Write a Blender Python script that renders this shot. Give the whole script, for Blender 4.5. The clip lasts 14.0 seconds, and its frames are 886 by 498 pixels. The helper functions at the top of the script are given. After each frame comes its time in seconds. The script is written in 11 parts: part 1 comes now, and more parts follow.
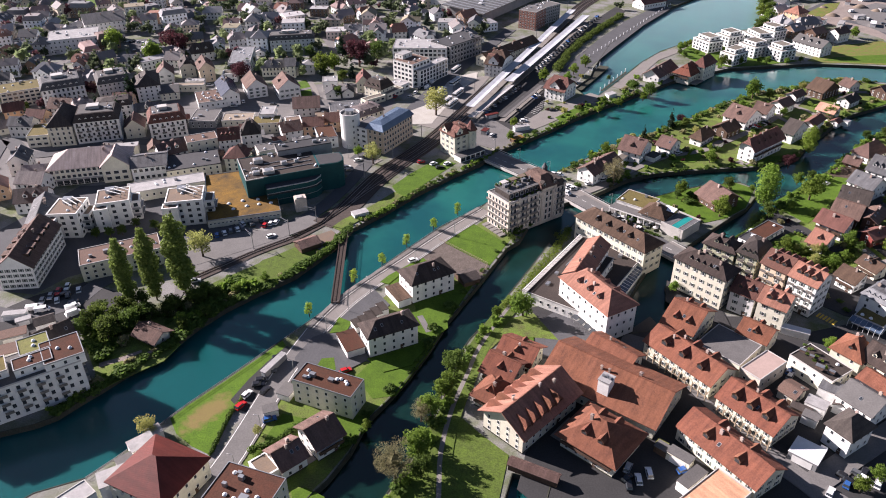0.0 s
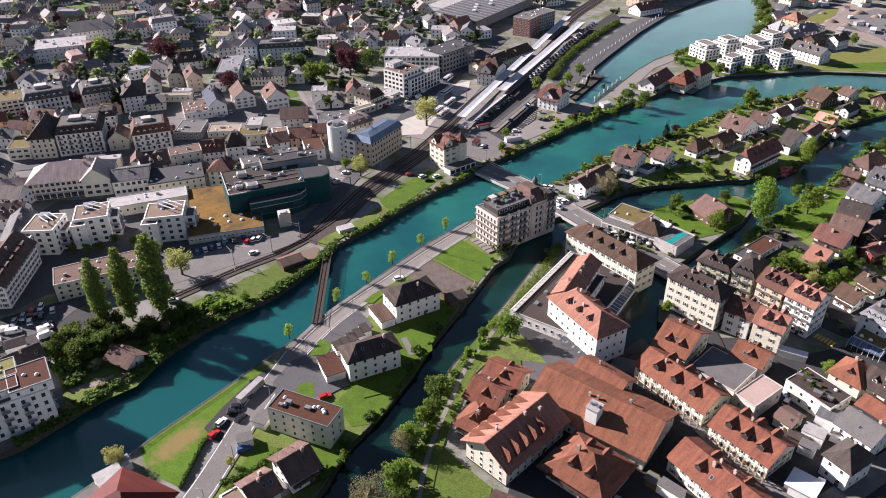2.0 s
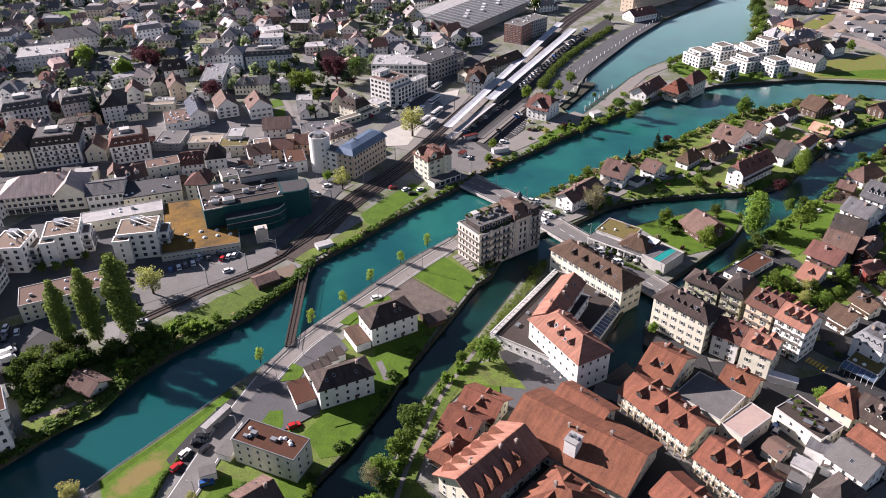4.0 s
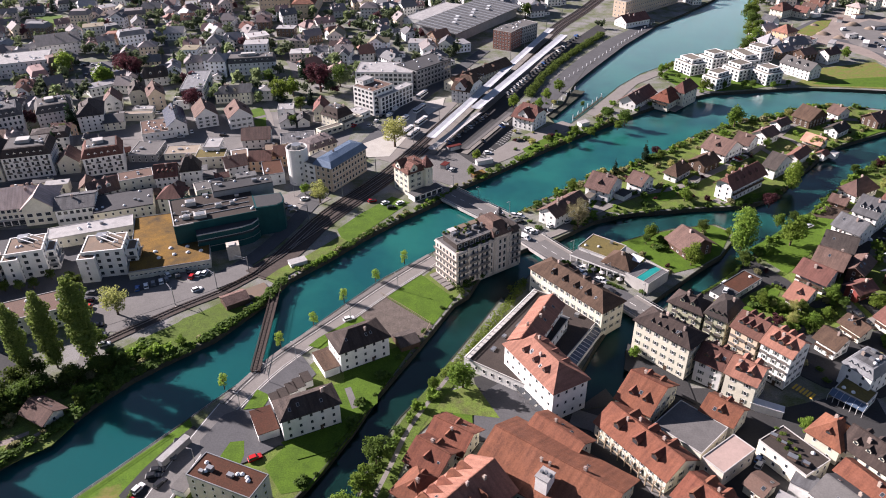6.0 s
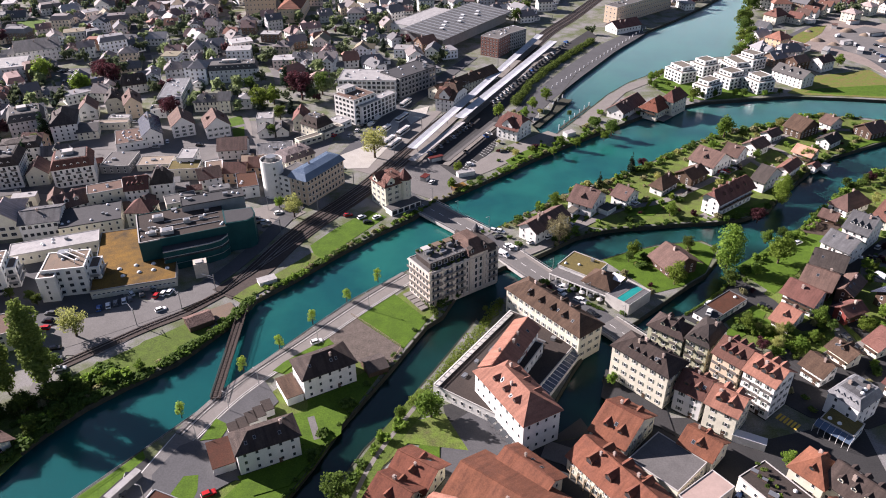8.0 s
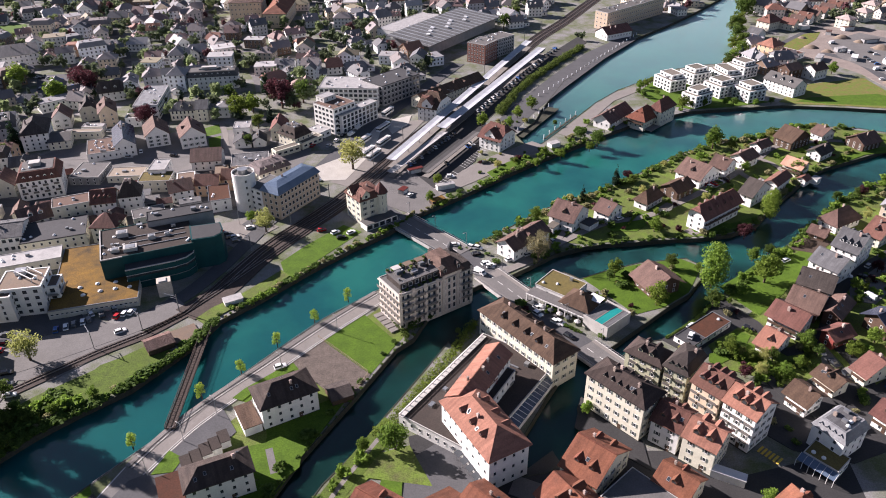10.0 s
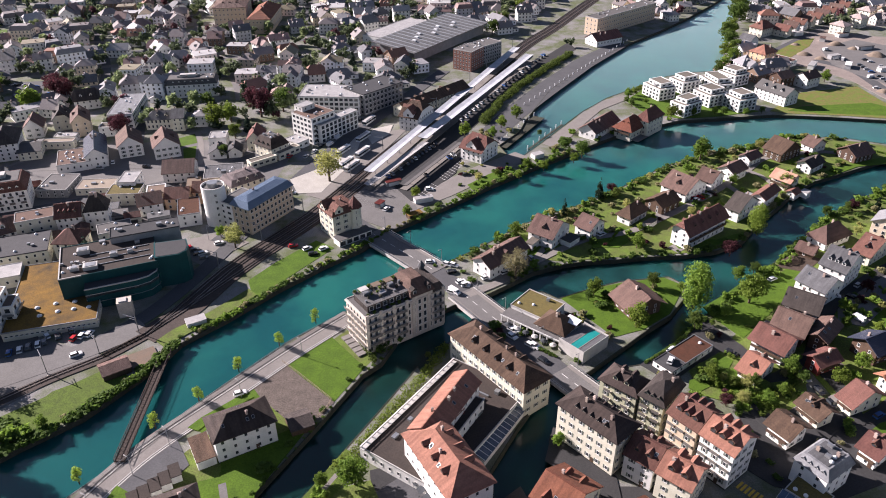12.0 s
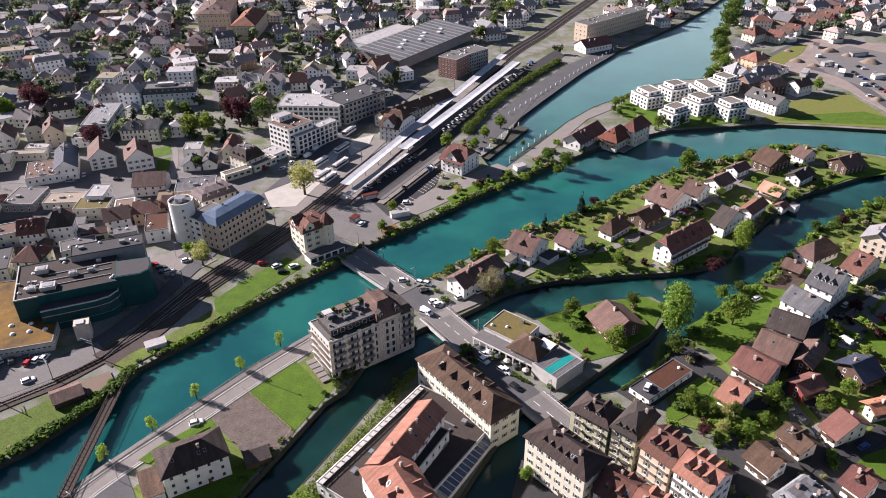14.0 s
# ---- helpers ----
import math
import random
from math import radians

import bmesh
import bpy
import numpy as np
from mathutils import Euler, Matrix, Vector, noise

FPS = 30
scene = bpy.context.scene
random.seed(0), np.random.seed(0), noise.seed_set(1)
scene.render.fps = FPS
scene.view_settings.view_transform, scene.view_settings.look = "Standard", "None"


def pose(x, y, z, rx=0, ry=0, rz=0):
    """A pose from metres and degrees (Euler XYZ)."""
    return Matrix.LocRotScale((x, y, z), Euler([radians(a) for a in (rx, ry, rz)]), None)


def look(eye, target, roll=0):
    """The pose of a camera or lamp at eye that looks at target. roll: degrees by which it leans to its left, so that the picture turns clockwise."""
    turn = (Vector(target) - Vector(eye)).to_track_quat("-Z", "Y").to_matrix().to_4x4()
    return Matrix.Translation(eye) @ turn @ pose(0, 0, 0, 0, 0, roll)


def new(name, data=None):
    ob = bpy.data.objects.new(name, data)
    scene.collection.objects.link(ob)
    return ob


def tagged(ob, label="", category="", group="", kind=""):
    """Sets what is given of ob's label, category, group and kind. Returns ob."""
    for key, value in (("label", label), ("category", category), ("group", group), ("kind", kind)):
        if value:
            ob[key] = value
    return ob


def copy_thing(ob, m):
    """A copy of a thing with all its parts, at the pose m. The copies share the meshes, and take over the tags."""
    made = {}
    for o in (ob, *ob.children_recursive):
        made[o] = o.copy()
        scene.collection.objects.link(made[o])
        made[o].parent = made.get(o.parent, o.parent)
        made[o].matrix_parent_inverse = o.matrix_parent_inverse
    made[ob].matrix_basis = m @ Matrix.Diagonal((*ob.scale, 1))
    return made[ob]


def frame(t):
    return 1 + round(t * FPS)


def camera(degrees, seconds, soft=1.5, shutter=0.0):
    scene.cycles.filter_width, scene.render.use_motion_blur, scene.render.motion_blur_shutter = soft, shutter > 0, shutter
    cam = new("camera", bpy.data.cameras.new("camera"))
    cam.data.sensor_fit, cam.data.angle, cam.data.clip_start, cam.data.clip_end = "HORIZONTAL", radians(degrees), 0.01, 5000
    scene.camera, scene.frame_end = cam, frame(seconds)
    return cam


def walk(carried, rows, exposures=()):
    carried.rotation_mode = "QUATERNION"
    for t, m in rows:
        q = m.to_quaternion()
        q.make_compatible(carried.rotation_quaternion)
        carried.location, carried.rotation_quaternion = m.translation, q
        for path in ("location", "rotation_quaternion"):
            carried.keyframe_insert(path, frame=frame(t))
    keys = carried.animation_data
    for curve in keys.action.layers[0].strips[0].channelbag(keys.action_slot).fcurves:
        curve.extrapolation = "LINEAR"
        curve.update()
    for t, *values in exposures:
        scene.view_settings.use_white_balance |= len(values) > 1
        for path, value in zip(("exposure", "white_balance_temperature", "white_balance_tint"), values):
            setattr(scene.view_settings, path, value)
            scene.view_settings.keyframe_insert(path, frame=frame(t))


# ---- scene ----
cam = camera(62.35, 14.0, soft=1.0)
PATH = [
    (0.0, -0.07, 0.09, 165.10, -0.001, -32.493, 0.317),
    (0.5, 1.13, 2.63, 165.06, 0.002, -32.417, 0.354),
    (1.0, 2.53, 5.22, 165.04, 0.006, -32.348, 0.389),
    (1.5, 4.11, 7.88, 165.05, 0.012, -32.287, 0.421),
    (2.0, 5.85, 10.60, 165.07, 0.019, -32.233, 0.450),
    (2.5, 7.73, 13.37, 165.10, 0.027, -32.184, 0.474),
    (3.0, 9.73, 16.20, 165.13, 0.036, -32.140, 0.494),
    (5.5, 21.01, 31.04, 165.29, 0.082, -31.971, 0.518),
    (6.0, 23.44, 34.12, 165.30, 0.091, -31.944, 0.507),
    (6.5, 25.90, 37.23, 165.30, 0.099, -31.917, 0.493),
    (7.0, 28.39, 40.37, 165.28, 0.107, -31.890, 0.475),
    (7.5, 30.89, 43.53, 165.25, 0.115, -31.864, 0.453),
    (8.0, 33.42, 46.71, 165.21, 0.122, -31.837, 0.429),
    (10.5, 46.22, 62.70, 164.87, 0.156, -31.684, 0.303),
    (11.0, 48.83, 65.88, 164.78, 0.164, -31.648, 0.284),
    (11.5, 51.46, 69.04, 164.70, 0.172, -31.610, 0.272),
    (12.0, 54.12, 72.17, 164.62, 0.182, -31.569, 0.266),
    (12.5, 56.81, 75.28, 164.54, 0.192, -31.526, 0.269),
    (13.0, 59.56, 78.35, 164.49, 0.205, -31.481, 0.283),
    (13.5, 62.36, 81.37, 164.45, 0.220, -31.433, 0.309),
    (14.0, 65.23, 84.34, 164.43, 0.237, -31.383, 0.351),
]
walk(cam, [(t, pose(x, y, z, 90 + pitch, roll, yaw)) for t, x, y, z, yaw, pitch, roll in PATH], [(0.0, 1.69, 6140, 26), (14.0, 1.65, 6140, 26)])

# ---- sky, sun and exposure ----
SUN_AZIMUTH, SUN_HEIGHT = radians(-63.5), radians(25.5)
world = bpy.data.worlds.new("sky")
scene.world = world
world.use_nodes = True
wt = world.node_tree
sky = wt.nodes.new("ShaderNodeTexSky")
sky.sky_type = "NISHITA"
sky.sun_disc = False
sky.sun_elevation, sky.sun_rotation = SUN_HEIGHT, SUN_AZIMUTH
sky.air_density, sky.dust_density = 1.0, 0.6
wt.links.new(sky.outputs[0], wt.nodes["Background"].inputs[0])
wt.nodes["Background"].inputs[1].default_value = 0.030
sun_data = bpy.data.lights.new("sun", "SUN")
sun_data.energy, sun_data.angle, sun_data.color = 5.0, radians(0.6), (1.0, 0.93, 0.82)
sun = new("sun", sun_data)
sun.matrix_world = look((math.sin(SUN_AZIMUTH) * math.cos(SUN_HEIGHT) * 900, math.cos(SUN_AZIMUTH) * math.cos(SUN_HEIGHT) * 900, math.sin(SUN_HEIGHT) * 900), (0, 0, 0))

# ---- materials ----
def material(name, colour, second=None, size=3.0, rough=0.8, metal=0.0, bump=0.0, fine=0.0, random_amount=0.0, contrast=0.5, stripe=0.0, spec=0.14, island=False, leaf=0.0, streak=0.0):
    """Two-scale noise between two colours, a fine grain, an optional per-object variation and an optional ribbed relief."""
    m = bpy.data.materials.new(name)
    m.use_nodes = True
    nt = m.node_tree
    b = nt.nodes["Principled BSDF"]
    b.inputs["Roughness"].default_value = rough
    b.inputs["Metallic"].default_value = metal
    b.inputs["Specular IOR Level"].default_value = spec
    second = second or tuple(c * 0.72 for c in colour)
    tc = nt.nodes.new("ShaderNodeTexCoord")
    n1 = nt.nodes.new("ShaderNodeTexNoise")
    n1.inputs["Scale"].default_value = 1.0 / size
    n1.inputs["Detail"].default_value = 6.0
    n1.inputs["Roughness"].default_value = 0.65
    nt.links.new(tc.outputs["Object"], n1.inputs["Vector"])
    ramp = nt.nodes.new("ShaderNodeMapRange")
    ramp.inputs["From Min"].default_value, ramp.inputs["From Max"].default_value = 0.5 - contrast * 0.4, 0.5 + contrast * 0.4
    nt.links.new(n1.outputs["Fac"], ramp.inputs["Value"])
    mix = nt.nodes.new("ShaderNodeMix")
    mix.data_type = "RGBA"
    mix.inputs["A"].default_value, mix.inputs["B"].default_value = (*colour, 1), (*second, 1)
    nt.links.new(ramp.outputs["Result"], mix.inputs["Factor"])
    out = mix.outputs["Result"]
    n2 = nt.nodes.new("ShaderNodeTexNoise")
    n2.inputs["Scale"].default_value = 2.2
    n2.inputs["Detail"].default_value = 4.0
    nt.links.new(tc.outputs["Object"], n2.inputs["Vector"])
    if fine:
        hsv = nt.nodes.new("ShaderNodeHueSaturation")
        mr = nt.nodes.new("ShaderNodeMapRange")
        mr.inputs["From Min"].default_value, mr.inputs["From Max"].default_value = 0.3, 0.7
        mr.inputs["To Min"].default_value, mr.inputs["To Max"].default_value = 1 - fine, 1 + fine
        nt.links.new(n2.outputs["Fac"], mr.inputs["Value"])
        nt.links.new(mr.outputs["Result"], hsv.inputs["Value"])
        nt.links.new(out, hsv.inputs["Color"])
        out = hsv.outputs["Color"]
    if streak:
        # rain streaks and moss running down the slope
        mp = nt.nodes.new("ShaderNodeMapping")
        mp.inputs["Scale"].default_value = (0.9, 0.12, 0.12)
        n3 = nt.nodes.new("ShaderNodeTexNoise")
        n3.inputs["Scale"].default_value, n3.inputs["Detail"].default_value = 1.0, 5.0
        nt.links.new(tc.outputs["Object"], mp.inputs["Vector"])
        nt.links.new(mp.outputs["Vector"], n3.inputs["Vector"])
        hs = nt.nodes.new("ShaderNodeHueSaturation")
        ms3 = nt.nodes.new("ShaderNodeMapRange")
        ms3.inputs["From Min"].default_value, ms3.inputs["From Max"].default_value = 0.32, 0.68
        ms3.inputs["To Min"].default_value, ms3.inputs["To Max"].default_value = 1 - streak, 1 + streak
        nt.links.new(n3.outputs["Fac"], ms3.inputs["Value"])
        nt.links.new(ms3.outputs["Result"], hs.inputs["Value"])
        nt.links.new(out, hs.inputs["Color"])
        out = hs.outputs["Color"]
    if random_amount:
        info = nt.nodes.new("ShaderNodeNewGeometry" if island else "ShaderNodeObjectInfo")
        chance = info.outputs["Random Per Island" if island else "Random"]
        h2 = nt.nodes.new("ShaderNodeHueSaturation")
        for key, lo, hi in (("Value", 1 - random_amount, 1 + random_amount), ("Hue", 0.5 - random_amount * 0.04, 0.5 + random_amount * 0.05)):
            r = nt.nodes.new("ShaderNodeMapRange")
            r.inputs["To Min"].default_value, r.inputs["To Max"].default_value = lo, hi
            if key == "Hue":
                mul = nt.nodes.new("ShaderNodeMath")
                mul.operation = "MULTIPLY"
                mul.inputs[1].default_value = 7.31
                fr = nt.nodes.new("ShaderNodeMath")
                fr.operation = "FRACT"
                nt.links.new(chance, mul.inputs[0])
                nt.links.new(mul.outputs[0], fr.inputs[0])
                nt.links.new(fr.outputs[0], r.inputs["Value"])
            else:
                nt.links.new(chance, r.inputs["Value"])
            nt.links.new(r.outputs["Result"], h2.inputs[key])
        nt.links.new(out, h2.inputs["Color"])
        out = h2.outputs["Color"]
    nt.links.new(out, b.inputs["Base Color"])
    height = n2.outputs["Fac"]
    if stripe:
        wv = nt.nodes.new("ShaderNodeTexWave")
        wv.inputs["Scale"].default_value = stripe
        wv.bands_direction = "Y"
        wv.inputs["Distortion"].default_value = 0.4
        nt.links.new(tc.outputs["Object"], wv.inputs["Vector"])
        height = wv.outputs["Fac"]
    if bump:
        bp = nt.nodes.new("ShaderNodeBump")
        bp.inputs["Strength"].default_value = bump
        bp.inputs["Distance"].default_value = 0.15
        nt.links.new(height, bp.inputs["Height"])
        nt.links.new(bp.outputs["Normal"], b.inputs["Normal"])
    if leaf:
        tr = nt.nodes.new("ShaderNodeBsdfTranslucent")
        nt.links.new(out, tr.inputs["Color"])
        ms = nt.nodes.new("ShaderNodeMixShader")
        ms.inputs[0].default_value = leaf
        nt.links.new(b.outputs[0], ms.inputs[1])
        nt.links.new(tr.outputs[0], ms.inputs[2])
        nt.links.new(ms.outputs[0], nt.nodes["Material Output"].inputs["Surface"])
    return m


def glass_material():
    m = material("window_glass", (0.02, 0.025, 0.03), (0.05, 0.055, 0.06), 2.0, 0.12, 0.0, spec=0.6)
    return m


WALL = {
    "white": material("white_render", (0.71, 0.70, 0.665), (0.59, 0.58, 0.55), 3.0, 0.85, bump=0.05, fine=0.05, random_amount=0.08),
    "cream": material("cream_render", (0.63, 0.605, 0.49), (0.50, 0.475, 0.385), 3.0, 0.85, bump=0.05, fine=0.06, random_amount=0.10),
    "ochre": material("ochre_render", (0.58, 0.48, 0.35), (0.48, 0.39, 0.28), 4.0, 0.85, bump=0.05, fine=0.06, random_amount=0.10),
    "stone": material("weathered_stone_render", (0.57, 0.505, 0.425), (0.40, 0.35, 0.295), 2.0, 0.9, bump=0.1, fine=0.1, random_amount=0.06),
    "green": material("pale_green_render", (0.47, 0.47, 0.33), (0.38, 0.38, 0.27), 3.0, 0.9, bump=0.05, fine=0.07),
    "beige": material("beige_cladding", (0.50, 0.41, 0.31), (0.44, 0.35, 0.26), 3.0, 0.8, bump=0.05, fine=0.05, random_amount=0.05),
    "teal": material("teal_metal_cladding", (0.008, 0.058, 0.062), (0.006, 0.042, 0.046), 5.0, 0.45, bump=0.1, fine=0.08, stripe=1.2),
    "wood": material("dark_weathered_timber", (0.095, 0.06, 0.041), (0.058, 0.038, 0.028), 1.5, 0.85, bump=0.2, fine=0.15, random_amount=0.15, stripe=2.5),
    "darkred": material("dark_red_timber", (0.20, 0.05, 0.04), (0.14, 0.035, 0.03), 1.5, 0.85, bump=0.2, fine=0.12, stripe=2.5),
    "peach": material("peach_render", (0.62, 0.42, 0.27), (0.54, 0.36, 0.23), 3.0, 0.85, bump=0.05, fine=0.06),
    "grey": material("grey_cladding", (0.26, 0.26, 0.26), (0.20, 0.20, 0.20), 3.0, 0.6, fine=0.06, random_amount=0.1),
    "brick": material("red_brick", (0.27, 0.135, 0.105), (0.20, 0.10, 0.08), 1.2, 0.9, bump=0.15, fine=0.12),
}
ROOF = {
    "red": material("red_clay_tiles", (0.222, 0.086, 0.05), (0.122, 0.052, 0.036), 3.5, 0.8, bump=0.5, fine=0.16, random_amount=0.13, contrast=0.8, stripe=3.0, streak=0.2),
    "salmon": material("sun_bleached_clay_tiles", (0.315, 0.152, 0.106), (0.21, 0.10, 0.073), 3.5, 0.8, bump=0.5, fine=0.14, contrast=0.8, stripe=3.0, streak=0.2),
    "darkred": material("dark_red_sheet_roof", (0.10, 0.018, 0.014), (0.075, 0.015, 0.012), 3.0, 0.6, bump=0.2, fine=0.06, stripe=2.0),
    "brownred": material("red_brown_tiles", (0.165, 0.077, 0.06), (0.108, 0.055, 0.045), 2.5, 0.8, bump=0.5, fine=0.15, random_amount=0.16, contrast=0.8, stripe=3.0, streak=0.2),
    "brown": material("brown_tiles", (0.15, 0.093, 0.076), (0.09, 0.059, 0.05), 2.5, 0.8, bump=0.5, fine=0.15, random_amount=0.16, contrast=0.8, stripe=3.0, streak=0.2),
    "dark": material("dark_slate_tiles", (0.066, 0.054, 0.048), (0.04, 0.034, 0.031), 2.5, 0.8, bump=0.4, fine=0.14, random_amount=0.16, contrast=0.8, stripe=3.0, streak=0.2),
    "grey": material("grey_fibre_slate", (0.105, 0.105, 0.108), (0.075, 0.075, 0.078), 2.5, 0.8, bump=0.3, fine=0.12, random_amount=0.12, stripe=3.0, streak=0.2),
    "paleslate": material("pale_grey_slate", (0.21, 0.215, 0.22), (0.15, 0.152, 0.158), 2.5, 0.75, bump=0.3, fine=0.12, stripe=3.0, streak=0.15),
    "roofgrey": material("weathered_bitumen", (0.122, 0.116, 0.112), (0.078, 0.075, 0.072), 4.0, 0.9, bump=0.2, fine=0.12, random_amount=0.15, contrast=0.9),
    "darkgrey": material("dark_bitumen", (0.06, 0.06, 0.062), (0.04, 0.04, 0.042), 4.0, 0.85, bump=0.2, fine=0.12, random_amount=0.15, contrast=0.9),
    "lightgrey": material("light_metal_sheet", (0.34, 0.33, 0.32), (0.22, 0.215, 0.21), 3.0, 0.55, bump=0.2, fine=0.07, random_amount=0.1, stripe=1.0),
    "corrug": material("grey_corrugated_sheet", (0.12, 0.12, 0.12), (0.085, 0.085, 0.085), 6.0, 0.6, bump=0.6, fine=0.08, stripe=0.35),
    "sedum": material("red_sedum_roof", (0.088, 0.034, 0.02), (0.045, 0.026, 0.018), 3.0, 0.95, bump=0.5, fine=0.2, contrast=0.9, random_amount=0.1),
    "tan": material("tan_gravel_roof", (0.27, 0.225, 0.175), (0.21, 0.175, 0.135), 4.0, 0.9, bump=0.2, fine=0.1, contrast=0.8),
    "umber": material("umber_old_tiles", (0.105, 0.066, 0.045), (0.06, 0.04, 0.029), 2.0, 0.8, bump=0.5, fine=0.18, contrast=0.8, stripe=3.0, streak=0.25),
    "maroon": material("maroon_painted_sheet", (0.105, 0.024, 0.018), (0.078, 0.02, 0.016), 4.0, 0.55, bump=0.2, fine=0.08, stripe=1.0, streak=0.15),
    "palesalmon": material("pale_salmon_tiles", (0.45, 0.265, 0.185), (0.36, 0.205, 0.145), 3.0, 0.8, bump=0.4, fine=0.1, stripe=3.0, streak=0.2),
    "moss": material("orange_moss_roof", (0.21, 0.115, 0.02), (0.06, 0.042, 0.022), 7.0, 0.95, bump=0.5, fine=0.2, contrast=0.55),
    "mossgrey": material("moss_gravel_roof", (0.15, 0.115, 0.035), (0.075, 0.068, 0.034), 3.0, 0.95, bump=0.5, fine=0.2, contrast=0.9),
    "greenroof": material("grass_roof", (0.16, 0.17, 0.05), (0.12, 0.11, 0.05), 2.0, 0.95, bump=0.5, fine=0.2, contrast=0.9),
    "terrace": material("terrace_decking", (0.17, 0.115, 0.08), (0.12, 0.10, 0.082), 3.0, 0.85, bump=0.2, fine=0.12, random_amount=0.15, contrast=0.9),
    "greyterrace": material("grey_brown_terrace_slabs", (0.16, 0.14, 0.115), (0.10, 0.09, 0.075), 3.0, 0.9, bump=0.2, fine=0.15, random_amount=0.15, contrast=0.9),
    "roofbrown": material("brown_gravel_roof", (0.14, 0.085, 0.065), (0.10, 0.075, 0.062), 4.0, 0.95, bump=0.3, fine=0.15, contrast=0.9),
    "pink": material("pale_pink_tiles", (0.39, 0.315, 0.29), (0.31, 0.25, 0.23), 3.0, 0.85, bump=0.3, fine=0.08, stripe=3.0, streak=0.2),
    "pinkflat": material("pale_pink_membrane", (0.36, 0.265, 0.23), (0.29, 0.22, 0.19), 4.0, 0.8, fine=0.06),
    "peach": material("peach_tiles", (0.55, 0.30, 0.18), (0.44, 0.24, 0.15), 3.0, 0.85, bump=0.3, fine=0.1, stripe=3.0, streak=0.2),
    "peachred": material("salmon_tiles", (0.36, 0.165, 0.10), (0.28, 0.125, 0.078), 3.0, 0.8, bump=0.4, fine=0.12, random_amount=0.1, stripe=3.0, streak=0.2),
    "blue": material("blue_grey_standing_seam", (0.11, 0.15, 0.21), (0.08, 0.115, 0.17), 4.0, 0.4, 0.3, bump=0.4, fine=0.06, stripe=0.8),
    "canvas": material("white_canvas", (0.60, 0.60, 0.60), (0.52, 0.52, 0.52), 3.0, 0.7, fine=0.05),
    "solar": material("dark_blue_solar_panels", (0.03, 0.035, 0.055), (0.05, 0.055, 0.075), 4.0, 0.25, bump=0.2, fine=0.06, stripe=0.5),
    "darkbrown": material("dark_brown_slates", (0.062, 0.045, 0.038), (0.034, 0.027, 0.025), 2.5, 0.8, bump=0.4, fine=0.14, random_amount=0.1, contrast=0.8, stripe=3.0, streak=0.25),
    "darkgravel": material("dark_brown_gravel_roof", (0.055, 0.043, 0.037), (0.036, 0.031, 0.028), 4.0, 0.95, bump=0.3, fine=0.18, contrast=0.9),
    "far": material("mixed_old_tiles", (0.22, 0.18, 0.17), (0.15, 0.13, 0.125), 3.0, 0.8, bump=0.4, fine=0.15, random_amount=0.4, contrast=0.8, stripe=3.0, streak=0.2),
}
# Far-town tones paled and cooled: haze put into wall and roof colours.
HAZED_WALLS = [material("far_" + n + "_render", c, tuple(q * 0.85 for q in c), 4.0, 0.85, fine=0.06, random_amount=0.1, island=True) for n, c in (
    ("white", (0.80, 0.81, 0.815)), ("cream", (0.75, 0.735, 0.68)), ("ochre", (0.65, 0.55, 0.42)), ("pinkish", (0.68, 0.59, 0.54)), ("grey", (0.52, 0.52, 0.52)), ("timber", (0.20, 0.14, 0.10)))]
HAZED_ROOFS = [material("far_" + n + "_tiles", c, tuple(q * 0.68 for q in c), 3.0, 0.75, bump=0.4, fine=0.15, random_amount=0.2, contrast=0.8, island=True) for n, c in (
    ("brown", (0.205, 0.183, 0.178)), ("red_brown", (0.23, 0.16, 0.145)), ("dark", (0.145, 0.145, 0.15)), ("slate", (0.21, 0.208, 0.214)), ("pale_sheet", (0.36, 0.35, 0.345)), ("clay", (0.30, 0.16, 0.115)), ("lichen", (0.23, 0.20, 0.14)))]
GLASS = glass_material()
FRAME = material("white_window_frame", (0.70, 0.69, 0.66), rough=0.6)
SHUTTER = material("grey_green_shutter", (0.13, 0.15, 0.13), rough=0.7, random_amount=0.3)
PARAPET = material("pale_parapet_metal", (0.44, 0.425, 0.40), rough=0.6, fine=0.05)
CHIMNEY = material("chimney_render", (0.36, 0.29, 0.25), (0.26, 0.2, 0.17), 1.0, 0.9, fine=0.15, random_amount=0.3)
DOME = material("white_skylight_dome", (0.75, 0.76, 0.76), rough=0.3, spec=0.5)
METAL = material("galvanised_steel", (0.35, 0.36, 0.37), rough=0.4, metal=0.7, fine=0.08)
ASPHALT = material("asphalt", (0.09, 0.09, 0.093), (0.06, 0.06, 0.062), 8.0, 0.9, bump=0.2, fine=0.12, contrast=0.9)
WORN = material("worn_pale_asphalt", (0.15, 0.143, 0.137), (0.105, 0.10, 0.096), 6.0, 0.9, bump=0.12, fine=0.12, contrast=0.9)
# Near-black asphalt; on the old-town yards the tone also carries shade.
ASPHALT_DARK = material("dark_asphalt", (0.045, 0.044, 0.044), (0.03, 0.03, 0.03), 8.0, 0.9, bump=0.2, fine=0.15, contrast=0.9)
PALEROAD = material("pale_concrete_road", (0.20, 0.184, 0.168), (0.15, 0.138, 0.127), 5.0, 0.9, bump=0.15, fine=0.1, contrast=0.9)
GRAVEL = material("brown_gravel", (0.14, 0.115, 0.098), (0.06, 0.05, 0.043), 3.0, 0.95, bump=0.4, fine=0.28, contrast=0.9)
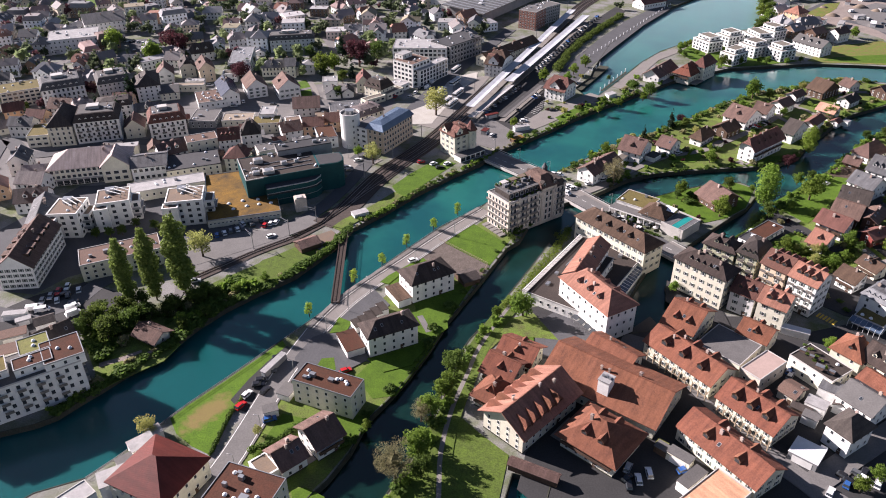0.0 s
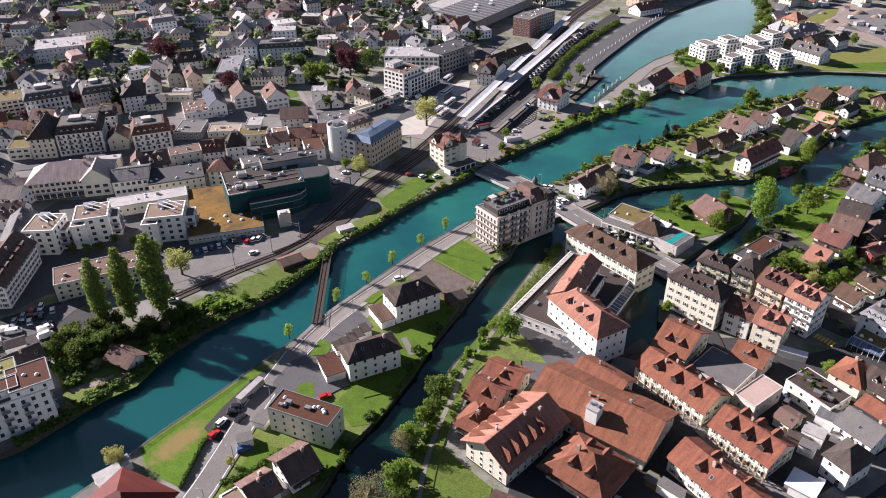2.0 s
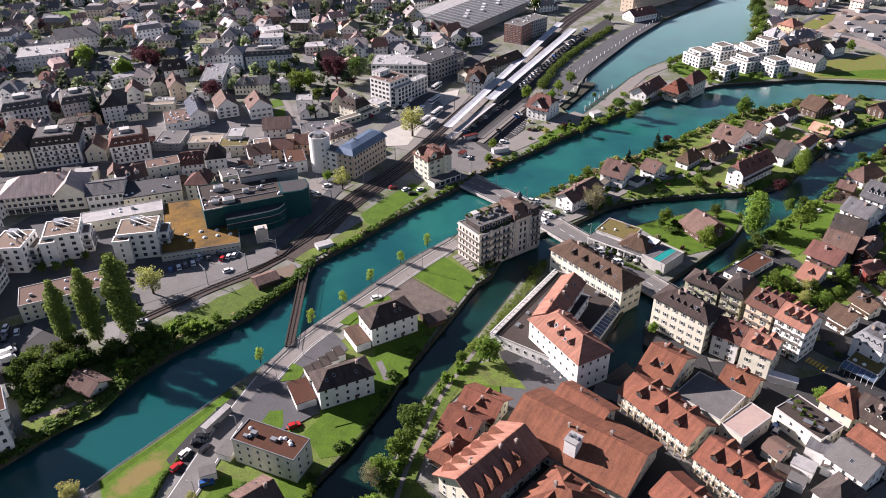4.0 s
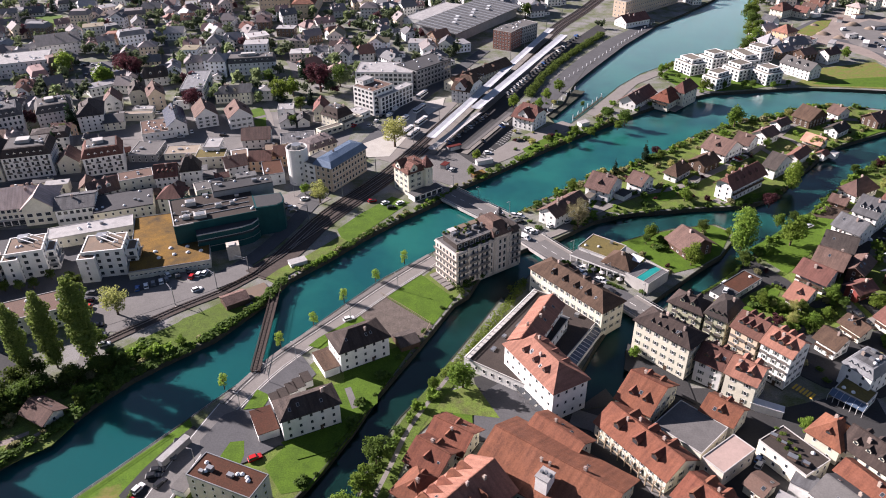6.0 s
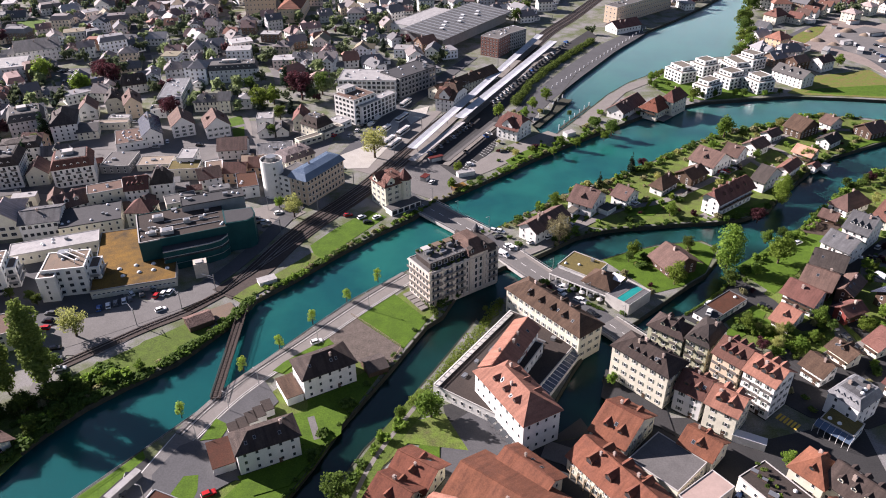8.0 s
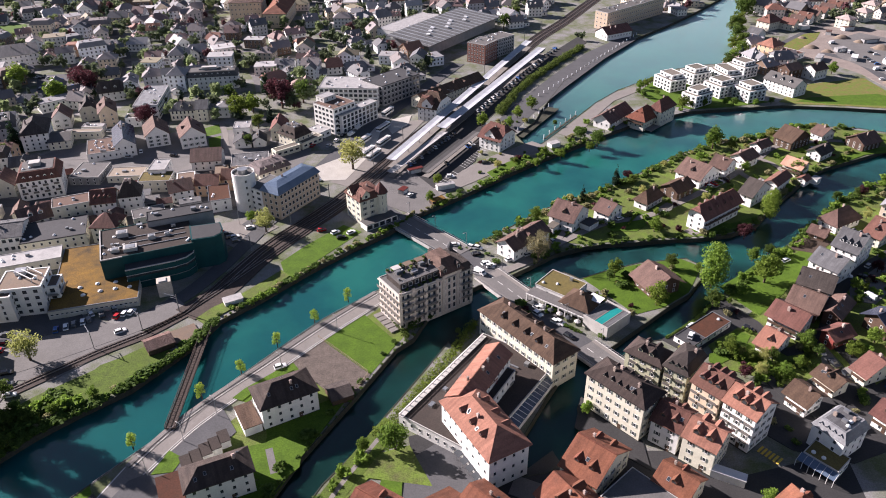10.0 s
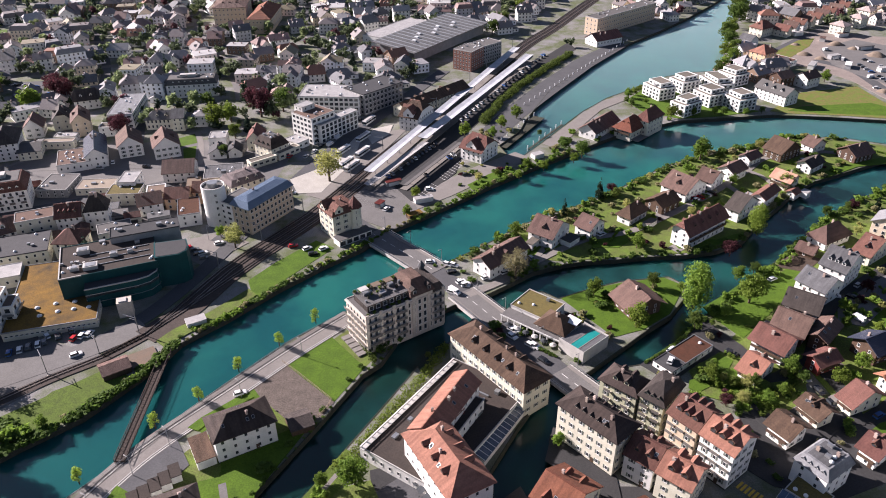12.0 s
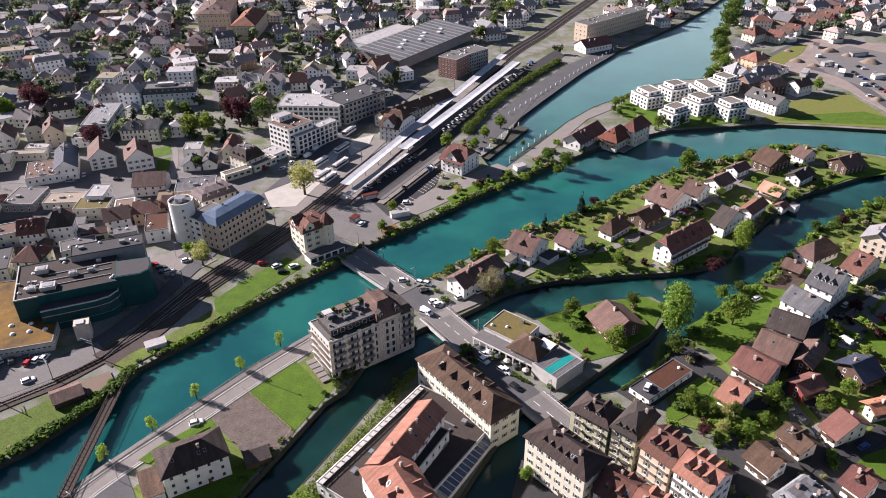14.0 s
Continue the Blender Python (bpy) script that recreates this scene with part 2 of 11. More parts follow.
BALLAST = material("track_ballast", (0.072, 0.056, 0.048), (0.046, 0.038, 0.034), 3.0, 0.95, bump=0.5, fine=0.25, contrast=0.9)
RAIL = material("steel_rail", (0.25, 0.22, 0.20), rough=0.35, metal=0.8)
GRASS = material("lawn_grass", (0.078, 0.14, 0.011), (0.036, 0.068, 0.008), 4.0, 0.95, bump=0.25, fine=0.22, contrast=0.9)
GARDEN = material("garden_ground", (0.105, 0.165, 0.022), (0.078, 0.078, 0.033), 5.0, 0.95, bump=0.3, fine=0.3, contrast=0.55)
PALE_PAVING = material("pale_sunlit_paving", (0.39, 0.37, 0.335), (0.29, 0.275, 0.245), 5.0, 0.9, bump=0.1, fine=0.1, contrast=0.8)
PALEGRAVEL = material("pale_dusty_gravel", (0.25, 0.21, 0.185), (0.15, 0.125, 0.11), 7.0, 0.95, bump=0.4, fine=0.2, contrast=0.9)
GRASS_DRY = material("worn_lawn", (0.08, 0.15, 0.016), (0.16, 0.105, 0.05), 4.0, 0.95, bump=0.25, fine=0.25, contrast=0.6)
ROUGH_GRASS = material("rough_olive_grass", (0.085, 0.132, 0.018), (0.05, 0.066, 0.018), 3.0, 0.95, bump=0.3, fine=0.3, contrast=0.7)
SOIL = material("dug_soil", (0.075, 0.055, 0.042), (0.045, 0.033, 0.026), 1.5, 0.95, bump=0.5, fine=0.25, contrast=0.8)
QUAY = material("quay_stone", (0.065, 0.062, 0.05), (0.03, 0.034, 0.022), 2.0, 0.95, bump=0.5, fine=0.2, contrast=0.9)
WHITE_LINE = material("road_marking", (0.65, 0.65, 0.62), rough=0.8, fine=0.1)
TIMBER = material("bridge_planks", (0.066, 0.05, 0.042), (0.043, 0.034, 0.03), 1.5, 0.9, bump=0.3, fine=0.2, stripe=1.5)
LEAF = {
    "fresh": material("fresh_leaves", (0.178, 0.248, 0.038), (0.105, 0.165, 0.026), 1.6, 0.75, fine=0.3, random_amount=0.28, contrast=0.9, leaf=0.5),
    "deep": material("deep_green_leaves", (0.10, 0.146, 0.027), (0.055, 0.087, 0.019), 1.6, 0.75, fine=0.3, random_amount=0.3, contrast=0.9, leaf=0.5),
    "poplar": material("poplar_leaves", (0.185, 0.24, 0.058), (0.11, 0.155, 0.038), 1.8, 0.75, fine=0.3, random_amount=0.12, contrast=0.9, leaf=0.5),
    "copper": material("copper_beech_leaves", (0.085, 0.03, 0.035), (0.05, 0.018, 0.024), 1.6, 0.75, fine=0.3, random_amount=0.2, contrast=0.9, leaf=0.5),
    "pale": material("pale_budding_leaves", (0.36, 0.36, 0.12), (0.25, 0.26, 0.08), 1.4, 0.85, fine=0.3, random_amount=0.2, contrast=0.9, leaf=0.5),
    "twig": material("bare_twigs", (0.235, 0.215, 0.115), (0.17, 0.16, 0.08), 1.4, 0.9, fine=0.3, random_amount=0.2, contrast=0.9, leaf=0.5),
    "spruce": material("spruce_needles", (0.022, 0.045, 0.022), (0.014, 0.03, 0.016), 1.6, 0.8, fine=0.3, random_amount=0.2, contrast=0.9, leaf=0.5),
}
LEAF["lime"] = material("thin_lime_leaves", (0.30, 0.40, 0.06), (0.20, 0.30, 0.045), 1.4, 0.75, fine=0.25, random_amount=0.1, contrast=0.9, leaf=0.55)
# Far foliage greyed and lightened: haze put into the leaf colours.
LEAF["far_fresh"] = material("hazed_green_leaves", (0.20, 0.25, 0.11), (0.14, 0.18, 0.085), 1.8, 0.8, fine=0.25, random_amount=0.25, contrast=0.9, leaf=0.45, island=False)
LEAF["far_spruce"] = material("hazed_spruce_needles", (0.05, 0.075, 0.05), (0.035, 0.055, 0.04), 1.6, 0.8, fine=0.3, random_amount=0.2, contrast=0.9, leaf=0.45)
LEAF["far_copper"] = material("hazed_copper_leaves", (0.12, 0.055, 0.06), (0.08, 0.036, 0.042), 1.6, 0.8, fine=0.3, random_amount=0.2, contrast=0.9, leaf=0.45)
LEAF["far_deep"] = material("hazed_dark_leaves", (0.115, 0.145, 0.072), (0.08, 0.105, 0.056), 1.8, 0.8, fine=0.25, random_amount=0.25, contrast=0.9, leaf=0.45)
BARK = material("bark", (0.10, 0.075, 0.055), (0.06, 0.045, 0.035), 0.8, 0.95, bump=0.5, fine=0.2)



def meadow_material():
    """Mown grass with one long trampled brown patch that frays into the green."""
    m = material("trampled_meadow", (0.084, 0.155, 0.011), (0.045, 0.088, 0.009), 3.0, 0.95, bump=0.25, fine=0.25, contrast=0.8)
    nt = m.node_tree
    b = nt.nodes["Principled BSDF"]
    green = b.inputs["Base Color"].links[0].from_socket
    tc = nt.nodes.new("ShaderNodeTexCoord")
    mp = nt.nodes.new("ShaderNodeMapping")
    mp.vector_type = "TEXTURE"
    mp.inputs["Location"].default_value = (-74.5, 165.0, 0)
    mp.inputs["Rotation"].default_value = (0, 0, radians(56))
    mp.inputs["Scale"].default_value = (13.5, 5.6, 20)
    gr = nt.nodes.new("ShaderNodeTexGradient")
    gr.gradient_type = "SPHERICAL"
    nt.links.new(tc.outputs["Object"], mp.inputs["Vector"])
    nt.links.new(mp.outputs["Vector"], gr.inputs["Vector"])
    nz = nt.nodes.new("ShaderNodeTexNoise")
    nz.inputs["Scale"].default_value, nz.inputs["Detail"].default_value = 0.32, 7.0
    nt.links.new(tc.outputs["Object"], nz.inputs["Vector"])
    add = nt.nodes.new("ShaderNodeMath")
    add.operation = "ADD"
    nt.links.new(gr.outputs["Fac"], add.inputs[0])
    nt.links.new(nz.outputs["Fac"], add.inputs[1])
    mr = nt.nodes.new("ShaderNodeMapRange")
    mr.inputs["From Min"].default_value, mr.inputs["From Max"].default_value = 0.68, 1.05
    mr.inputs["To Max"].default_value = 0.7
    nt.links.new(add.outputs[0], mr.inputs["Value"])
    mix = nt.nodes.new("ShaderNodeMix")
    mix.data_type = "RGBA"
    mix.inputs["B"].default_value = (0.20, 0.125, 0.06, 1)
    nt.links.new(mr.outputs["Result"], mix.inputs["Factor"])
    nt.links.new(green, mix.inputs["A"])
    nt.links.new(mix.outputs["Result"], b.inputs["Base Color"])
    return m


MEADOW = meadow_material()


def water_material(name, deep, shallow):
    m = bpy.data.materials.new(name)
    m.use_nodes = True
    nt = m.node_tree
    b = nt.nodes["Principled BSDF"]
    b.inputs["Roughness"].default_value = 0.16
    b.inputs["Specular IOR Level"].default_value = 0.42
    b.inputs["IOR"].default_value = 1.45
    # light spreads a few metres inside the milky water
    b.subsurface_method = "BURLEY"
    b.inputs["Subsurface Weight"].default_value = 0.85
    b.inputs["Subsurface Radius"].default_value = (0.5, 1.0, 1.0)
    b.inputs["Subsurface Scale"].default_value = 3.5
    tc = nt.nodes.new("ShaderNodeTexCoord")
    n1 = nt.nodes.new("ShaderNodeTexNoise")
    n1.inputs["Scale"].default_value, n1.inputs["Detail"].default_value = 0.03, 6.0
    nt.links.new(tc.outputs["Object"], n1.inputs["Vector"])
    patch = nt.nodes.new("ShaderNodeMapRange")
    patch.inputs["From Min"].default_value, patch.inputs["From Max"].default_value = 0.36, 0.6
    nt.links.new(n1.outputs["Fac"], patch.inputs["Value"])
    mix = nt.nodes.new("ShaderNodeMix")
    mix.data_type = "RGBA"
    mix.inputs["A"].default_value, mix.inputs["B"].default_value = (*deep, 1), (*shallow, 1)
    nt.links.new(patch.outputs["Result"], mix.inputs["Factor"])
    # darker downstream: shade and weaker sky reflection put into the water colour
    sep = nt.nodes.new("ShaderNodeSeparateXYZ")
    nt.links.new(tc.outputs["Object"], sep.inputs["Vector"])
    bed = nt.nodes.new("ShaderNodeMapRange")
    bed.inputs["From Min"].default_value, bed.inputs["From Max"].default_value = 190.0, 300.0
    bed.interpolation_type = "SMOOTHSTEP"
    nt.links.new(sep.outputs["Y"], bed.inputs["Value"])
    mix2 = nt.nodes.new("ShaderNodeMix")
    mix2.data_type = "RGBA"
    mix2.inputs["A"].default_value = (deep[0], deep[1] * 1.1, deep[2] * 1.05, 1)
    nt.links.new(bed.outputs["Result"], mix2.inputs["Factor"])
    nt.links.new(mix.outputs["Result"], mix2.inputs["B"])
    # paler upstream: grazing sky reflection and haze put into the water colour
    sky_pale = nt.nodes.new("ShaderNodeMapRange")
    sky_pale.inputs["From Min"].default_value, sky_pale.inputs["From Max"].default_value = 420.0, 700.0
    nt.links.new(sep.outputs["Y"], sky_pale.inputs["Value"])
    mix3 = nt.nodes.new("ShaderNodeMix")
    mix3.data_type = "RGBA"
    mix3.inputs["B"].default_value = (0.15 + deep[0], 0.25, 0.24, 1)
    nt.links.new(sky_pale.outputs["Result"], mix3.inputs["Factor"])
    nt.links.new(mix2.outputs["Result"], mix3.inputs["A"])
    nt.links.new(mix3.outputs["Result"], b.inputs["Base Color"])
    n2 = nt.nodes.new("ShaderNodeTexNoise")
    n2.inputs["Scale"].default_value, n2.inputs["Detail"].default_value = 0.9, 5.0
    nt.links.new(tc.outputs["Object"], n2.inputs["Vector"])
    bp = nt.nodes.new("ShaderNodeBump")
    bp.inputs["Strength"].default_value, bp.inputs["Distance"].default_value = 0.25, 0.12
    nt.links.new(n2.outputs["Fac"], bp.inputs["Height"])
    nt.links.new(bp.outputs["Normal"], b.inputs["Normal"])
    return m


WATER = water_material("teal_river_water", (0.005, 0.056, 0.060), (0.010, 0.095, 0.080))
# Side channel: own dark green, with bank shade put into the colour.
WATER_DARK = water_material("shaded_green_channel_water", (0.003, 0.015, 0.0125), (0.010, 0.062, 0.056))


def town_ground_material():
    m = material("town_ground", (0.185, 0.178, 0.175), (0.085, 0.10, 0.045), 15.0, 0.95, bump=0.3, fine=0.25, contrast=0.3)
    return m


GROUND = town_ground_material()

# ---- builders ----


def link(name, verts, faces, mats, parent=None, label="", index=None, smooth=False):
    """One mesh object from plain vertex and face lists; mats: one or more materials, index: a material slot for each face."""
    me = bpy.data.meshes.new(name)
    me.from_pydata(verts, [], faces)
    mats = mats if isinstance(mats, (list, tuple)) else [mats]
    for m in mats:
        me.materials.append(m)
    if index is not None:
        me.polygons.foreach_set("material_index", index)
    if smooth:
        me.polygons.foreach_set("use_smooth", [True] * len(me.polygons))
    me.update()
    ob = new(name, me)
    if parent is not None:
        ob.parent = parent
    return tagged(ob, label)


def place(name, me, parent, m, label=""):
    """An object of its own on a shared mesh, at the local pose m under its parent."""
    ob = new(name, me)
    ob.parent = parent
    ob.matrix_local = m
    return tagged(ob, label)


class Geo:
    """Collects boxes, prisms and shells into plain lists."""

    def __init__(self):
        self.v, self.f, self.i = [], [], []

    def add(self, verts, faces, slot=0):
        k = len(self.v)
        self.v += [tuple(p) for p in verts]
        self.f += [tuple(k + j for j in fc) for fc in faces]
        self.i += [slot] * len(faces)
        return self

    def box(self, x0, x1, y0, y1, z0, z1, slot=0, m=None):
        vs = [Vector(p) for p in ((x0, y0, z0), (x1, y0, z0), (x1, y1, z0), (x0, y1, z0), (x0, y0, z1), (x1, y0, z1), (x1, y1, z1), (x0, y1, z1))]
        if m is not None:
            vs = [m @ p for p in vs]
        return self.add(vs, [(3, 2, 1, 0), (4, 5, 6, 7), (0, 1, 5, 4), (1, 2, 6, 5), (2, 3, 7, 6), (3, 0, 4, 7)], slot)

    def prism(self, ring, z0, z1, slot=0, cap=None):
        n = len(ring)
        vs = [(x, y, z0) for x, y in ring] + [(x, y, z1) for x, y in ring]
        self.add(vs, [(j, (j + 1) % n, n + (j + 1) % n, n + j) for j in range(n)], slot)
        self.add([(x, y, z1) for x, y in ring], [tuple(range(n))], slot if cap is None else cap)
        return self.add([(x, y, z0) for x, y in ring], [tuple(reversed(range(n)))], slot)

    def shell(self, verts, faces, thick, slot=0):
        """A sheet with thickness: the faces, the same faces lower down, and the rim between."""
        n = len(verts)
        edges = {}
        for fc in faces:
            for a, b in zip(fc, fc[1:] + fc[:1]):
                if (b, a) in edges:
                    del edges[(b, a)]
                else:
                    edges[(a, b)] = 1
        vs = [tuple(p) for p in verts] + [(p[0], p[1], p[2] - thick) for p in verts]
        fs = [tuple(fc) for fc in faces] + [tuple(n + j for j in reversed(fc)) for fc in faces]
        fs += [(b, a, n + a, n + b) for a, b in edges]
        return self.add(vs, fs, slot)

    def make(self, name, mats, parent=None, label="", smooth=False):
        return link(name, self.v, self.f, mats, parent, label, self.i, smooth)


def empty(name, m, label, category, group="", kind=""):
    ob = new(name)
    ob.empty_display_size = 0.5
    ob.matrix_world = m
    return tagged(ob, label, category, group, kind)


def window_geo(w, h, shutters, g=None, m=None):
    """A window in the plane y = 0 that looks towards -y: frame, glass set back, sill, and shutters where wanted."""
    g = g or Geo()
    m = m or Matrix.Identity(4)
    a, b, t = w / 2, h / 2, 0.09
    ring = [(-a, -b), (a, -b), (a, b), (-a, b)]
    inner = [(-a + t, -b + t), (a - t, -b + t), (a - t, b - t), (-a + t, b - t)]
    vs = [m @ Vector((x, -0.07, z)) for x, z in ring] + [m @ Vector((x, -0.07, z)) for x, z in inner] + [m @ Vector((x, -0.02, z)) for x, z in inner] + [m @ Vector((x, 0.03, z)) for x, z in ring]
    fs = []
    for j in range(4):
        k = (j + 1) % 4
        fs += [(j, k, 4 + k, 4 + j), (4 + j, 4 + k, 8 + k, 8 + j), (12 + j, 12 + k, k, j)]
    g.add(vs, fs, 0)
    g.add(vs[8:12], [(0, 1, 2, 3)], 1)
    g.box(-a - 0.06, a + 0.06, -0.14, 0.0, -b - 0.07, -b, 0, m)
    if shutters:
        s = w * 0.48
        g.box(-a - s - 0.03, -a - 0.03, -0.06, 0.0, -b, b, 2, m)
        g.box(a + 0.03, a + s + 0.03, -0.06, 0.0, -b, b, 2, m)
    return g


WINDOW_MESH = {}


def window_mesh(w, h, shutters):
    key = (round(w, 2), round(h, 2), shutters)
    if key not in WINDOW_MESH:
        ob = window_geo(w, h, shutters).make("window", [FRAME, GLASS, SHUTTER])
        WINDOW_MESH[key] = ob.data
        bpy.data.objects.remove(ob)
    return WINDOW_MESH[key]


def sides(L, W):
    """The four walls of a block: the middle of the foot, the turn that faces outwards, and the length."""
    return [((0, -W / 2), 0, L), ((L / 2, 0), 90, W), ((0, W / 2), 180, L), ((-L / 2, 0), 270, W)]


def wall_windows(root, L, W, base, top, storeys, single, shutters=False, pitch=2.9, size=(1.15, 1.5), which=(0, 1, 2, 3), strip=False, joined=False):
    fh = (top - base) / storeys
    w, h = size
    if strip:
        w = pitch * 0.78
    for k, ((cx, cy), turn, length) in enumerate(sides(L, W)):
        if k not in which:
            continue
        n = max(1, int((length - 1.2) / pitch))
        step = (length - 0.8) / n
        g = Geo() if k == which[0] or not joined else g
        for s in range(storeys):
            for j in range(n):
                m = pose(cx, cy, 0, 0, 0, turn) @ pose((j - (n - 1) / 2) * step, 0, base + fh * (s + 0.54))
                if single:
                    place("window", window_mesh(w, h, shutters), root, m)
                else:
                    window_geo(w, h, shutters, g, m)
        if not single and (not joined or k == which[-1]):
            tagged(g.make("glazing", [FRAME, GLASS, SHUTTER], root), kind="stuff")


def chimney(root, x, y, z, h=1.3, s=0.7, cover=None):
    g = Geo()
    g.box(-s / 2, s / 2, -s * 0.4, s * 0.4, -1.2, h)
    g.box(-s / 2 - 0.1, s / 2 + 0.1, -s * 0.4 - 0.1, s * 0.4 + 0.1, h, h + 0.12)
    g.box(-s / 4, s / 4, -s / 4, s / 4, h + 0.12, h + 0.35)
    ob = g.make("chimney", CHIMNEY, root)
    ob.location = (x, y, z)
    return ob


def dormer(root, x, side, yf, z, slope, wall, cover, w=1.9, h=1.5, gabled=True):
    """A roof dormer whose front stands at y = side * yf and whose top runs back into the slope."""
    g = Geo()
    rise = w * 0.42 if gabled else 0.15
    depth = min((h + rise) / max(slope, 0.25), yf)
    a = w / 2
    g.box(-a, a, 0, depth * h / (h + rise), -0.5, h, 0)
    if gabled:
        g.add([(-a, 0, h), (a, 0, h), (0, 0, h + rise)], [(0, 1, 2)], 0)
        o = 0.25
        vs = [(-a - o, -o, h - o * 0.6), (0, -o, h + rise + 0.1), (a + o, -o, h - o * 0.6), (-a - o, depth, h - o * 0.6), (0, depth, h + rise + 0.1), (a + o, depth, h - o * 0.6)]
        g.shell([vs[j] for j in (0, 1, 4, 3)], [[0, 1, 2, 3]], 0.12, 1)
        g.shell([vs[j] for j in (1, 2, 5, 4)], [[0, 1, 2, 3]], 0.12, 1)
    else:
        g.shell([(-a - 0.2, -0.25, h + 0.05), (a + 0.2, -0.25, h + 0.05), (a + 0.2, depth, h + 0.3), (-a - 0.2, depth, h + 0.3)], [[0, 1, 2, 3]], 0.12, 1)
    g.box(-a * 0.62, a * 0.62, -0.05, 0.0, 0.25, h - 0.2, 2)
    ob = g.make("dormer", [wall, cover, GLASS], root)
    ob.matrix_local = pose(x, side * yf, z, 0, 0, 0 if side < 0 else 180)
    return ob


def roof_geo(L, W, eave, kind, rise, over=0.7):
    g = Geo()
    a, b = L / 2 + over, W / 2 + over
    z0 = eave - over * rise / (W / 2) * 0.6
    z1 = eave + rise
    if kind == "gable":
        a = L / 2 + over * 0.8
        g.shell([(-a, -b, z0), (a, -b, z0), (a, 0, z1), (-a, 0, z1), (a, b, z0), (-a, b, z0)], [[0, 1, 2, 3], [3, 2, 4, 5]], 0.28)
    elif kind == "halfhip":
        c, zc = b * 0.45, z0 + (z1 - z0) * 0.55
        d = b * 0.35
        g.shell([(-a, -b, z0), (a, -b, z0), (a, -c, zc), (a - d, 0, z1), (-a + d, 0, z1), (-a, -c, zc), (a, b, z0), (-a, b, z0), (-a, c, zc), (a, c, zc)],
                [[0, 1, 2, 3, 4, 5], [6, 7, 8, 4, 3, 9], [2, 9, 3], [8, 5, 4]], 0.28)
    elif kind == "hip":
        c = max(a - b, 0.4)
        if a >= b:
            g.shell([(-a, -b, z0), (a, -b, z0), (a, b, z0), (-a, b, z0), (-c, 0, z1), (c, 0, z1)], [[0, 1, 5, 4], [1, 2, 5], [2, 3, 4, 5], [3, 0, 4]], 0.28)
        else:
            c = b - a
            g.shell([(-a, -b, z0), (a, -b, z0), (a, b, z0), (-a, b, z0), (0, -c, z1), (0, c, z1)], [[0, 1, 4], [1, 2, 5, 4], [2, 3, 5], [3, 0, 4, 5]], 0.28)
    elif kind == "trunc":
        s = rise * 0.62
        a, b = L / 2 + 0.45, W / 2 + 0.45
        g.shell([(-a, -b, eave - 0.1), (a, -b, eave - 0.1), (a, b, eave - 0.1), (-a, b, eave - 0.1), (-a + s, -b + s, z1), (a - s, -b + s, z1), (a - s, b - s, z1), (-a + s, b - s, z1)],
                [[0, 1, 5, 4], [1, 2, 6, 5], [2, 3, 7, 6], [3, 0, 4, 7], [4, 5, 6, 7]], 0.28)
    elif kind == "mansard":
        s = 1.3
        zm = eave + 2.6
        z1 = zm + rise * 0.3
        a2, b2 = a - over - s * 0.8, b - over - s * 0.8
        c = max(a2 - b2, 0.3) if a2 >= b2 else 0.3
        g.shell([(-a, -b, eave - 0.1), (a, -b, eave - 0.1), (a, b, eave - 0.1), (-a, b, eave - 0.1), (-a2, -b2, zm), (a2, -b2, zm), (a2, b2, zm), (-a2, b2, zm), (-c, 0, z1), (c, 0, z1)],
                [[0, 1, 5, 4], [1, 2, 6, 5], [2, 3, 7, 6], [3, 0, 4, 7], [4, 5, 9, 8], [5, 6, 9], [6, 7, 8, 9], [7, 4, 8]], 0.28)
    return g


def balcony_mesh(w, d, slab, rail, h=0.9):
    """A balcony in one piece: floor slab and front panel."""
    g = Geo()
    prof = [(0, 0), (0, -0.16), (-d, -0.16), (-d, h), (-d + 0.06, h), (-d + 0.06, 0)]
    n, q = 6, w / 2
    vs = [(-q, py, pz) for py, pz in prof] + [(q, py, pz) for py, pz in prof]
    fs = [(k, n + k, n + (k + 1) % n, (k + 1) % n) for k in range(n)] + [(0, 1, 2, 5), (2, 3, 4, 5), (n + 5, n + 2, n + 1, n), (n + 5, n + 4, n + 3, n + 2)]
    g.add(vs, fs)
    g.i = [0, 0, 1, 1, 1, 0, 0, 1, 0, 1]
    ob = g.make("balcony", [slab, rail])
    me = ob.data
    bpy.data.objects.remove(ob)
    return me


IRON = material("grey_wrought_iron", (0.17, 0.155, 0.14), rough=0.6, fine=0.1)
BALCONY = {w: balcony_mesh(w, 1.1, PARAPET, METAL) for w in (2.4, 3.6, 5.2)}
BALCONY["small"] = balcony_mesh(2.4, 1.0, WALL["stone"], IRON)
BALCONY["iron"] = balcony_mesh(4.4, 1.2, WALL["stone"], IRON)


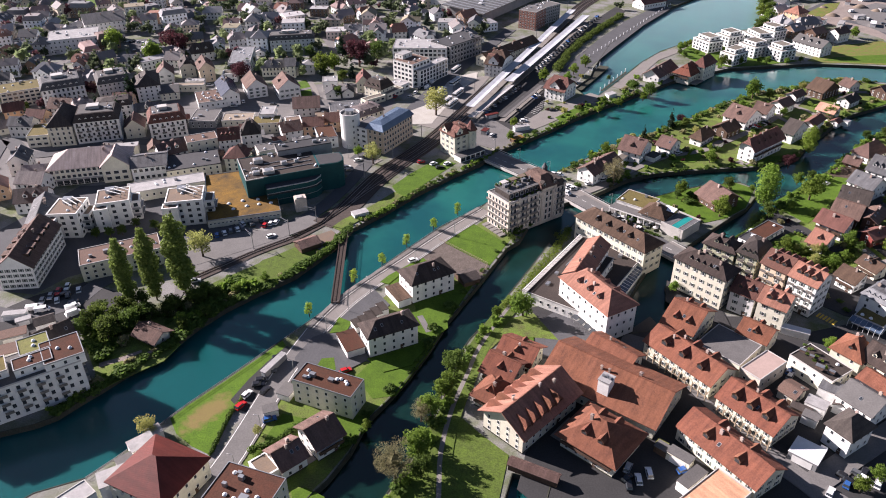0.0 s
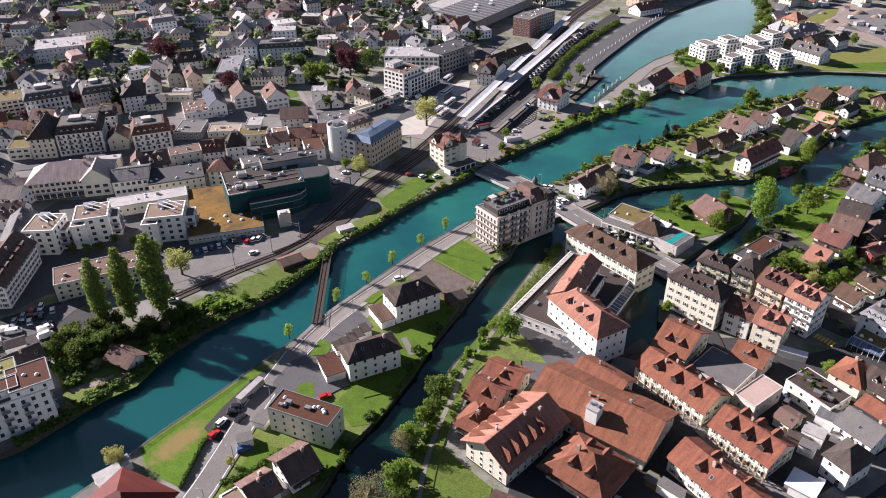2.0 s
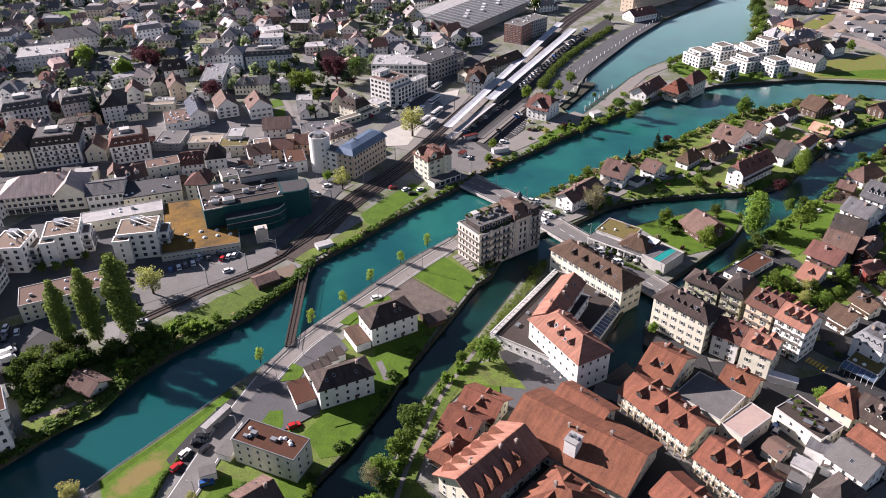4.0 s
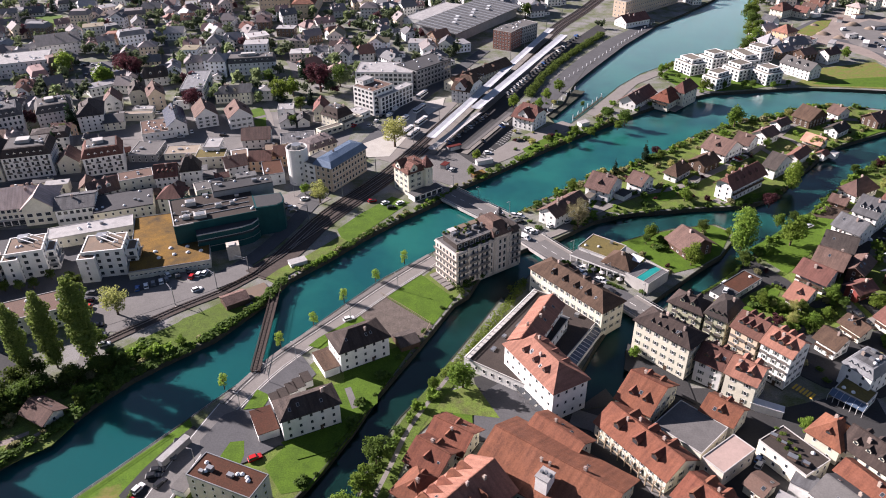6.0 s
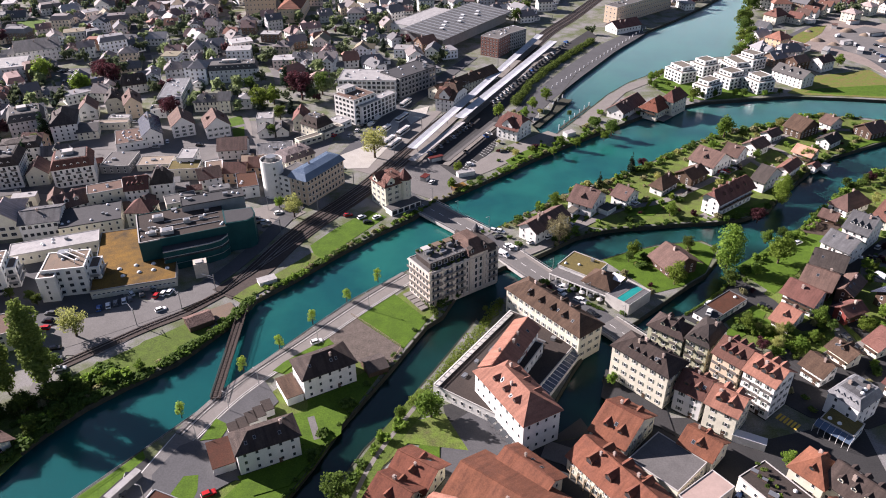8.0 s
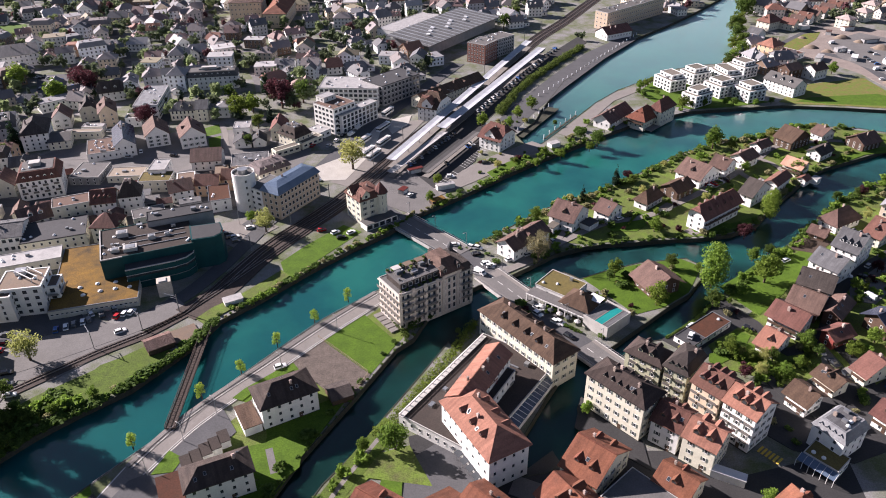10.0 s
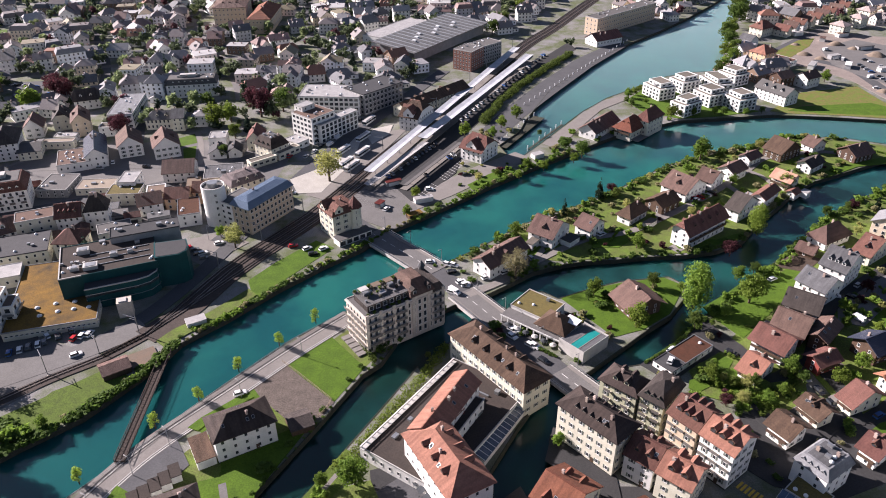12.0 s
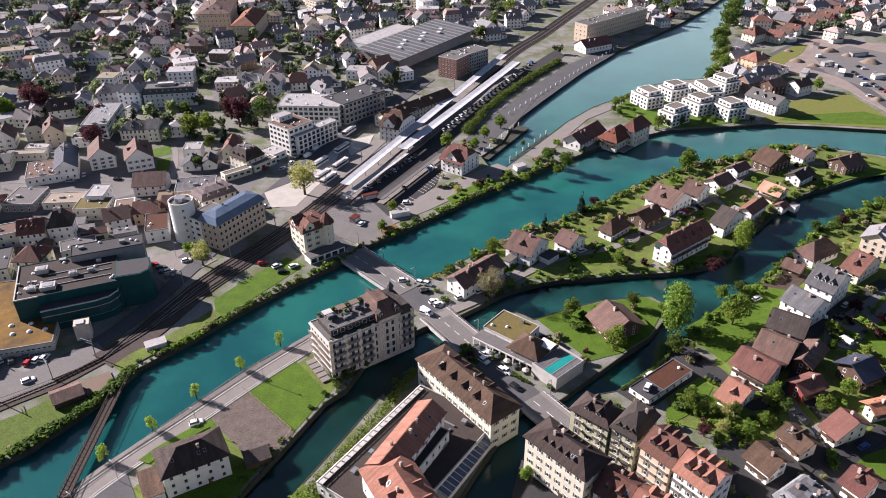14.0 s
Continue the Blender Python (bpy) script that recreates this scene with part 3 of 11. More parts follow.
def house(x, y, L, W, rot, eave, roof, wall, cover, storeys, dormers=0, rise=None, label="", name="house", category="house", shutters=False,
          single=None, pitch=2.9, size=(1.0, 1.35), chimneys=1, dormer_size=(1.5, 1.15), strip=False, extras=0, over=0.7, base=0.0, group="", gabled=True, balcs=0, deck="roofgrey"):
    """A building on its plot: walls, roof, windows, dormers, chimneys, and vents and roof lights where it is flat."""
    root = empty(name, pose(x, y, base, 0, 0, rot), label, category, group)
    wm, rm = WALL[wall], ROOF[cover]
    single = y < 240 if single is None else single
    if roof == "flat":
        wl, ww = L, W
    else:
        wl, ww = L - 2 * over * 0.8, W - 2 * over * 0.8
    rise = rise or {"gable": 0.32, "halfhip": 0.36, "hip": 0.33, "mansard": 0.3, "trunc": 0.22, "flat": 0}[roof] * min(ww, 16)
    g = Geo()
    a, b = wl / 2, ww / 2
    g.prism([(-a, -b), (a, -b), (a, b), (-a, b)], -1.0, eave)
    if roof == "gable" or roof == "halfhip":
        top = eave + rise * (0.97 if roof == "gable" else 0.5)
        for sx in (-1, 1):
            ring = [(sx * a, -b, eave), (sx * a, b, eave), (sx * a, 0, top)] if roof == "gable" else [(sx * a, -b, eave), (sx * a, b, eave), (sx * a, b * 0.45, top), (sx * a, -b * 0.45, top)]
            inn = [(p[0] - sx * 0.3, p[1], p[2]) for p in ring]
            n = len(ring)
            g.add(ring + inn, [tuple(range(n)), tuple(reversed(range(n, 2 * n)))] + [(j, (j + 1) % n, n + (j + 1) % n, n + j) for j in range(n)])
    g.make("wall", wm, root)
    if roof == "flat":
        t = 0.45 if cover in ("terrace", "greyterrace") else 0.2
        p = Geo()
        for x0, x1, y0, y1 in ((-a, a, -b, -b + t), (-a, a, b - t, b), (-a, -a + t, -b + t, b - t), (a - t, a, -b + t, b - t)):
            p.box(x0 - (0.05 if x0 == -a else 0), x1 + (0.05 if x1 == a else 0), y0 - (0.05 if y0 == -b else 0), y1 + (0.05 if y1 == b else 0), eave - 0.15, eave + 0.34)
        p.make("parapet", wm if wall == "teal" or cover in ("terrace", "greyterrace") else ROOF["darkgrey"] if cover in ("darkred", "darkgrey") else METAL if cover in ("sedum", "moss", "greenroof") else PARAPET, root)
        Geo().box(-a + t, a - t, -b + t, b - t, eave, eave + 0.12).make("roof", rm, root)
        r = random.Random(int(x * 10 + y))
        for j in range(extras):
            ex, ey = r.uniform(-a + 1.5, a - 1.5), r.uniform(-b + 1.5, b - 1.5)
            if j % 3 == 2:
                s = r.uniform(0.5, 1.2)
                o = Geo().box(-s, s, -s * 0.7, s * 0.7, 0, r.uniform(0.7, 1.5)).make("roof_unit", METAL, root)
            else:
                o = dome_geo(0.6).make("skylight", DOME, root, smooth=True)
            o.location = (ex, ey, eave + 0.12)
    else:
        top_part = roof_geo(wl, ww, eave, roof, rise, over).make("roof", rm, root)
        slope = rise / (ww / 2) if roof != "trunc" else 1.6
        r = random.Random(int(x * 10 + y))
        if roof == "trunc":
            da, db = a - rise * 0.62 - 0.3, b - rise * 0.62 - 0.3
            Geo().box(-da, da, -db, db, eave + rise + 0.004, eave + rise + 0.16).make("roof_deck", ROOF[deck], top_part)
            if da > 5:
                Geo().box(-da * 0.5, da * 0.2, -db * 0.3, db * 0.45, eave + rise + 0.16, eave + rise + 1.9).make("stair_head", PARAPET, top_part)
            for j in range(5):
                o = dome_geo(0.6).make("skylight", DOME, top_part, smooth=True) if j % 2 else Geo().box(-0.8, 0.8, -0.5, 0.5, 0, 0.9).make("roof_unit", METAL, top_part)
                o.location = (r.uniform(0.3, 0.9) * da * r.choice((-1, 1)), r.uniform(-0.8, 0.8) * db, eave + rise + 0.16)
        for j in range(2 if roof == "trunc" else 3 if wl > 20 and roof != "mansard" else chimneys):
            cx, cy = r.uniform(-a * 0.6, a * 0.6), r.choice((-1, 1)) * b * r.uniform(0.1, 0.35)
            chimney(top_part, cx, cy, eave + rise if roof == "trunc" else eave + rise - abs(cy) * slope if roof != "mansard" else eave + 2.6 + rise * 0.1, 1.2, r.uniform(0.6, 1.0))
        if roof in ("gable", "halfhip") and y < 360:
            ra = a + over * (0.5 if roof == "gable" else -0.6)
            Geo().box(-ra, ra, -0.2, 0.2, eave + rise - 0.12, eave + rise + 0.12).make("ridge", rm, top_part)
            for j in range(r.choice((1, 2, 2))):
                sy, f = r.choice((-1, 1)), r.uniform(0.3, 0.6)
                o = Geo().box(-0.45, 0.45, -0.62, 0.62, 0, 0.12, 0).box(-0.36, 0.36, -0.53, 0.53, 0.1, 0.135, 1).make("roof_window", [METAL, GLASS], top_part)
                o.matrix_local = pose(r.uniform(-a * 0.8, a * 0.8), sy * b * (1 - f), eave + rise * f + 0.03, -sy * math.degrees(math.atan(slope)), 0, 0)
        if roof == "hip" and wl > ww + 4 and y < 330:
            for j in range(4):
                sy, f = -1 if j < 3 else 1, r.uniform(0.35, 0.6)
                o = Geo().box(-0.4, 0.4, -0.55, 0.55, 0, 0.12, 0).box(-0.32, 0.32, -0.47, 0.47, 0.1, 0.135, 1).make("roof_window", [METAL, GLASS], top_part)
                o.matrix_local = pose(r.uniform(-0.35, 0.35) * wl, sy * b * (1 - f), eave + rise * f + 0.05, -sy * math.degrees(math.atan(slope)), 0, 0)
        if dormers:
            dw_ = WALL["wood"] if cover in ("red", "salmon", "brownred", "brown", "umber", "peachred") and roof != "trunc" else wm
            for side in (-1, 1):
                for j in range(dormers):
                    dx = (j - (dormers - 1) / 2) * (wl * (0.62 if roof == "hip" else 0.8) / max(dormers, 1.2))
                    if roof in ("mansard", "trunc"):
                        dormer(top_part, dx, side, b - (0.2 if roof == "mansard" else 0.35), eave + 0.5, 1.9, dw_, rm, *dormer_size, gabled)
                    else:
                        f = 0.28
                        dormer(top_part, dx, side, b * (1 - f), eave + rise * f, slope, dw_, rm, *dormer_size, gabled)
    if over > 1.1 and category == "house":
        r = random.Random(int(x * 7 + y * 3))
        px = r.choice((-1, 1)) * (a + 2.2)
        Geo().box(px - 2.4, px + 2.4, -b * 0.8, b * 0.5, -0.3, 0.2).make("patio", r.choice((PALEROAD, GRAVEL, PALEROAD)), root)
        if storeys > 1:
            gb = Geo()
            zb, q = eave * 0.52, a * 0.95
            prof = [(-b, zb), (-b, zb - 0.15), (-b - 1.12, zb - 0.15), (-b - 1.12, zb + 0.95), (-b - 1.02, zb + 0.95), (-b - 1.02, zb)]
            gb.add([(-q, py, pz) for py, pz in prof] + [(q, py, pz) for py, pz in prof], [(k, 6 + k, 6 + (k + 1) % 6, (k + 1) % 6) for k in range(6)] + [(0, 1, 2, 5), (2, 3, 4, 5), (11, 8, 7, 6), (11, 10, 9, 8)])
            gb.make("balcony", WALL["wood"], root)
    if single and roof != "flat":
        o = Geo().box(-0.55, 0.55, -0.09, 0.03, 0, 2.1).make("door", WALL["wood"], root)
        o.matrix_local = pose(wl * 0.12 + 0.7, -ww / 2, 0.05)
        Geo().box(-a - 0.05, a + 0.05, -b - 0.05, b + 0.05, -0.8, 0.45).make("plinth", QUAY, root)
    for s in range(1, storeys):
        for k in range(balcs):
            place("balcony", BALCONY["small"], root, pose((k - (balcs - 1) / 2) * wl / balcs, -ww / 2, 0.3 + (eave - 0.6) / storeys * (s + 0.12)))
    if pitch:
        wall_windows(root, wl, ww, 0.3, eave - 0.3, storeys, single, shutters, pitch, size, strip=strip, joined=y > 330)
    return root


def roof_gable(x, y, rot, dx, dy, z, turn, w, h, depth, wall, cover, label):
    """A gabled bay that rises through the eaves of a house at (x, y), at (dx, dy) in the house's own plan."""
    root = empty("roof_gable", pose(x, y, 0, 0, 0, rot) @ pose(dx, dy, z, 0, 0, turn), label, "gable")
    a, up = w / 2, w * 0.5
    Geo().box(-a, a, 0.0, depth * 0.6, -0.3, h).add([(-a, 0, h), (a, 0, h), (0, 0, h + up)], [(0, 1, 2)]).make("wall", WALL[wall], root)
    e = 0.4
    Geo().shell([(-a - e, -e, h - e), (0, -e, h + up + 0.15), (0, depth, h + up + 0.15), (-a - e, depth, h - e)], [[0, 1, 2, 3]], 0.2).shell([(0, -e, h + up + 0.15), (a + e, -e, h - e), (a + e, depth, h - e), (0, depth, h + up + 0.15)], [[0, 1, 2, 3]], 0.2).make("roof", ROOF[cover], root)
    place("window", window_mesh(min(1.5, w * 0.4), 1.5, False), root, pose(0, 0, h * 0.55))
    return root


def dome_geo(r):
    g = Geo()
    n = 8
    g.prism([(r * 1.1 * math.cos(k * math.tau / n), r * 1.1 * math.sin(k * math.tau / n)) for k in range(n)], 0, 0.25)
    rings = [(1.0, 0.25), (0.8, 0.5), (0.45, 0.66)]
    vs = [(r * q * math.cos(k * math.tau / n), r * q * math.sin(k * math.tau / n), z) for q, z in rings for k in range(n)] + [(0, 0, 0.72)]
    fs = [(i * n + k, i * n + (k + 1) % n, (i + 1) * n + (k + 1) % n, (i + 1) * n + k) for i in range(2) for k in range(n)]
    fs += [(2 * n + k, 2 * n + (k + 1) % n, 3 * n) for k in range(n)]
    return g.add(vs, fs)


# trees -----------------------------------------------------------------
def leaf_cloud(name, clumps, leaves, size, mat, parent, seed, flat=0.8, cores=True):
    """A crown: many small leaf blades on the skins of overlapping clumps, over a few rough inner cores."""
    r = np.random.default_rng(seed)
    c = np.array([q[:3] for q in clumps])
    rad = np.array([q[3] for q in clumps])
    pick = r.choice(len(clumps), leaves, p=rad ** 2 / (rad ** 2).sum())
    d = r.normal(size=(leaves, 3))
    d /= np.linalg.norm(d, axis=1)[:, None]
    p = c[pick] + d * (rad[pick] * (0.55 + 0.55 * np.sqrt(r.random(leaves))))[:, None] * np.array([1, 1, flat])
    u = np.cross(d + r.normal(size=(leaves, 3)) * 0.7, r.normal(size=(leaves, 3)))
    u /= np.linalg.norm(u, axis=1)[:, None]
    w = np.cross(u, d + r.normal(size=(leaves, 3)) * 0.5)
    w /= np.linalg.norm(w, axis=1)[:, None]
    s = size * (0.6 + 0.8 * r.random(leaves))[:, None]
    quad = np.stack([p - u * s, p - w * s * 0.7, p + u * s, p + w * s * 0.7], 1).reshape(-1, 3)
    faces = np.arange(leaves * 4).reshape(-1, 4)
    vs, fs = quad.tolist(), faces.tolist()
    for (x, y, z, q) in (clumps if leaves <= 1000 or len(clumps) > 60 else clumps[-1:]) if cores else ():
        k = len(vs)
        n, m = (6, 3) if leaves > 1000 else (5, 3)
        for i in range(m + 1):
            th = math.pi * i / m
            for j in range(n):
                ph = math.tau * j / n
                e = q * 0.6 * (0.8 + 0.35 * r.random())
                vs.append((x + e * math.sin(th) * math.cos(ph), y + e * math.sin(th) * math.sin(ph), z + e * math.cos(th) * flat))
        fs += [(k + i * n + j, k + (i + 1) * n + j, k + (i + 1) * n + (j + 1) % n, k + i * n + (j + 1) % n) for i in range(m) for j in range(n)]
    return link(name, vs, fs, mat, parent)


def trunk_geo(height, r0, limbs, seed, spread):
    r = random.Random(seed)
    g = Geo()

    def limb(p0, p1, a0, a1):
        d = (Vector(p1) - Vector(p0)).normalized()
        u = d.orthogonal().normalized()
        v = d.cross(u)
        n = 6
        vs = [Vector(p) + (u * math.cos(k * math.tau / n) + v * math.sin(k * math.tau / n)) * q for p, q in ((p0, a0), (p1, a1)) for k in range(n)]
        g.add(vs, [(k, (k + 1) % n, n + (k + 1) % n, n + k) for k in range(n)])

    limb((0, 0, -0.3), (0, 0, height * 0.4), r0, r0 * 0.75)
    limb((0, 0, height * 0.4), (0.1, 0.1, height), r0 * 0.75, r0 * 0.2)
    for k in range(limbs):
        an, z = k * math.tau / limbs + r.random(), height * r.uniform(0.3, 0.7)
        limb((0, 0, z), (spread * math.cos(an), spread * math.sin(an), z + height * r.uniform(0.15, 0.35)), r0 * 0.45, r0 * 0.12)
    return g


TREES = {}


def tree_kind(kind, label, height, radius, leafm, leaves, size, shape, seed):
    root = empty("tree", pose(0, 0, -500), label, "tree")
    r = random.Random(seed)
    clumps = []
    if shape == "round":
        for k in range(46 if leaves > 1000 else 13 if leaves > 100 else 6):
            an, ct = r.random() * math.tau, r.uniform(-0.85, 1)
            q = radius * r.uniform(0.45, 0.86) * (1 + 0.16 * math.sin(an * 3 + seed))
            st = math.sqrt(1 - ct * ct)
            clumps.append((q * st * math.cos(an), q * st * math.sin(an), height * 0.56 + q * ct * height * 0.42 / radius, radius * (r.uniform(0.17, 0.33) if leaves > 1000 else r.uniform(0.28, 0.42))))
        clumps.append((0, 0, height * 0.55, radius * 0.6))
    elif shape == "column":
        for k in range(26):
            z = height * (0.08 + 0.86 * k / 25)
            fade = min(1.0, 0.55 + z / height * 1.5) * min(1.0, (1.04 - z / height) * 3.4) * r.uniform(0.82, 1.12)
            an = r.random() * math.tau
            clumps.append((radius * 0.34 * fade * math.cos(an), radius * 0.34 * fade * math.sin(an), z, radius * max(0.3, 0.74 * fade)))
            clumps.append((-radius * 0.42 * fade * math.cos(an), -radius * 0.42 * fade * math.sin(an), z + height * 0.015, radius * max(0.2, 0.5 * fade)))
    elif shape == "cone":
        for k in range(16):
            z = height * (0.1 + 0.86 * k / 15)
            q = radius * (1.05 - z / height)
            for j in range(3 if k < 11 else 1):
                an = r.random() * math.tau
                clumps.append((q * 0.55 * math.cos(an), q * 0.55 * math.sin(an), z, max(0.35, q * 0.5)))
    elif shape == "shrub":
        for k in range(7):
            an, q = r.random() * math.tau, radius * math.sqrt(r.random()) * 0.6
            clumps.append((q * math.cos(an), q * math.sin(an), height * r.uniform(0.25, 0.65), radius * r.uniform(0.35, 0.55)))
    trunk_geo(height * (0.75 if shape != "shrub" else 0.4), radius * 0.075 + 0.06, 3 if shape == "column" else 6, seed, radius * (0.2 if shape == "column" else 0.55)).make("trunk", BARK, root)
    leaf_cloud("crown", clumps, leaves, size, leafm, root, seed, cores=kind != "young")
    TREES[kind] = [root, height, False]
    return root


JOINED = {}


def joined_tree(kind, x, y, height, widen=1.0, bucket="shrubbery"):
    """One more plant of the joined far or massed greenery."""
    JOINED.setdefault((bucket, kind), []).append((x, y, height, widen))


def mesh_arrays(ob, m):
    me = ob.data
    n = len(me.vertices)
    v = np.empty(n * 3)
    me.vertices.foreach_get("co", v)
    v = np.c_[v.reshape(-1, 3), np.ones(n)] @ np.array(m).T
    return v[:, :3], [tuple(p.vertices) for p in me.polygons], [p.material_index for p in me.polygons]


def join_trees():
    for (bucket, kind), spots in JOINED.items():
        src, h0, used = TREES[kind]
        vs, fs = [], []
        crown = [o for o in src.children if o.name.startswith("crown")][0]
        base, faces, _ = mesh_arrays(crown, Matrix.Identity(4))
        k = 0
        for x, y, h, wd in spots:
            s, an = h / h0, (x * 3.77 + y * 1.13)
            c, q = math.cos(an), math.sin(an)
            vs.append(np.stack([x + (base[:, 0] * c - base[:, 1] * q) * s * wd, y + (base[:, 0] * q + base[:, 1] * c) * s * wd, base[:, 2] * s], 1))
            fs += [tuple(k + j for j in f) for f in faces]
            k += len(base)
        tagged(link(bucket, np.concatenate(vs).tolist(), fs, crown.data.materials[0]), {"shrubbery": "mixed green shrubs along banks and gardens", "far_trees": "trees between the houses of the far town"}[bucket], "greenery", kind="stuff")


def tree(kind, x, y, height, z=0.0, label="", widen=1.0):
    src, h0, used = TREES[kind]
    s = height / h0
    m = pose(x, y, z, 0, 0, (x * 37.7 + y * 11.3) % 360)
    ob = copy_thing(src, m) if used else src
    ob.matrix_basis = m
    TREES[kind][2] = True
    ob.scale = (s * widen, s * widen, s)
    if label:
        ob["label"] = label
    return ob


# cars --------------------------------------------------------------------
PAINT = {}
for pname, pc in (("white", (0.75, 0.75, 0.74)), ("black", (0.018, 0.018, 0.02)), ("silver", (0.40, 0.41, 0.42)), ("blue", (0.03, 0.10, 0.30)), ("red", (0.45, 0.02, 0.02)), ("grey", (0.10, 0.105, 0.11))):
    PAINT[pname] = material(pname + "_car_paint", pc, rough=0.25, spec=0.6, fine=0.03)
TYRE = material("tyre_rubber", (0.02, 0.02, 0.02), rough=0.9)
CARS = {}


def car_kind(colour, long=4.3, wide=1.78, high=1.48, van=False):
    root = empty("car" if not van else "van", pose(0, 0, -500), f"{colour} {'delivery van' if van else 'passenger car'} parked on the asphalt", "van" if van else "car", "parked vehicles")
    a, b = long / 2, wide / 2
    g = Geo()
    belt = high * 0.56
    prof = [(-a, 0.35), (-a + 0.05, belt * 0.9), (-a + 0.3, belt), (a - 0.55, belt), (a - 0.1, belt * 0.8), (a, 0.4), (a - 0.1, 0.22), (-a + 0.1, 0.22)]
    n = len(prof)
    vs = [(x, -b, z) for x, z in prof] + [(x, b, z) for x, z in prof]
    g.add(vs, [(j, n + j, n + (j + 1) % n, (j + 1) % n) for j in range(n)] + [tuple(range(n)), tuple(reversed(range(n, 2 * n)))])
    x0, x1 = -a + 0.15, a * (0.42 if not van else 0.75)
    q = b * 0.84
    g.box(x0 + 0.35, x1 - 0.55, -q * 0.92, q * 0.92, high - 0.07, high)
    g.make("body", PAINT[colour], root)
    c = Geo()
    low = [(x0, -b * 0.94), (x1, -b * 0.94), (x1, b * 0.94), (x0, b * 0.94)]
    top = [(x0 + 0.32, -q * 0.92), (x1 - 0.5, -q * 0.92), (x1 - 0.5, q * 0.92), (x0 + 0.32, q * 0.92)]
    c.add([(*p, belt) for p in low] + [(*p, high - 0.06) for p in top], [(0, 1, 5, 4), (1, 2, 6, 5), (2, 3, 7, 6), (3, 0, 4, 7), (4, 5, 6, 7)])
    c.make("glasshouse", GLASS if not van else PAINT[colour], root)
    for sx in (-a * 0.62, a * 0.62):
        for sy in (-1, 1):
            w = Geo()
            n = 10
            ring = [(0.32 * math.cos(k * math.tau / n), 0.32 * math.sin(k * math.tau / n)) for k in range(n)]
            w.prism(ring, -0.1, 0.1)
            o = w.make("wheel", TYRE, root)
            o.matrix_local = pose(sx, sy * (b - 0.1), 0.32, 90, 0, 0)
    CARS[colour + ("_van" if van else "")] = [root, False]
    if not van:
        far = empty("car", pose(0, 0, -500), root["label"], "car", "parked vehicles")
        for sx in (-a * 0.62, a * 0.62):
            g.box(sx - 0.3, sx + 0.3, -b + 0.02, b - 0.02, 0.0, 0.3, 1)
        g.make("body", [PAINT[colour], TYRE], far)
        c.make("glasshouse", GLASS, far)
        CARS[colour + "_far"] = [far, False]


for cname in PAINT:
    car_kind(cname)
car_kind("white", 5.4, 2.0, 2.3, True)


def car(colour, x, y, rot, z=0.06):
    colour = colour + "_far" if y > 255 and colour + "_far" in CARS else colour
    src, used = CARS[colour]
    m = pose(x, y, z, 0, 0, rot)
    CARS[colour][1] = True
    if used:
        return copy_thing(src, m)
    src.matrix_basis = m
    return src


# sheets, ribbons and walls -------------------------------------------------
def sheet(name, ring, z, mat, label="", category="", kind="structure", thick=0.3):
    """A flat piece of ground with an edge, from the corners of its outline."""
    area = sum(ring[j - 1][0] * ring[j][1] - ring[j][0] * ring[j - 1][1] for j in range(len(ring)))
    ring = list(ring) if area > 0 else list(reversed(ring))
    ob = Geo().prism(ring, z - thick, z).make(name, mat)
    return tagged(ob, label, category, kind=kind)


def ribbon_sides(pts, w):
    out = []
    for j, p in enumerate(pts):
        a, b = Vector(pts[max(j - 1, 0)]), Vector(pts[min(j + 1, len(pts) - 1)])
        d = (b - a).normalized()
        n = Vector((-d.y, d.x))
        out.append((Vector(p) + n * w / 2, Vector(p) - n * w / 2))
    return out


def smooth_line(pts, step=4.0):
    """A rounded line through the points."""
    out = []
    for j in range(len(pts) - 1):
        p0, p1, p2, p3 = (Vector(pts[max(0, min(len(pts) - 1, j + k))]) for k in (-1, 0, 1, 2))
        n = max(1, int((p2 - p1).length / step))
        for k in range(n):
            t = k / n
            out.append(0.5 * ((2 * p1) + (p2 - p0) * t + (2 * p0 - 5 * p1 + 4 * p2 - p3) * t * t + (3 * p1 - p0 - 3 * p2 + p3) * t ** 3))
    out.append(Vector(pts[-1]))
    return [(p.x, p.y) for p in out]


def ribbon_geo(pts, w, z0, z1, g=None, slot=0):
    g = g or Geo()
    s = ribbon_sides(pts, w)
    n = len(s)
    vs = [(p.x, p.y, z1) for p, q in s] + [(q.x, q.y, z1) for p, q in s] + [(p.x, p.y, z0) for p, q in s] + [(q.x, q.y, z0) for p, q in s]
    fs = []
    for j in range(n - 1):
        fs += [(n + j, n + j + 1, j + 1, j), (j, j + 1, 2 * n + j + 1, 2 * n + j), (n + j + 1, n + j, 3 * n + j, 3 * n + j + 1)]
    fs += [(0, 2 * n, 3 * n, n), (2 * n - 1, 4 * n - 1, 3 * n - 1, n - 1)]
    return g.add(vs, fs, slot)


def offset_line(pts, d):
    return [tuple(p) for p, q in ribbon_sides(pts, 2 * d)]


def road(name, pts, w, mat, z=0.06, label="", category="road", kind="structure"):
    return tagged(ribbon_geo(smooth_line(pts), w, z - 0.3, z).make(name, mat), label, category, kind=kind)

# ---- ground, banks and water ----
from mathutils.geometry import delaunay_2d_cdt

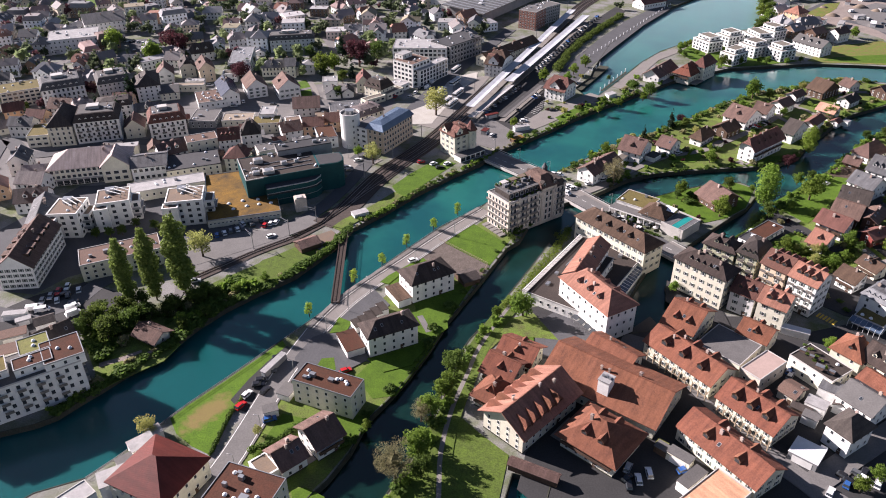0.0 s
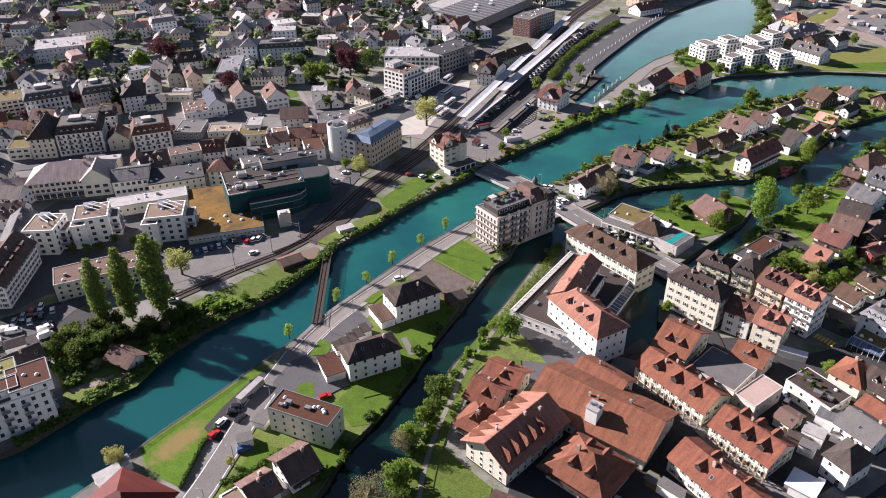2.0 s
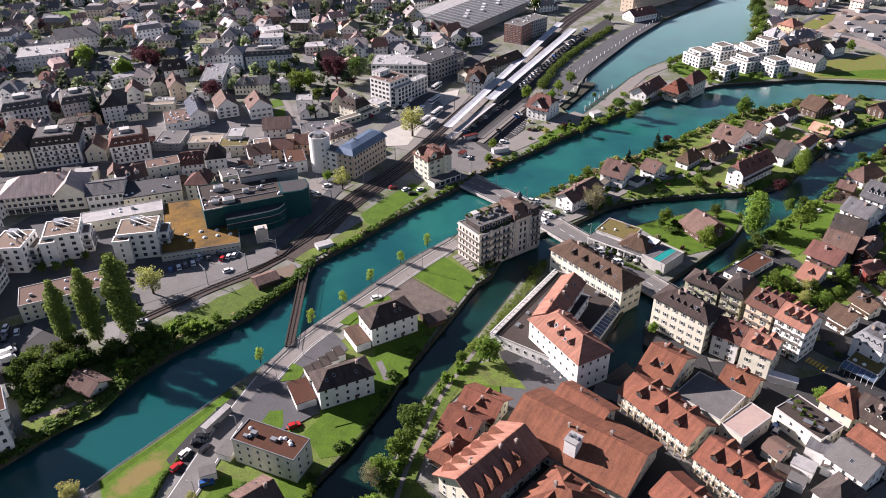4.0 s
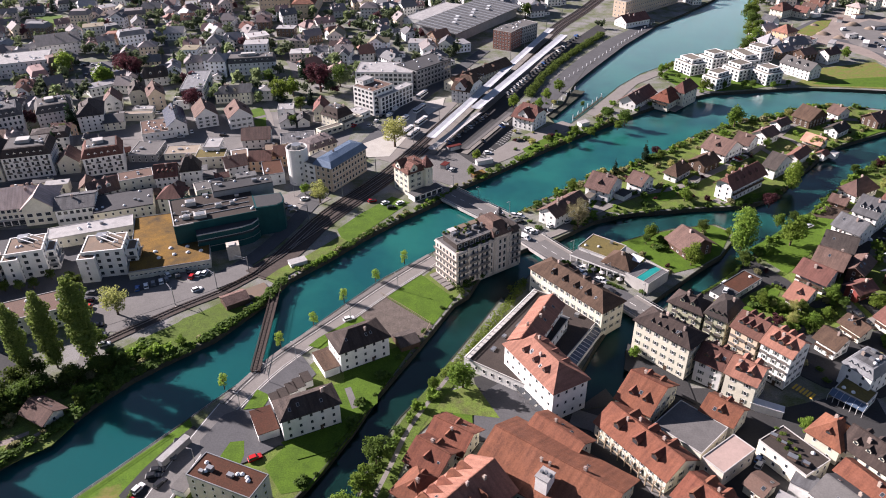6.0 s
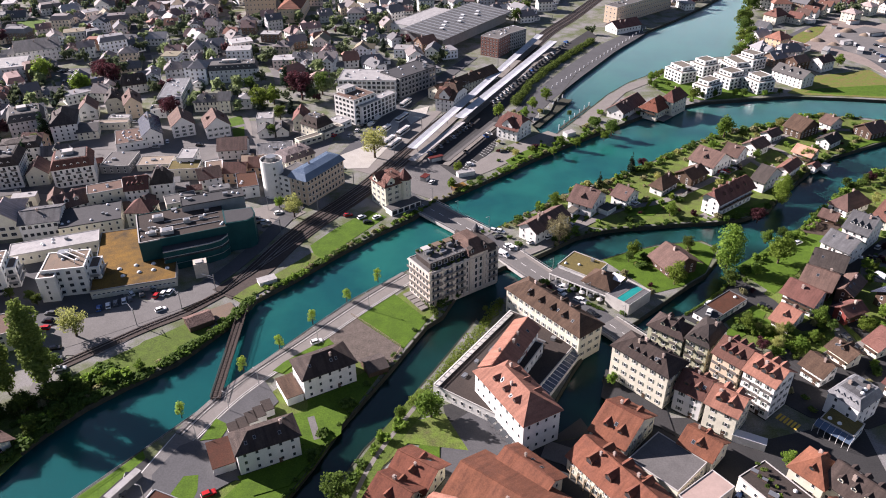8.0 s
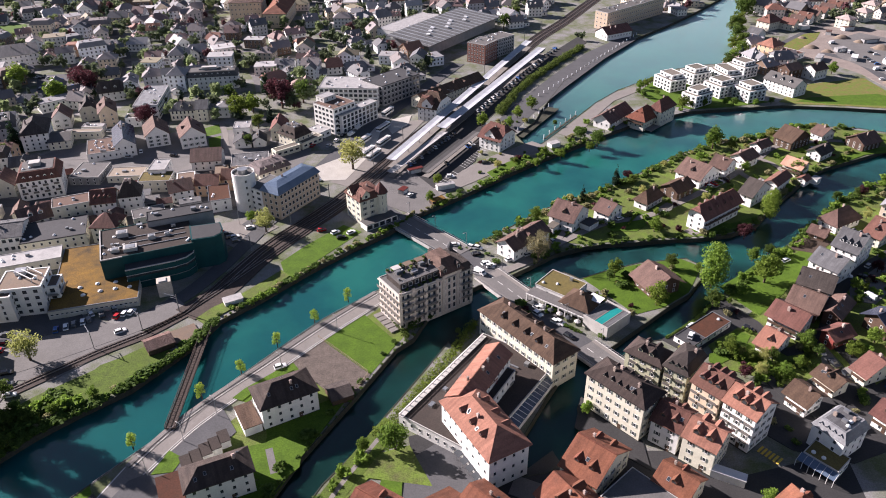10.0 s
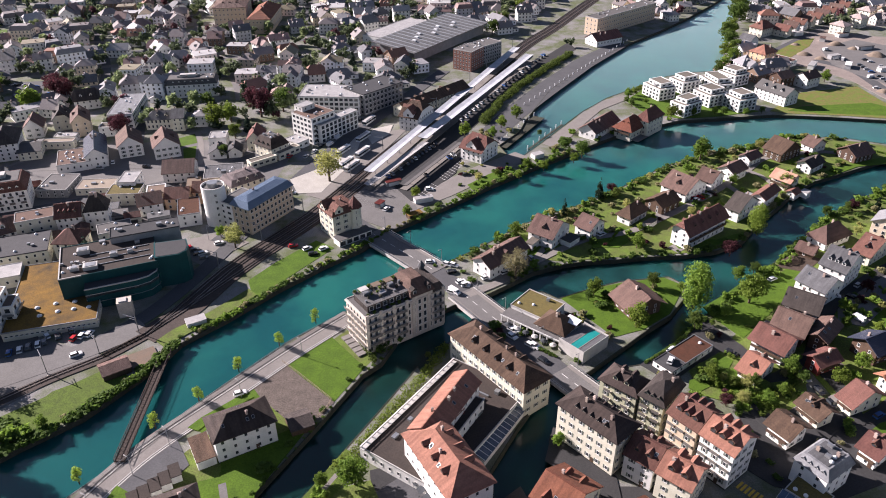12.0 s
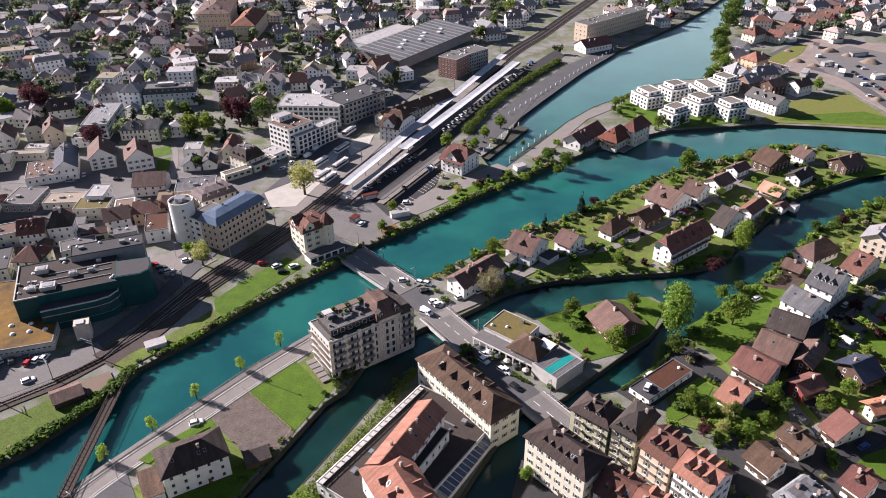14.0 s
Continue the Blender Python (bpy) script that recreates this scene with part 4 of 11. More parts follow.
NORTH_BANK = [(-166.1, 137.3), (-151.2, 149.6), (-135.0, 157.0), (-126.2, 160.2), (-120.9, 163.7), (-115.0, 171.6), (-111.8, 175.5), (-107.3, 181.6), (-102.7, 187.1), (-95.9, 195.9), (-89.5, 208.0), (-81.9, 218.4), (-73.3, 227.3), (-60.2, 239.3), (-52.9, 250.7), (-45.2, 263.7), (-40.5, 276.3), (-27.7, 290.2), (-12.8, 309.1), (3.5, 326.8), (18.2, 340.7), (29.0, 355.5), (41.8, 366.6), (56.7, 380.6), (75.5, 399.1), (95.9, 417.4), (128.1, 444.4), (149.3, 461.6), (163.8, 471.0), (193.1, 485.8), (217.2, 489.0), (252.4, 494.9), (284.2, 491.0), (320.0, 484.5), (390.9, 477.1)]
ISLAND_NORTH = [(-152.3, 119.2), (-120.5, 128.6), (-114.2, 134.8), (-102.2, 139.8), (-94.0, 150.1), (-86.8, 161.4), (-82.0, 168.6), (-72.5, 180.8), (-62.2, 194.4), (-57.5, 200.5), (-49.3, 211.7), (-40.4, 223.7), (-31.0, 238.7), (-16.2, 259.4), (-2.0, 277.8), (16.2, 295.5), (24.3, 305.6), (42.4, 320.4), (48.8, 326.3), (54.3, 329.5), (64.5, 338.2), (74.1, 347.0), (86.8, 360.0), (102.8, 371.4), (119.4, 381.3), (134.5, 392.9), (150.7, 407.0), (168.4, 422.7), (185.4, 432.7), (203.1, 442.4), (219.8, 447.3), (235.6, 457.7), (256.0, 462.2), (279.6, 458.9), (301.8, 448.9), (361.0, 432.0)]
ISLAND_SOUTH = [(-46.7, 125.6), (-38.6, 131.9), (-33.4, 138.6), (-28.1, 148.9), (-24.2, 161.3), (-17.9, 171.0), (-12.5, 180.2), (-5.7, 194.3), (0.3, 209.3), (13.6, 234.8), (25.8, 259.5), (31.6, 265.4), (37.3, 279.6), (46.4, 290.4), (56.3, 298.6), (66.7, 303.4), (79.8, 313.8), (89.0, 321.4), (103.0, 327.7), (112.3, 329.7), (123.9, 330.8), (135.7, 332.9), (154.4, 334.4), (169.2, 337.8), (183.6, 346.5), (193.0, 358.5), (204.8, 370.8), (222.2, 389.5), (238.0, 403.3), (255.7, 412.4), (293.1, 431.8), (390.9, 477.1)]
SOUTH_BANK_WEST = [(-27.2, 113.8), (-19.8, 128.2), (-14.3, 138.6), (-8.3, 151.0), (-2.6, 167.2), (0.1, 182.8), (8.2, 200.3), (16.8, 213.2), (24.1, 227.2), (32.5, 242.5), (44.1, 263.8), (46.4, 259.5), (54.0, 275.1), (66.6, 295.2), (76.6, 297.9)]
POOL_BANK = [(97.9, 257.3), (104.0, 262.5), (113.7, 271.3), (126.5, 283.0), (137.4, 291.8), (147.3, 305.2), (148.8, 312.4), (143.7, 318.5), (134.6, 317.0), (123.4, 315.1), (109.6, 309.7), (97.1, 303.3), (91.3, 308.6), (83.5, 303.7), (76.1, 295.9)]
SOUTH_BANK_EAST = [(380.3, 461.1), (277.2, 400.7), (250.8, 383.7), (232.1, 370.6), (219.4, 358.3), (206.3, 343.7), (188.7, 327.7), (171.3, 312.4), (160.9, 302.7), (150.1, 291.7), (133.4, 274.9), (120.3, 264.6), (111.3, 262.5), (101.8, 253.6), (95.0, 246.5), (92.0, 241.0), (85.3, 231.8), (85.0, 226.0), (84.5, 219.0), (80.5, 211.0), (72.5, 204.5), (63.2, 202.4), (59.4, 203.1), (66.5, 217.9), (75.4, 234.3), (82.6, 246.1), (88.8, 256.3)]
CANAL = [(83.5, 450.0), (96.5, 470.0), (102.8, 490.1), (123.1, 541.1), (146.9, 580.6), (172.6, 616.5), (200.4, 650.8), (229.7, 682.2), (263.4, 722.3), (303.7, 775.8), (345.6, 840.1), (386.7, 892.7), (445.7, 935.9), (439.7, 891.4), (369.0, 827.2), (326.7, 766.8), (295.6, 694.7), (268.0, 632.0), (253.7, 594.2), (242.5, 579.4), (224.0, 576.0), (202.1, 565.7), (178.6, 543.6), (157.0, 525.2), (137.7, 501.4), (121.1, 475.5), (106.1, 452.0), (94.1, 434.1), (88.2, 434.1)]

main_river = [(-420, -60), (-260, 60)] + NORTH_BANK + [(620, 460), (620, 410)] + ISLAND_NORTH[::-1] + [(-230, 40), (-390, -90)]
side_river = [(-120, 40)] + ISLAND_SOUTH + [(400, 482)] + SOUTH_BANK_EAST + POOL_BANK + SOUTH_BANK_WEST[::-1] + [(-90, 30)]
canal = CANAL[:13] + [(700, 1150), (720, 1110)] + CANAL[13:]
stream = [(13.3, 123.6), (18.7, 140.8), (29.2, 137.9), (26.1, 128.9), (23.4, 121.0)]
WATER_RINGS = [main_river, side_river, canal, stream]


def inside(p, ring):
    hit, n = False, len(ring)
    for j in range(n):
        (x0, y0), (x1, y1) = ring[j], ring[j - 1]
        if (y0 > p[1]) != (y1 > p[1]) and p[0] < (x1 - x0) * (p[1] - y0) / (y1 - y0) + x0:
            hit = not hit
    return hit


def in_water(p):
    return any(inside(p, r) for r in WATER_RINGS)


WATER_Z = -1.7
coords, edges = [Vector(p) for p in ((-2600, -1500), (2600, -1500), (2600, 3200), (-2600, 3200))], [(0, 1), (1, 2), (2, 3), (3, 0)]
for ring in WATER_RINGS:
    k, n = len(coords), len(ring)
    coords += [Vector(p) for p in ring]
    edges += [(k + j, k + (j + 1) % n) for j in range(n)]
gv, ge, gf, *_ = delaunay_2d_cdt(coords, edges, [], 0, 0.01)
land = [f for f in gf if not in_water(((gv[f[0]].x + gv[f[1]].x + gv[f[2]].x) / 3, (gv[f[0]].y + gv[f[1]].y + gv[f[2]].y) / 3))]
ground = tagged(link("ground", [(p.x, p.y, 0) for p in gv], [tuple(f) for f in land], GROUND), "grey and green town ground between the houses", "ground", kind="structure")
rim = {}
for f in land:
    for a, b in zip(f, list(f[1:]) + [f[0]]):
        if (b, a) in rim:
            del rim[(b, a)]
        else:
            rim[(a, b)] = 1
bank = Geo()
for a, b in rim:
    p, q = gv[a], gv[b]
    if max(abs(p.x), abs(p.y - 850)) > 2300 and max(abs(q.x), abs(q.y - 850)) > 2300:
        continue
    d = (q - p).normalized()
    n = Vector((d.y, -d.x)) * 0.5
    bank.add([(p.x, p.y, 0.0), (q.x, q.y, 0.0), (q.x + n.x, q.y + n.y, WATER_Z - 1.2), (p.x + n.x, p.y + n.y, WATER_Z - 1.2)], [(0, 3, 2, 1)])
    m = -n * 0.6
    bank.add([(p.x, p.y, 0.0), (q.x, q.y, 0.0), (q.x, q.y, 0.14), (p.x, p.y, 0.14), (p.x + m.x, p.y + m.y, 0.14), (q.x + m.x, q.y + m.y, 0.14), (p.x + m.x, p.y + m.y, 0), (q.x + m.x, q.y + m.y, 0)], [(0, 1, 2, 3), (3, 2, 5, 4), (4, 5, 7, 6)])
tagged(bank.make("embankment", QUAY), "low stone embankment wall along the river banks", "wall", kind="structure")
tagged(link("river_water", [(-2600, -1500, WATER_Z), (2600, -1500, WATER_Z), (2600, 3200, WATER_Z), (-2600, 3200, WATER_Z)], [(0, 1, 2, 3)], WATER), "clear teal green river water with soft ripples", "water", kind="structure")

sheet("channel_water", side_river, WATER_Z + 0.02, WATER_DARK, "dark green, shade-toned water of the narrow side channel", "water", thick=0.01)

sheet("garden", [(-62, 150), (-52, 176), (-38, 200), (-30, 216), (-12, 242), (0, 262), (18, 284), (30, 270), (13, 238), (0, 211), (-6, 195), (-13, 181), (-18, 172), (-24.5, 162), (-28.5, 150), (-34, 139.5), (-39, 133), (-48, 128)], 0.012, GARDEN, "grass and shaded beds round the island houses", "garden")
sheet("lawn", [(151.1, 297.4), (162.6, 306.0), (184.6, 325.5), (195.1, 316.5), (182.0, 300.5), (172.8, 291.1), (159.8, 278.4), (153.5, 290.0)], 0.238, GRASS, "sunlit lawn above the channel wall", "lawn")
sheet("lawn", [(-41.4, 203.6), (-39.0, 212.8), (-34.0, 209.9), (-35.4, 204.6)], 0.31, GRASS, "small lawn triangle beside the garages", "lawn")
sheet("lawn", [(-44.0, 183.8), (-42.2, 190.0), (-38.1, 190.5), (-36.8, 184.8), (-37.4, 179.0)], 0.311, GRASS, "narrow lawn strip beside the yard", "lawn")
sheet("lawn", [(-25.7, 235.0), (-22.8, 239.4), (-11.3, 251.0), (-8.4, 248.5), (-19.0, 238.7), (-22.2, 233.7)], 0.312, GRASS, "narrow lawn strip along the riverside lane", "lawn")
sheet("lawn", [(-16.5, 214.1), (-6.4, 217.2), (0.5, 212.5), (0.8, 206.3), (-4.6, 200.0), (-12.6, 202.9)], 0.292, GRASS, "mown green lawn beside the houses", "lawn")
sheet("footpath", [(-10.5, 213.0), (-8.5, 213.8), (-5.0, 204.5), (-7.0, 203.6)], 0.302, WORN, "worn bare patch in the lawn", "footpath")
sheet("lawn", [(-85.2, 162.6), (-81.7, 167.7), (-72.2, 179.7), (-62.0, 193.2), (-57.4, 199.9), (-55.7, 197.1), (-59.8, 186.0), (-63.4, 175.2), (-65.9, 167.1), (-68.9, 147.9), (-75.2, 151.3), (-81.4, 156.3)], 0.035, MEADOW, "riverside lawn with a trampled brown patch", "lawn")
sheet("lawn", [(-54.3, 153.9), (-52.4, 159.8), (-50.9, 164.5), (-42.6, 162.1), (-44.6, 158.8), (-49.1, 155.2), (-52.1, 151.2)], 0.045, GRASS, "mown green lawn beside the houses", "lawn")
sheet("lawn", [(-34.5, 163.0), (-31.4, 166.1), (-25.2, 162.5), (-23.9, 157.3), (-27.8, 154.4), (-32.3, 156.7)], 0.05, GRASS, "mown green lawn beside the houses", "lawn")
sheet("lawn", [(-43.1, 135.2), (-39.3, 136.3), (-33.4, 132.9), (-35.0, 128.3), (-41.3, 129.2)], 0.055, GRASS, "mown green lawn beside the houses", "lawn")
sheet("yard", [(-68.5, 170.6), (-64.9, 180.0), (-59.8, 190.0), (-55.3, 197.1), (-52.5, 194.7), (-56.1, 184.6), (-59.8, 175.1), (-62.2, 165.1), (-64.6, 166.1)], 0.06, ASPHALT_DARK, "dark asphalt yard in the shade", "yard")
sheet("lawn", [(-30.0, 180.8), (-25.6, 188.0), (-17.0, 188.6), (-8.6, 196.7), (1.3, 211.6), (-5.3, 194.3), (-12.0, 180.7), (-16.1, 172.3), (-23.3, 170.8)], 0.065, GRASS, "mown green lawn beside the houses", "lawn")
sheet("lawn", [(-11.3, 217.5), (-5.1, 224.5), (4.6, 227.4), (1.7, 215.0), (-3.8, 200.4), (-9.6, 210.0)], 0.07, GRASS, "mown green lawn beside the houses", "lawn")
sheet("lawn", [(-3.2, 267.1), (11.4, 281.4), (26.1, 263.2), (17.9, 246.4), (7.0, 257.0)], 0.075, GRASS, "mown green lawn beside the houses", "lawn")
sheet("gravel_yard", [(-11.6, 253.7), (-3.2, 266.8), (17.9, 246.4), (14.3, 238.4), (4.2, 238.4)], 0.08, GRAVEL, "bare brown gravel yard", "gravel yard")
sheet("lawn", [(-25.2, 235.8), (-9.6, 253.0), (-6.4, 248.8), (-20.9, 233.0)], 0.085, GRASS, "mown green lawn beside the houses", "lawn")
sheet("lawn", [(-40.6, 208.6), (-36.7, 213.6), (-29.9, 203.7), (-32.5, 199.1)], 0.09, GRASS, "mown green lawn beside the houses", "lawn")
sheet("lawn", [(-25.7, 316.1), (-17.5, 329.4), (-3.1, 347.4), (5.7, 341.1), (-5.2, 325.3), (-17.6, 307.2), (-21.1, 303.7)], 0.095, GRASS, "mown green lawn beside the houses", "lawn")
sheet("car_park", [(83.1, 456.0), (101.3, 492.8), (126.2, 535.8), (160.6, 592.9), (193.9, 640.4), (192.2, 658.6), (150.8, 608.7), (117.0, 554.2), (88.3, 502.0), (74.1, 471.8)], 0.1, ASPHALT, "dark asphalt car park", "car park")
sheet("yard", [(48.2, 434.4), (67.7, 471.9), (105.6, 552.1), (154.2, 633.7), (150.1, 651.5), (107.7, 581.1), (67.9, 504.9), (45.8, 457.8)], 0.105, ASPHALT_DARK, "dark asphalt yard in the shade", "yard")
sheet("garden", [(-79.8, 240.8), (-75.1, 251.4), (-58.9, 262.8), (-48.8, 256.3), (-65.0, 238.5), (-71.6, 232.0)], 0.11, ROUGH_GRASS, "rough shaded grass and bare soil on the bank", "garden")
sheet("garden", [(-103.3, 219.3), (-90.7, 235.7), (-77.7, 247.6), (-59.8, 264.7), (-53.6, 255.8), (-73.9, 229.9), (-89.8, 209.0), (-94.5, 204.2)], 0.115, ROUGH_GRASS, "rough shaded grass and bare soil on the bank", "garden")
sheet("lawn", [(-117.8, 189.2), (-112.3, 195.1), (-103.4, 189.1), (-109.1, 181.3), (-115.3, 178.1)], 0.12, GRASS, "mown green lawn beside the houses", "lawn")
sheet("lawn", [(98.2, 303.3), (109.5, 308.9), (123.2, 314.0), (141.4, 317.7), (148.1, 311.7), (137.8, 293.4), (125.7, 283.9), (114.1, 279.4), (106.9, 290.2)], 0.125, GRASS, "mown green lawn beside the houses", "lawn")
sheet("garden", [(76.5, 347.4), (86.7, 358.1), (102.6, 369.3), (119.1, 379.1), (134.1, 390.6), (150.3, 404.5), (167.7, 420.1), (184.7, 429.9), (202.2, 439.5), (218.8, 444.4), (234.5, 454.7), (254.8, 459.1), (278.2, 455.8), (300.3, 445.9), (331.9, 432.2), (294.5, 434.6), (256.9, 414.9), (239.0, 405.7), (223.0, 391.7), (205.5, 372.9), (193.6, 360.4), (184.2, 348.3), (169.7, 339.5), (154.8, 336.1), (136.0, 334.5), (112.5, 331.3), (103.2, 329.7), (89.8, 332.2), (80.8, 336.5)], 0.13, GARDEN, "garden ground of grass, beds and bare soil", "garden")
sheet("garden", [(170.7, 310.5), (205.4, 341.5), (231.0, 368.1), (275.4, 397.1), (331.9, 432.2), (266.8, 262.2), (205.3, 219.9), (185.7, 221.4), (179.7, 238.3), (176.1, 262.4), (162.8, 256.0), (152.4, 246.2), (136.4, 250.3), (138.5, 265.1), (152.5, 274.9), (167.6, 291.7)], 0.135, GARDEN, "garden ground of grass, beds and bare soil", "garden")
sheet("lawn", [(253.0, 501.2), (284.8, 534.0), (328.3, 546.2), (331.4, 506.8), (371.8, 499.0), (362.9, 484.1), (321.7, 488.0), (285.7, 494.5), (266.4, 496.5)], 0.14, GRASS_DRY, "lawn with a worn brown patch by the river", "lawn")
sheet("lawn", [(276.0, 509.0), (322.0, 515.0), (331.0, 505.0), (324.7, 492.0), (286.0, 497.0), (264.0, 501.5)], 0.143, GRASS, "green lower half of the riverside meadow", "lawn")
sheet("gravel_yard", [(292.2, 620.3), (365.7, 690.1), (392.2, 668.1), (458.1, 643.7), (380.1, 513.0), (336.4, 508.7), (330.5, 555.0), (316.8, 584.5), (303.6, 591.0)], 0.145, PALEGRAVEL, "bare pale gravel yard", "gravel yard")
sheet("lawn", [(2.4, 165.2), (10.2, 155.8), (18.1, 147.4), (13.6, 128.9), (-22.0, 118.6), (-18.6, 128.2), (-13.3, 138.5), (-7.3, 151.0), (-1.7, 166.7), (1.1, 181.4)], 0.15, ROUGH_GRASS, "rough olive grass under the channel trees", "lawn")
sheet("forecourt", [(38.8, 374.3), (56.5, 389.4), (84.5, 417.5), (98.6, 434.0), (91.6, 441.1), (67.4, 420.8), (50.7, 402.2), (38.3, 382.3)], 0.155, PALEROAD, "pale concrete forecourt", "forecourt")
sheet("forecourt", [(-24.5, 405.7), (-11.7, 428.1), (4.5, 462.9), (32.0, 476.3), (19.2, 441.7), (7.7, 414.8), (0.1, 382.5), (-13.1, 389.8)], 0.16, PALEROAD, "pale concrete forecourt", "forecourt")
sheet("car_park", [(-37.3, 218.7), (-30.7, 235.2), (-20.9, 220.4), (-29.9, 203.7), (-24.7, 188.6), (-36.2, 188.7), (-42.6, 200.7)], 0.165, ASPHALT, "dark asphalt car park", "car park")
sheet("forecourt", [(-60.5, 348.1), (-44.5, 355.0), (-32.2, 345.7), (-46.3, 326.7), (-55.3, 332.8)], 0.17, PALEROAD, "pale concrete forecourt", "forecourt")
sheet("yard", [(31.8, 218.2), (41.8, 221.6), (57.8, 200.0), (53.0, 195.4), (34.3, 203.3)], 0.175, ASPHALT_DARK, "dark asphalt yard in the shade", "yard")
sheet("forecourt", [(22.8, 405.4), (57.9, 480.3), (67.7, 463.9), (58.8, 414.5), (38.3, 382.3)], 0.18, ASPHALT_DARK, "dark asphalt yard beside the tracks", "forecourt")
sheet("forecourt", [(-101.7, 214.1), (-111.9, 269.9), (-92.1, 279.2), (-65.4, 269.4), (-88.2, 243.6), (-99.6, 243.7)], 0.185, WORN, "worn asphalt forecourt", "forecourt")
sheet("lawn", [(168.5, 520.1), (191.3, 551.1), (218.7, 556.3), (225.2, 509.9), (248.0, 501.2), (218.2, 492.5), (194.0, 489.2), (175.0, 501.1)], 0.19, GRASS, "mown green lawn beside the houses", "lawn")
sheet("forecourt", [(107.6, 452.0), (135.1, 495.1), (156.5, 522.2), (168.6, 530.1), (170.8, 523.1), (150.0, 504.1), (132.4, 475.4), (116.0, 444.5)], 0.195, PALEROAD, "pale concrete forecourt", "forecourt")
sheet("forecourt", [(0.4, 380.9), (11.5, 407.3), (24.2, 405.4), (38.9, 380.7), (42.3, 368.2), (29.0, 356.0), (16.9, 364.3)], 0.2, WORN, "worn pale asphalt forecourt", "forecourt")
sheet("yard", [(119.9, 264.4), (133.4, 274.6), (150.3, 291.1), (154.8, 274.9), (151.0, 270.1), (140.3, 265.1), (131.2, 257.8), (124.3, 259.4)], 0.205, ASPHALT_DARK, "dark asphalt yard in the shade", "yard")
sheet("yard", [(340.5, 630.9), (378.2, 657.2), (397.9, 637.3), (409.2, 602.4), (375.0, 554.4), (350.0, 549.2), (338.5, 572.1), (332.4, 593.1)], 0.21, WORN, "worn asphalt yard", "yard")
sheet("lawn", [(294.4, 614.7), (333.1, 654.8), (348.8, 660.8), (335.1, 638.2), (301.6, 601.3)], 0.215, GRASS_DRY, "lawn with a worn brown patch by the river", "lawn")
sheet("yard", [(-168.6, 214.6), (-157.7, 226.9), (-142.0, 236.1), (-124.7, 228.4), (-117.1, 219.4), (-124.8, 209.3), (-133.6, 201.3), (-138.1, 189.4), (-152.5, 183.8)], 0.22, ASPHALT_DARK, "dark asphalt yard in the shade", "yard")
sheet("garden", [(-126.3, 198.2), (-120.0, 207.6), (-110.0, 214.2), (-95.4, 214.0), (-98.5, 204.2), (-92.6, 198.0), (-95.7, 189.1), (-106.1, 180.8), (-111.4, 175.5)], 0.225, GARDEN, "garden ground of grass, beds and bare soil", "garden")
sheet("garden", [(135.6, 261.2), (149.5, 271.2), (158.8, 265.1), (174.3, 262.4), (170.1, 247.4), (154.8, 238.3), (146.8, 244.6), (136.1, 249.4)], 0.23, GARDEN, "garden ground of grass, beds and bare soil", "garden")
# Dark asphalt, with back-street shade also put into the colour.
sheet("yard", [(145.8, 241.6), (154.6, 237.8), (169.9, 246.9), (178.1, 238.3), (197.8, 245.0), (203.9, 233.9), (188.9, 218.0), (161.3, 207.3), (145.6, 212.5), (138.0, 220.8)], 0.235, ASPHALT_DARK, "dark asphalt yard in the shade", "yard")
sheet("lawn", [(170.1, 305.2), (186.3, 317.9), (202.7, 331.7), (204.1, 325.6), (184.8, 305.1), (173.7, 291.6), (168.7, 294.9)], 0.24, GRASS, "mown green lawn beside the houses", "lawn")
sheet("lawn", [(143.3, 259.3), (150.9, 262.5), (153.1, 253.5), (148.0, 248.6), (142.7, 251.0)], 0.245, GRASS, "mown green lawn beside the houses", "lawn")
sheet("lawn", [(214.1, 305.0), (226.2, 310.3), (228.4, 305.0), (221.4, 279.1), (213.7, 276.2), (212.3, 288.3)], 0.25, GRASS, "mown green lawn beside the houses", "lawn")
sheet("lawn", [(151.7, 347.1), (158.2, 349.3), (171.9, 347.0), (186.0, 353.8), (183.0, 348.3), (167.8, 341.2), (153.4, 339.6)], 0.255, GRASS, "mown green lawn beside the houses", "lawn")
sheet("lawn", [(78.7, 341.6), (86.3, 352.0), (91.9, 345.1), (97.0, 336.4), (89.9, 333.9), (82.0, 337.3)], 0.26, GRASS, "mown green lawn beside the houses", "lawn")
sheet("lawn", [(120.5, 354.1), (133.6, 358.8), (139.5, 351.7), (127.9, 340.5), (116.2, 340.6)], 0.265, GRASS, "mown green lawn beside the houses", "lawn")
sheet("lawn", [(245.0, 406.9), (268.0, 420.6), (290.0, 425.8), (294.9, 435.3), (270.4, 425.9), (244.8, 413.1)], 0.27, GRASS, "mown green lawn beside the houses", "lawn")
sheet("car_park", [(31.6, 203.5), (33.2, 209.6), (41.0, 216.0), (49.6, 213.0), (56.6, 199.5), (59.5, 189.9), (30.9, 189.9)], 0.275, ASPHALT, "dark asphalt car park", "car park")
sheet("lawn", [(23.4, 189.9), (24.7, 201.1), (29.2, 215.6), (31.4, 212.4), (30.8, 203.1), (30.9, 189.9)], 0.28, GRASS, "mown green lawn beside the houses", "lawn")
sheet("lawn", [(-12.4, 222.7), (3.1, 232.5), (13.2, 239.1), (3.9, 217.4), (-2.9, 202.0), (-11.5, 186.5), (-20.8, 183.1), (-26.9, 189.8), (-9.4, 202.0), (-9.1, 211.4)], 0.285, GRASS, "mown green lawn beside the houses", "lawn")
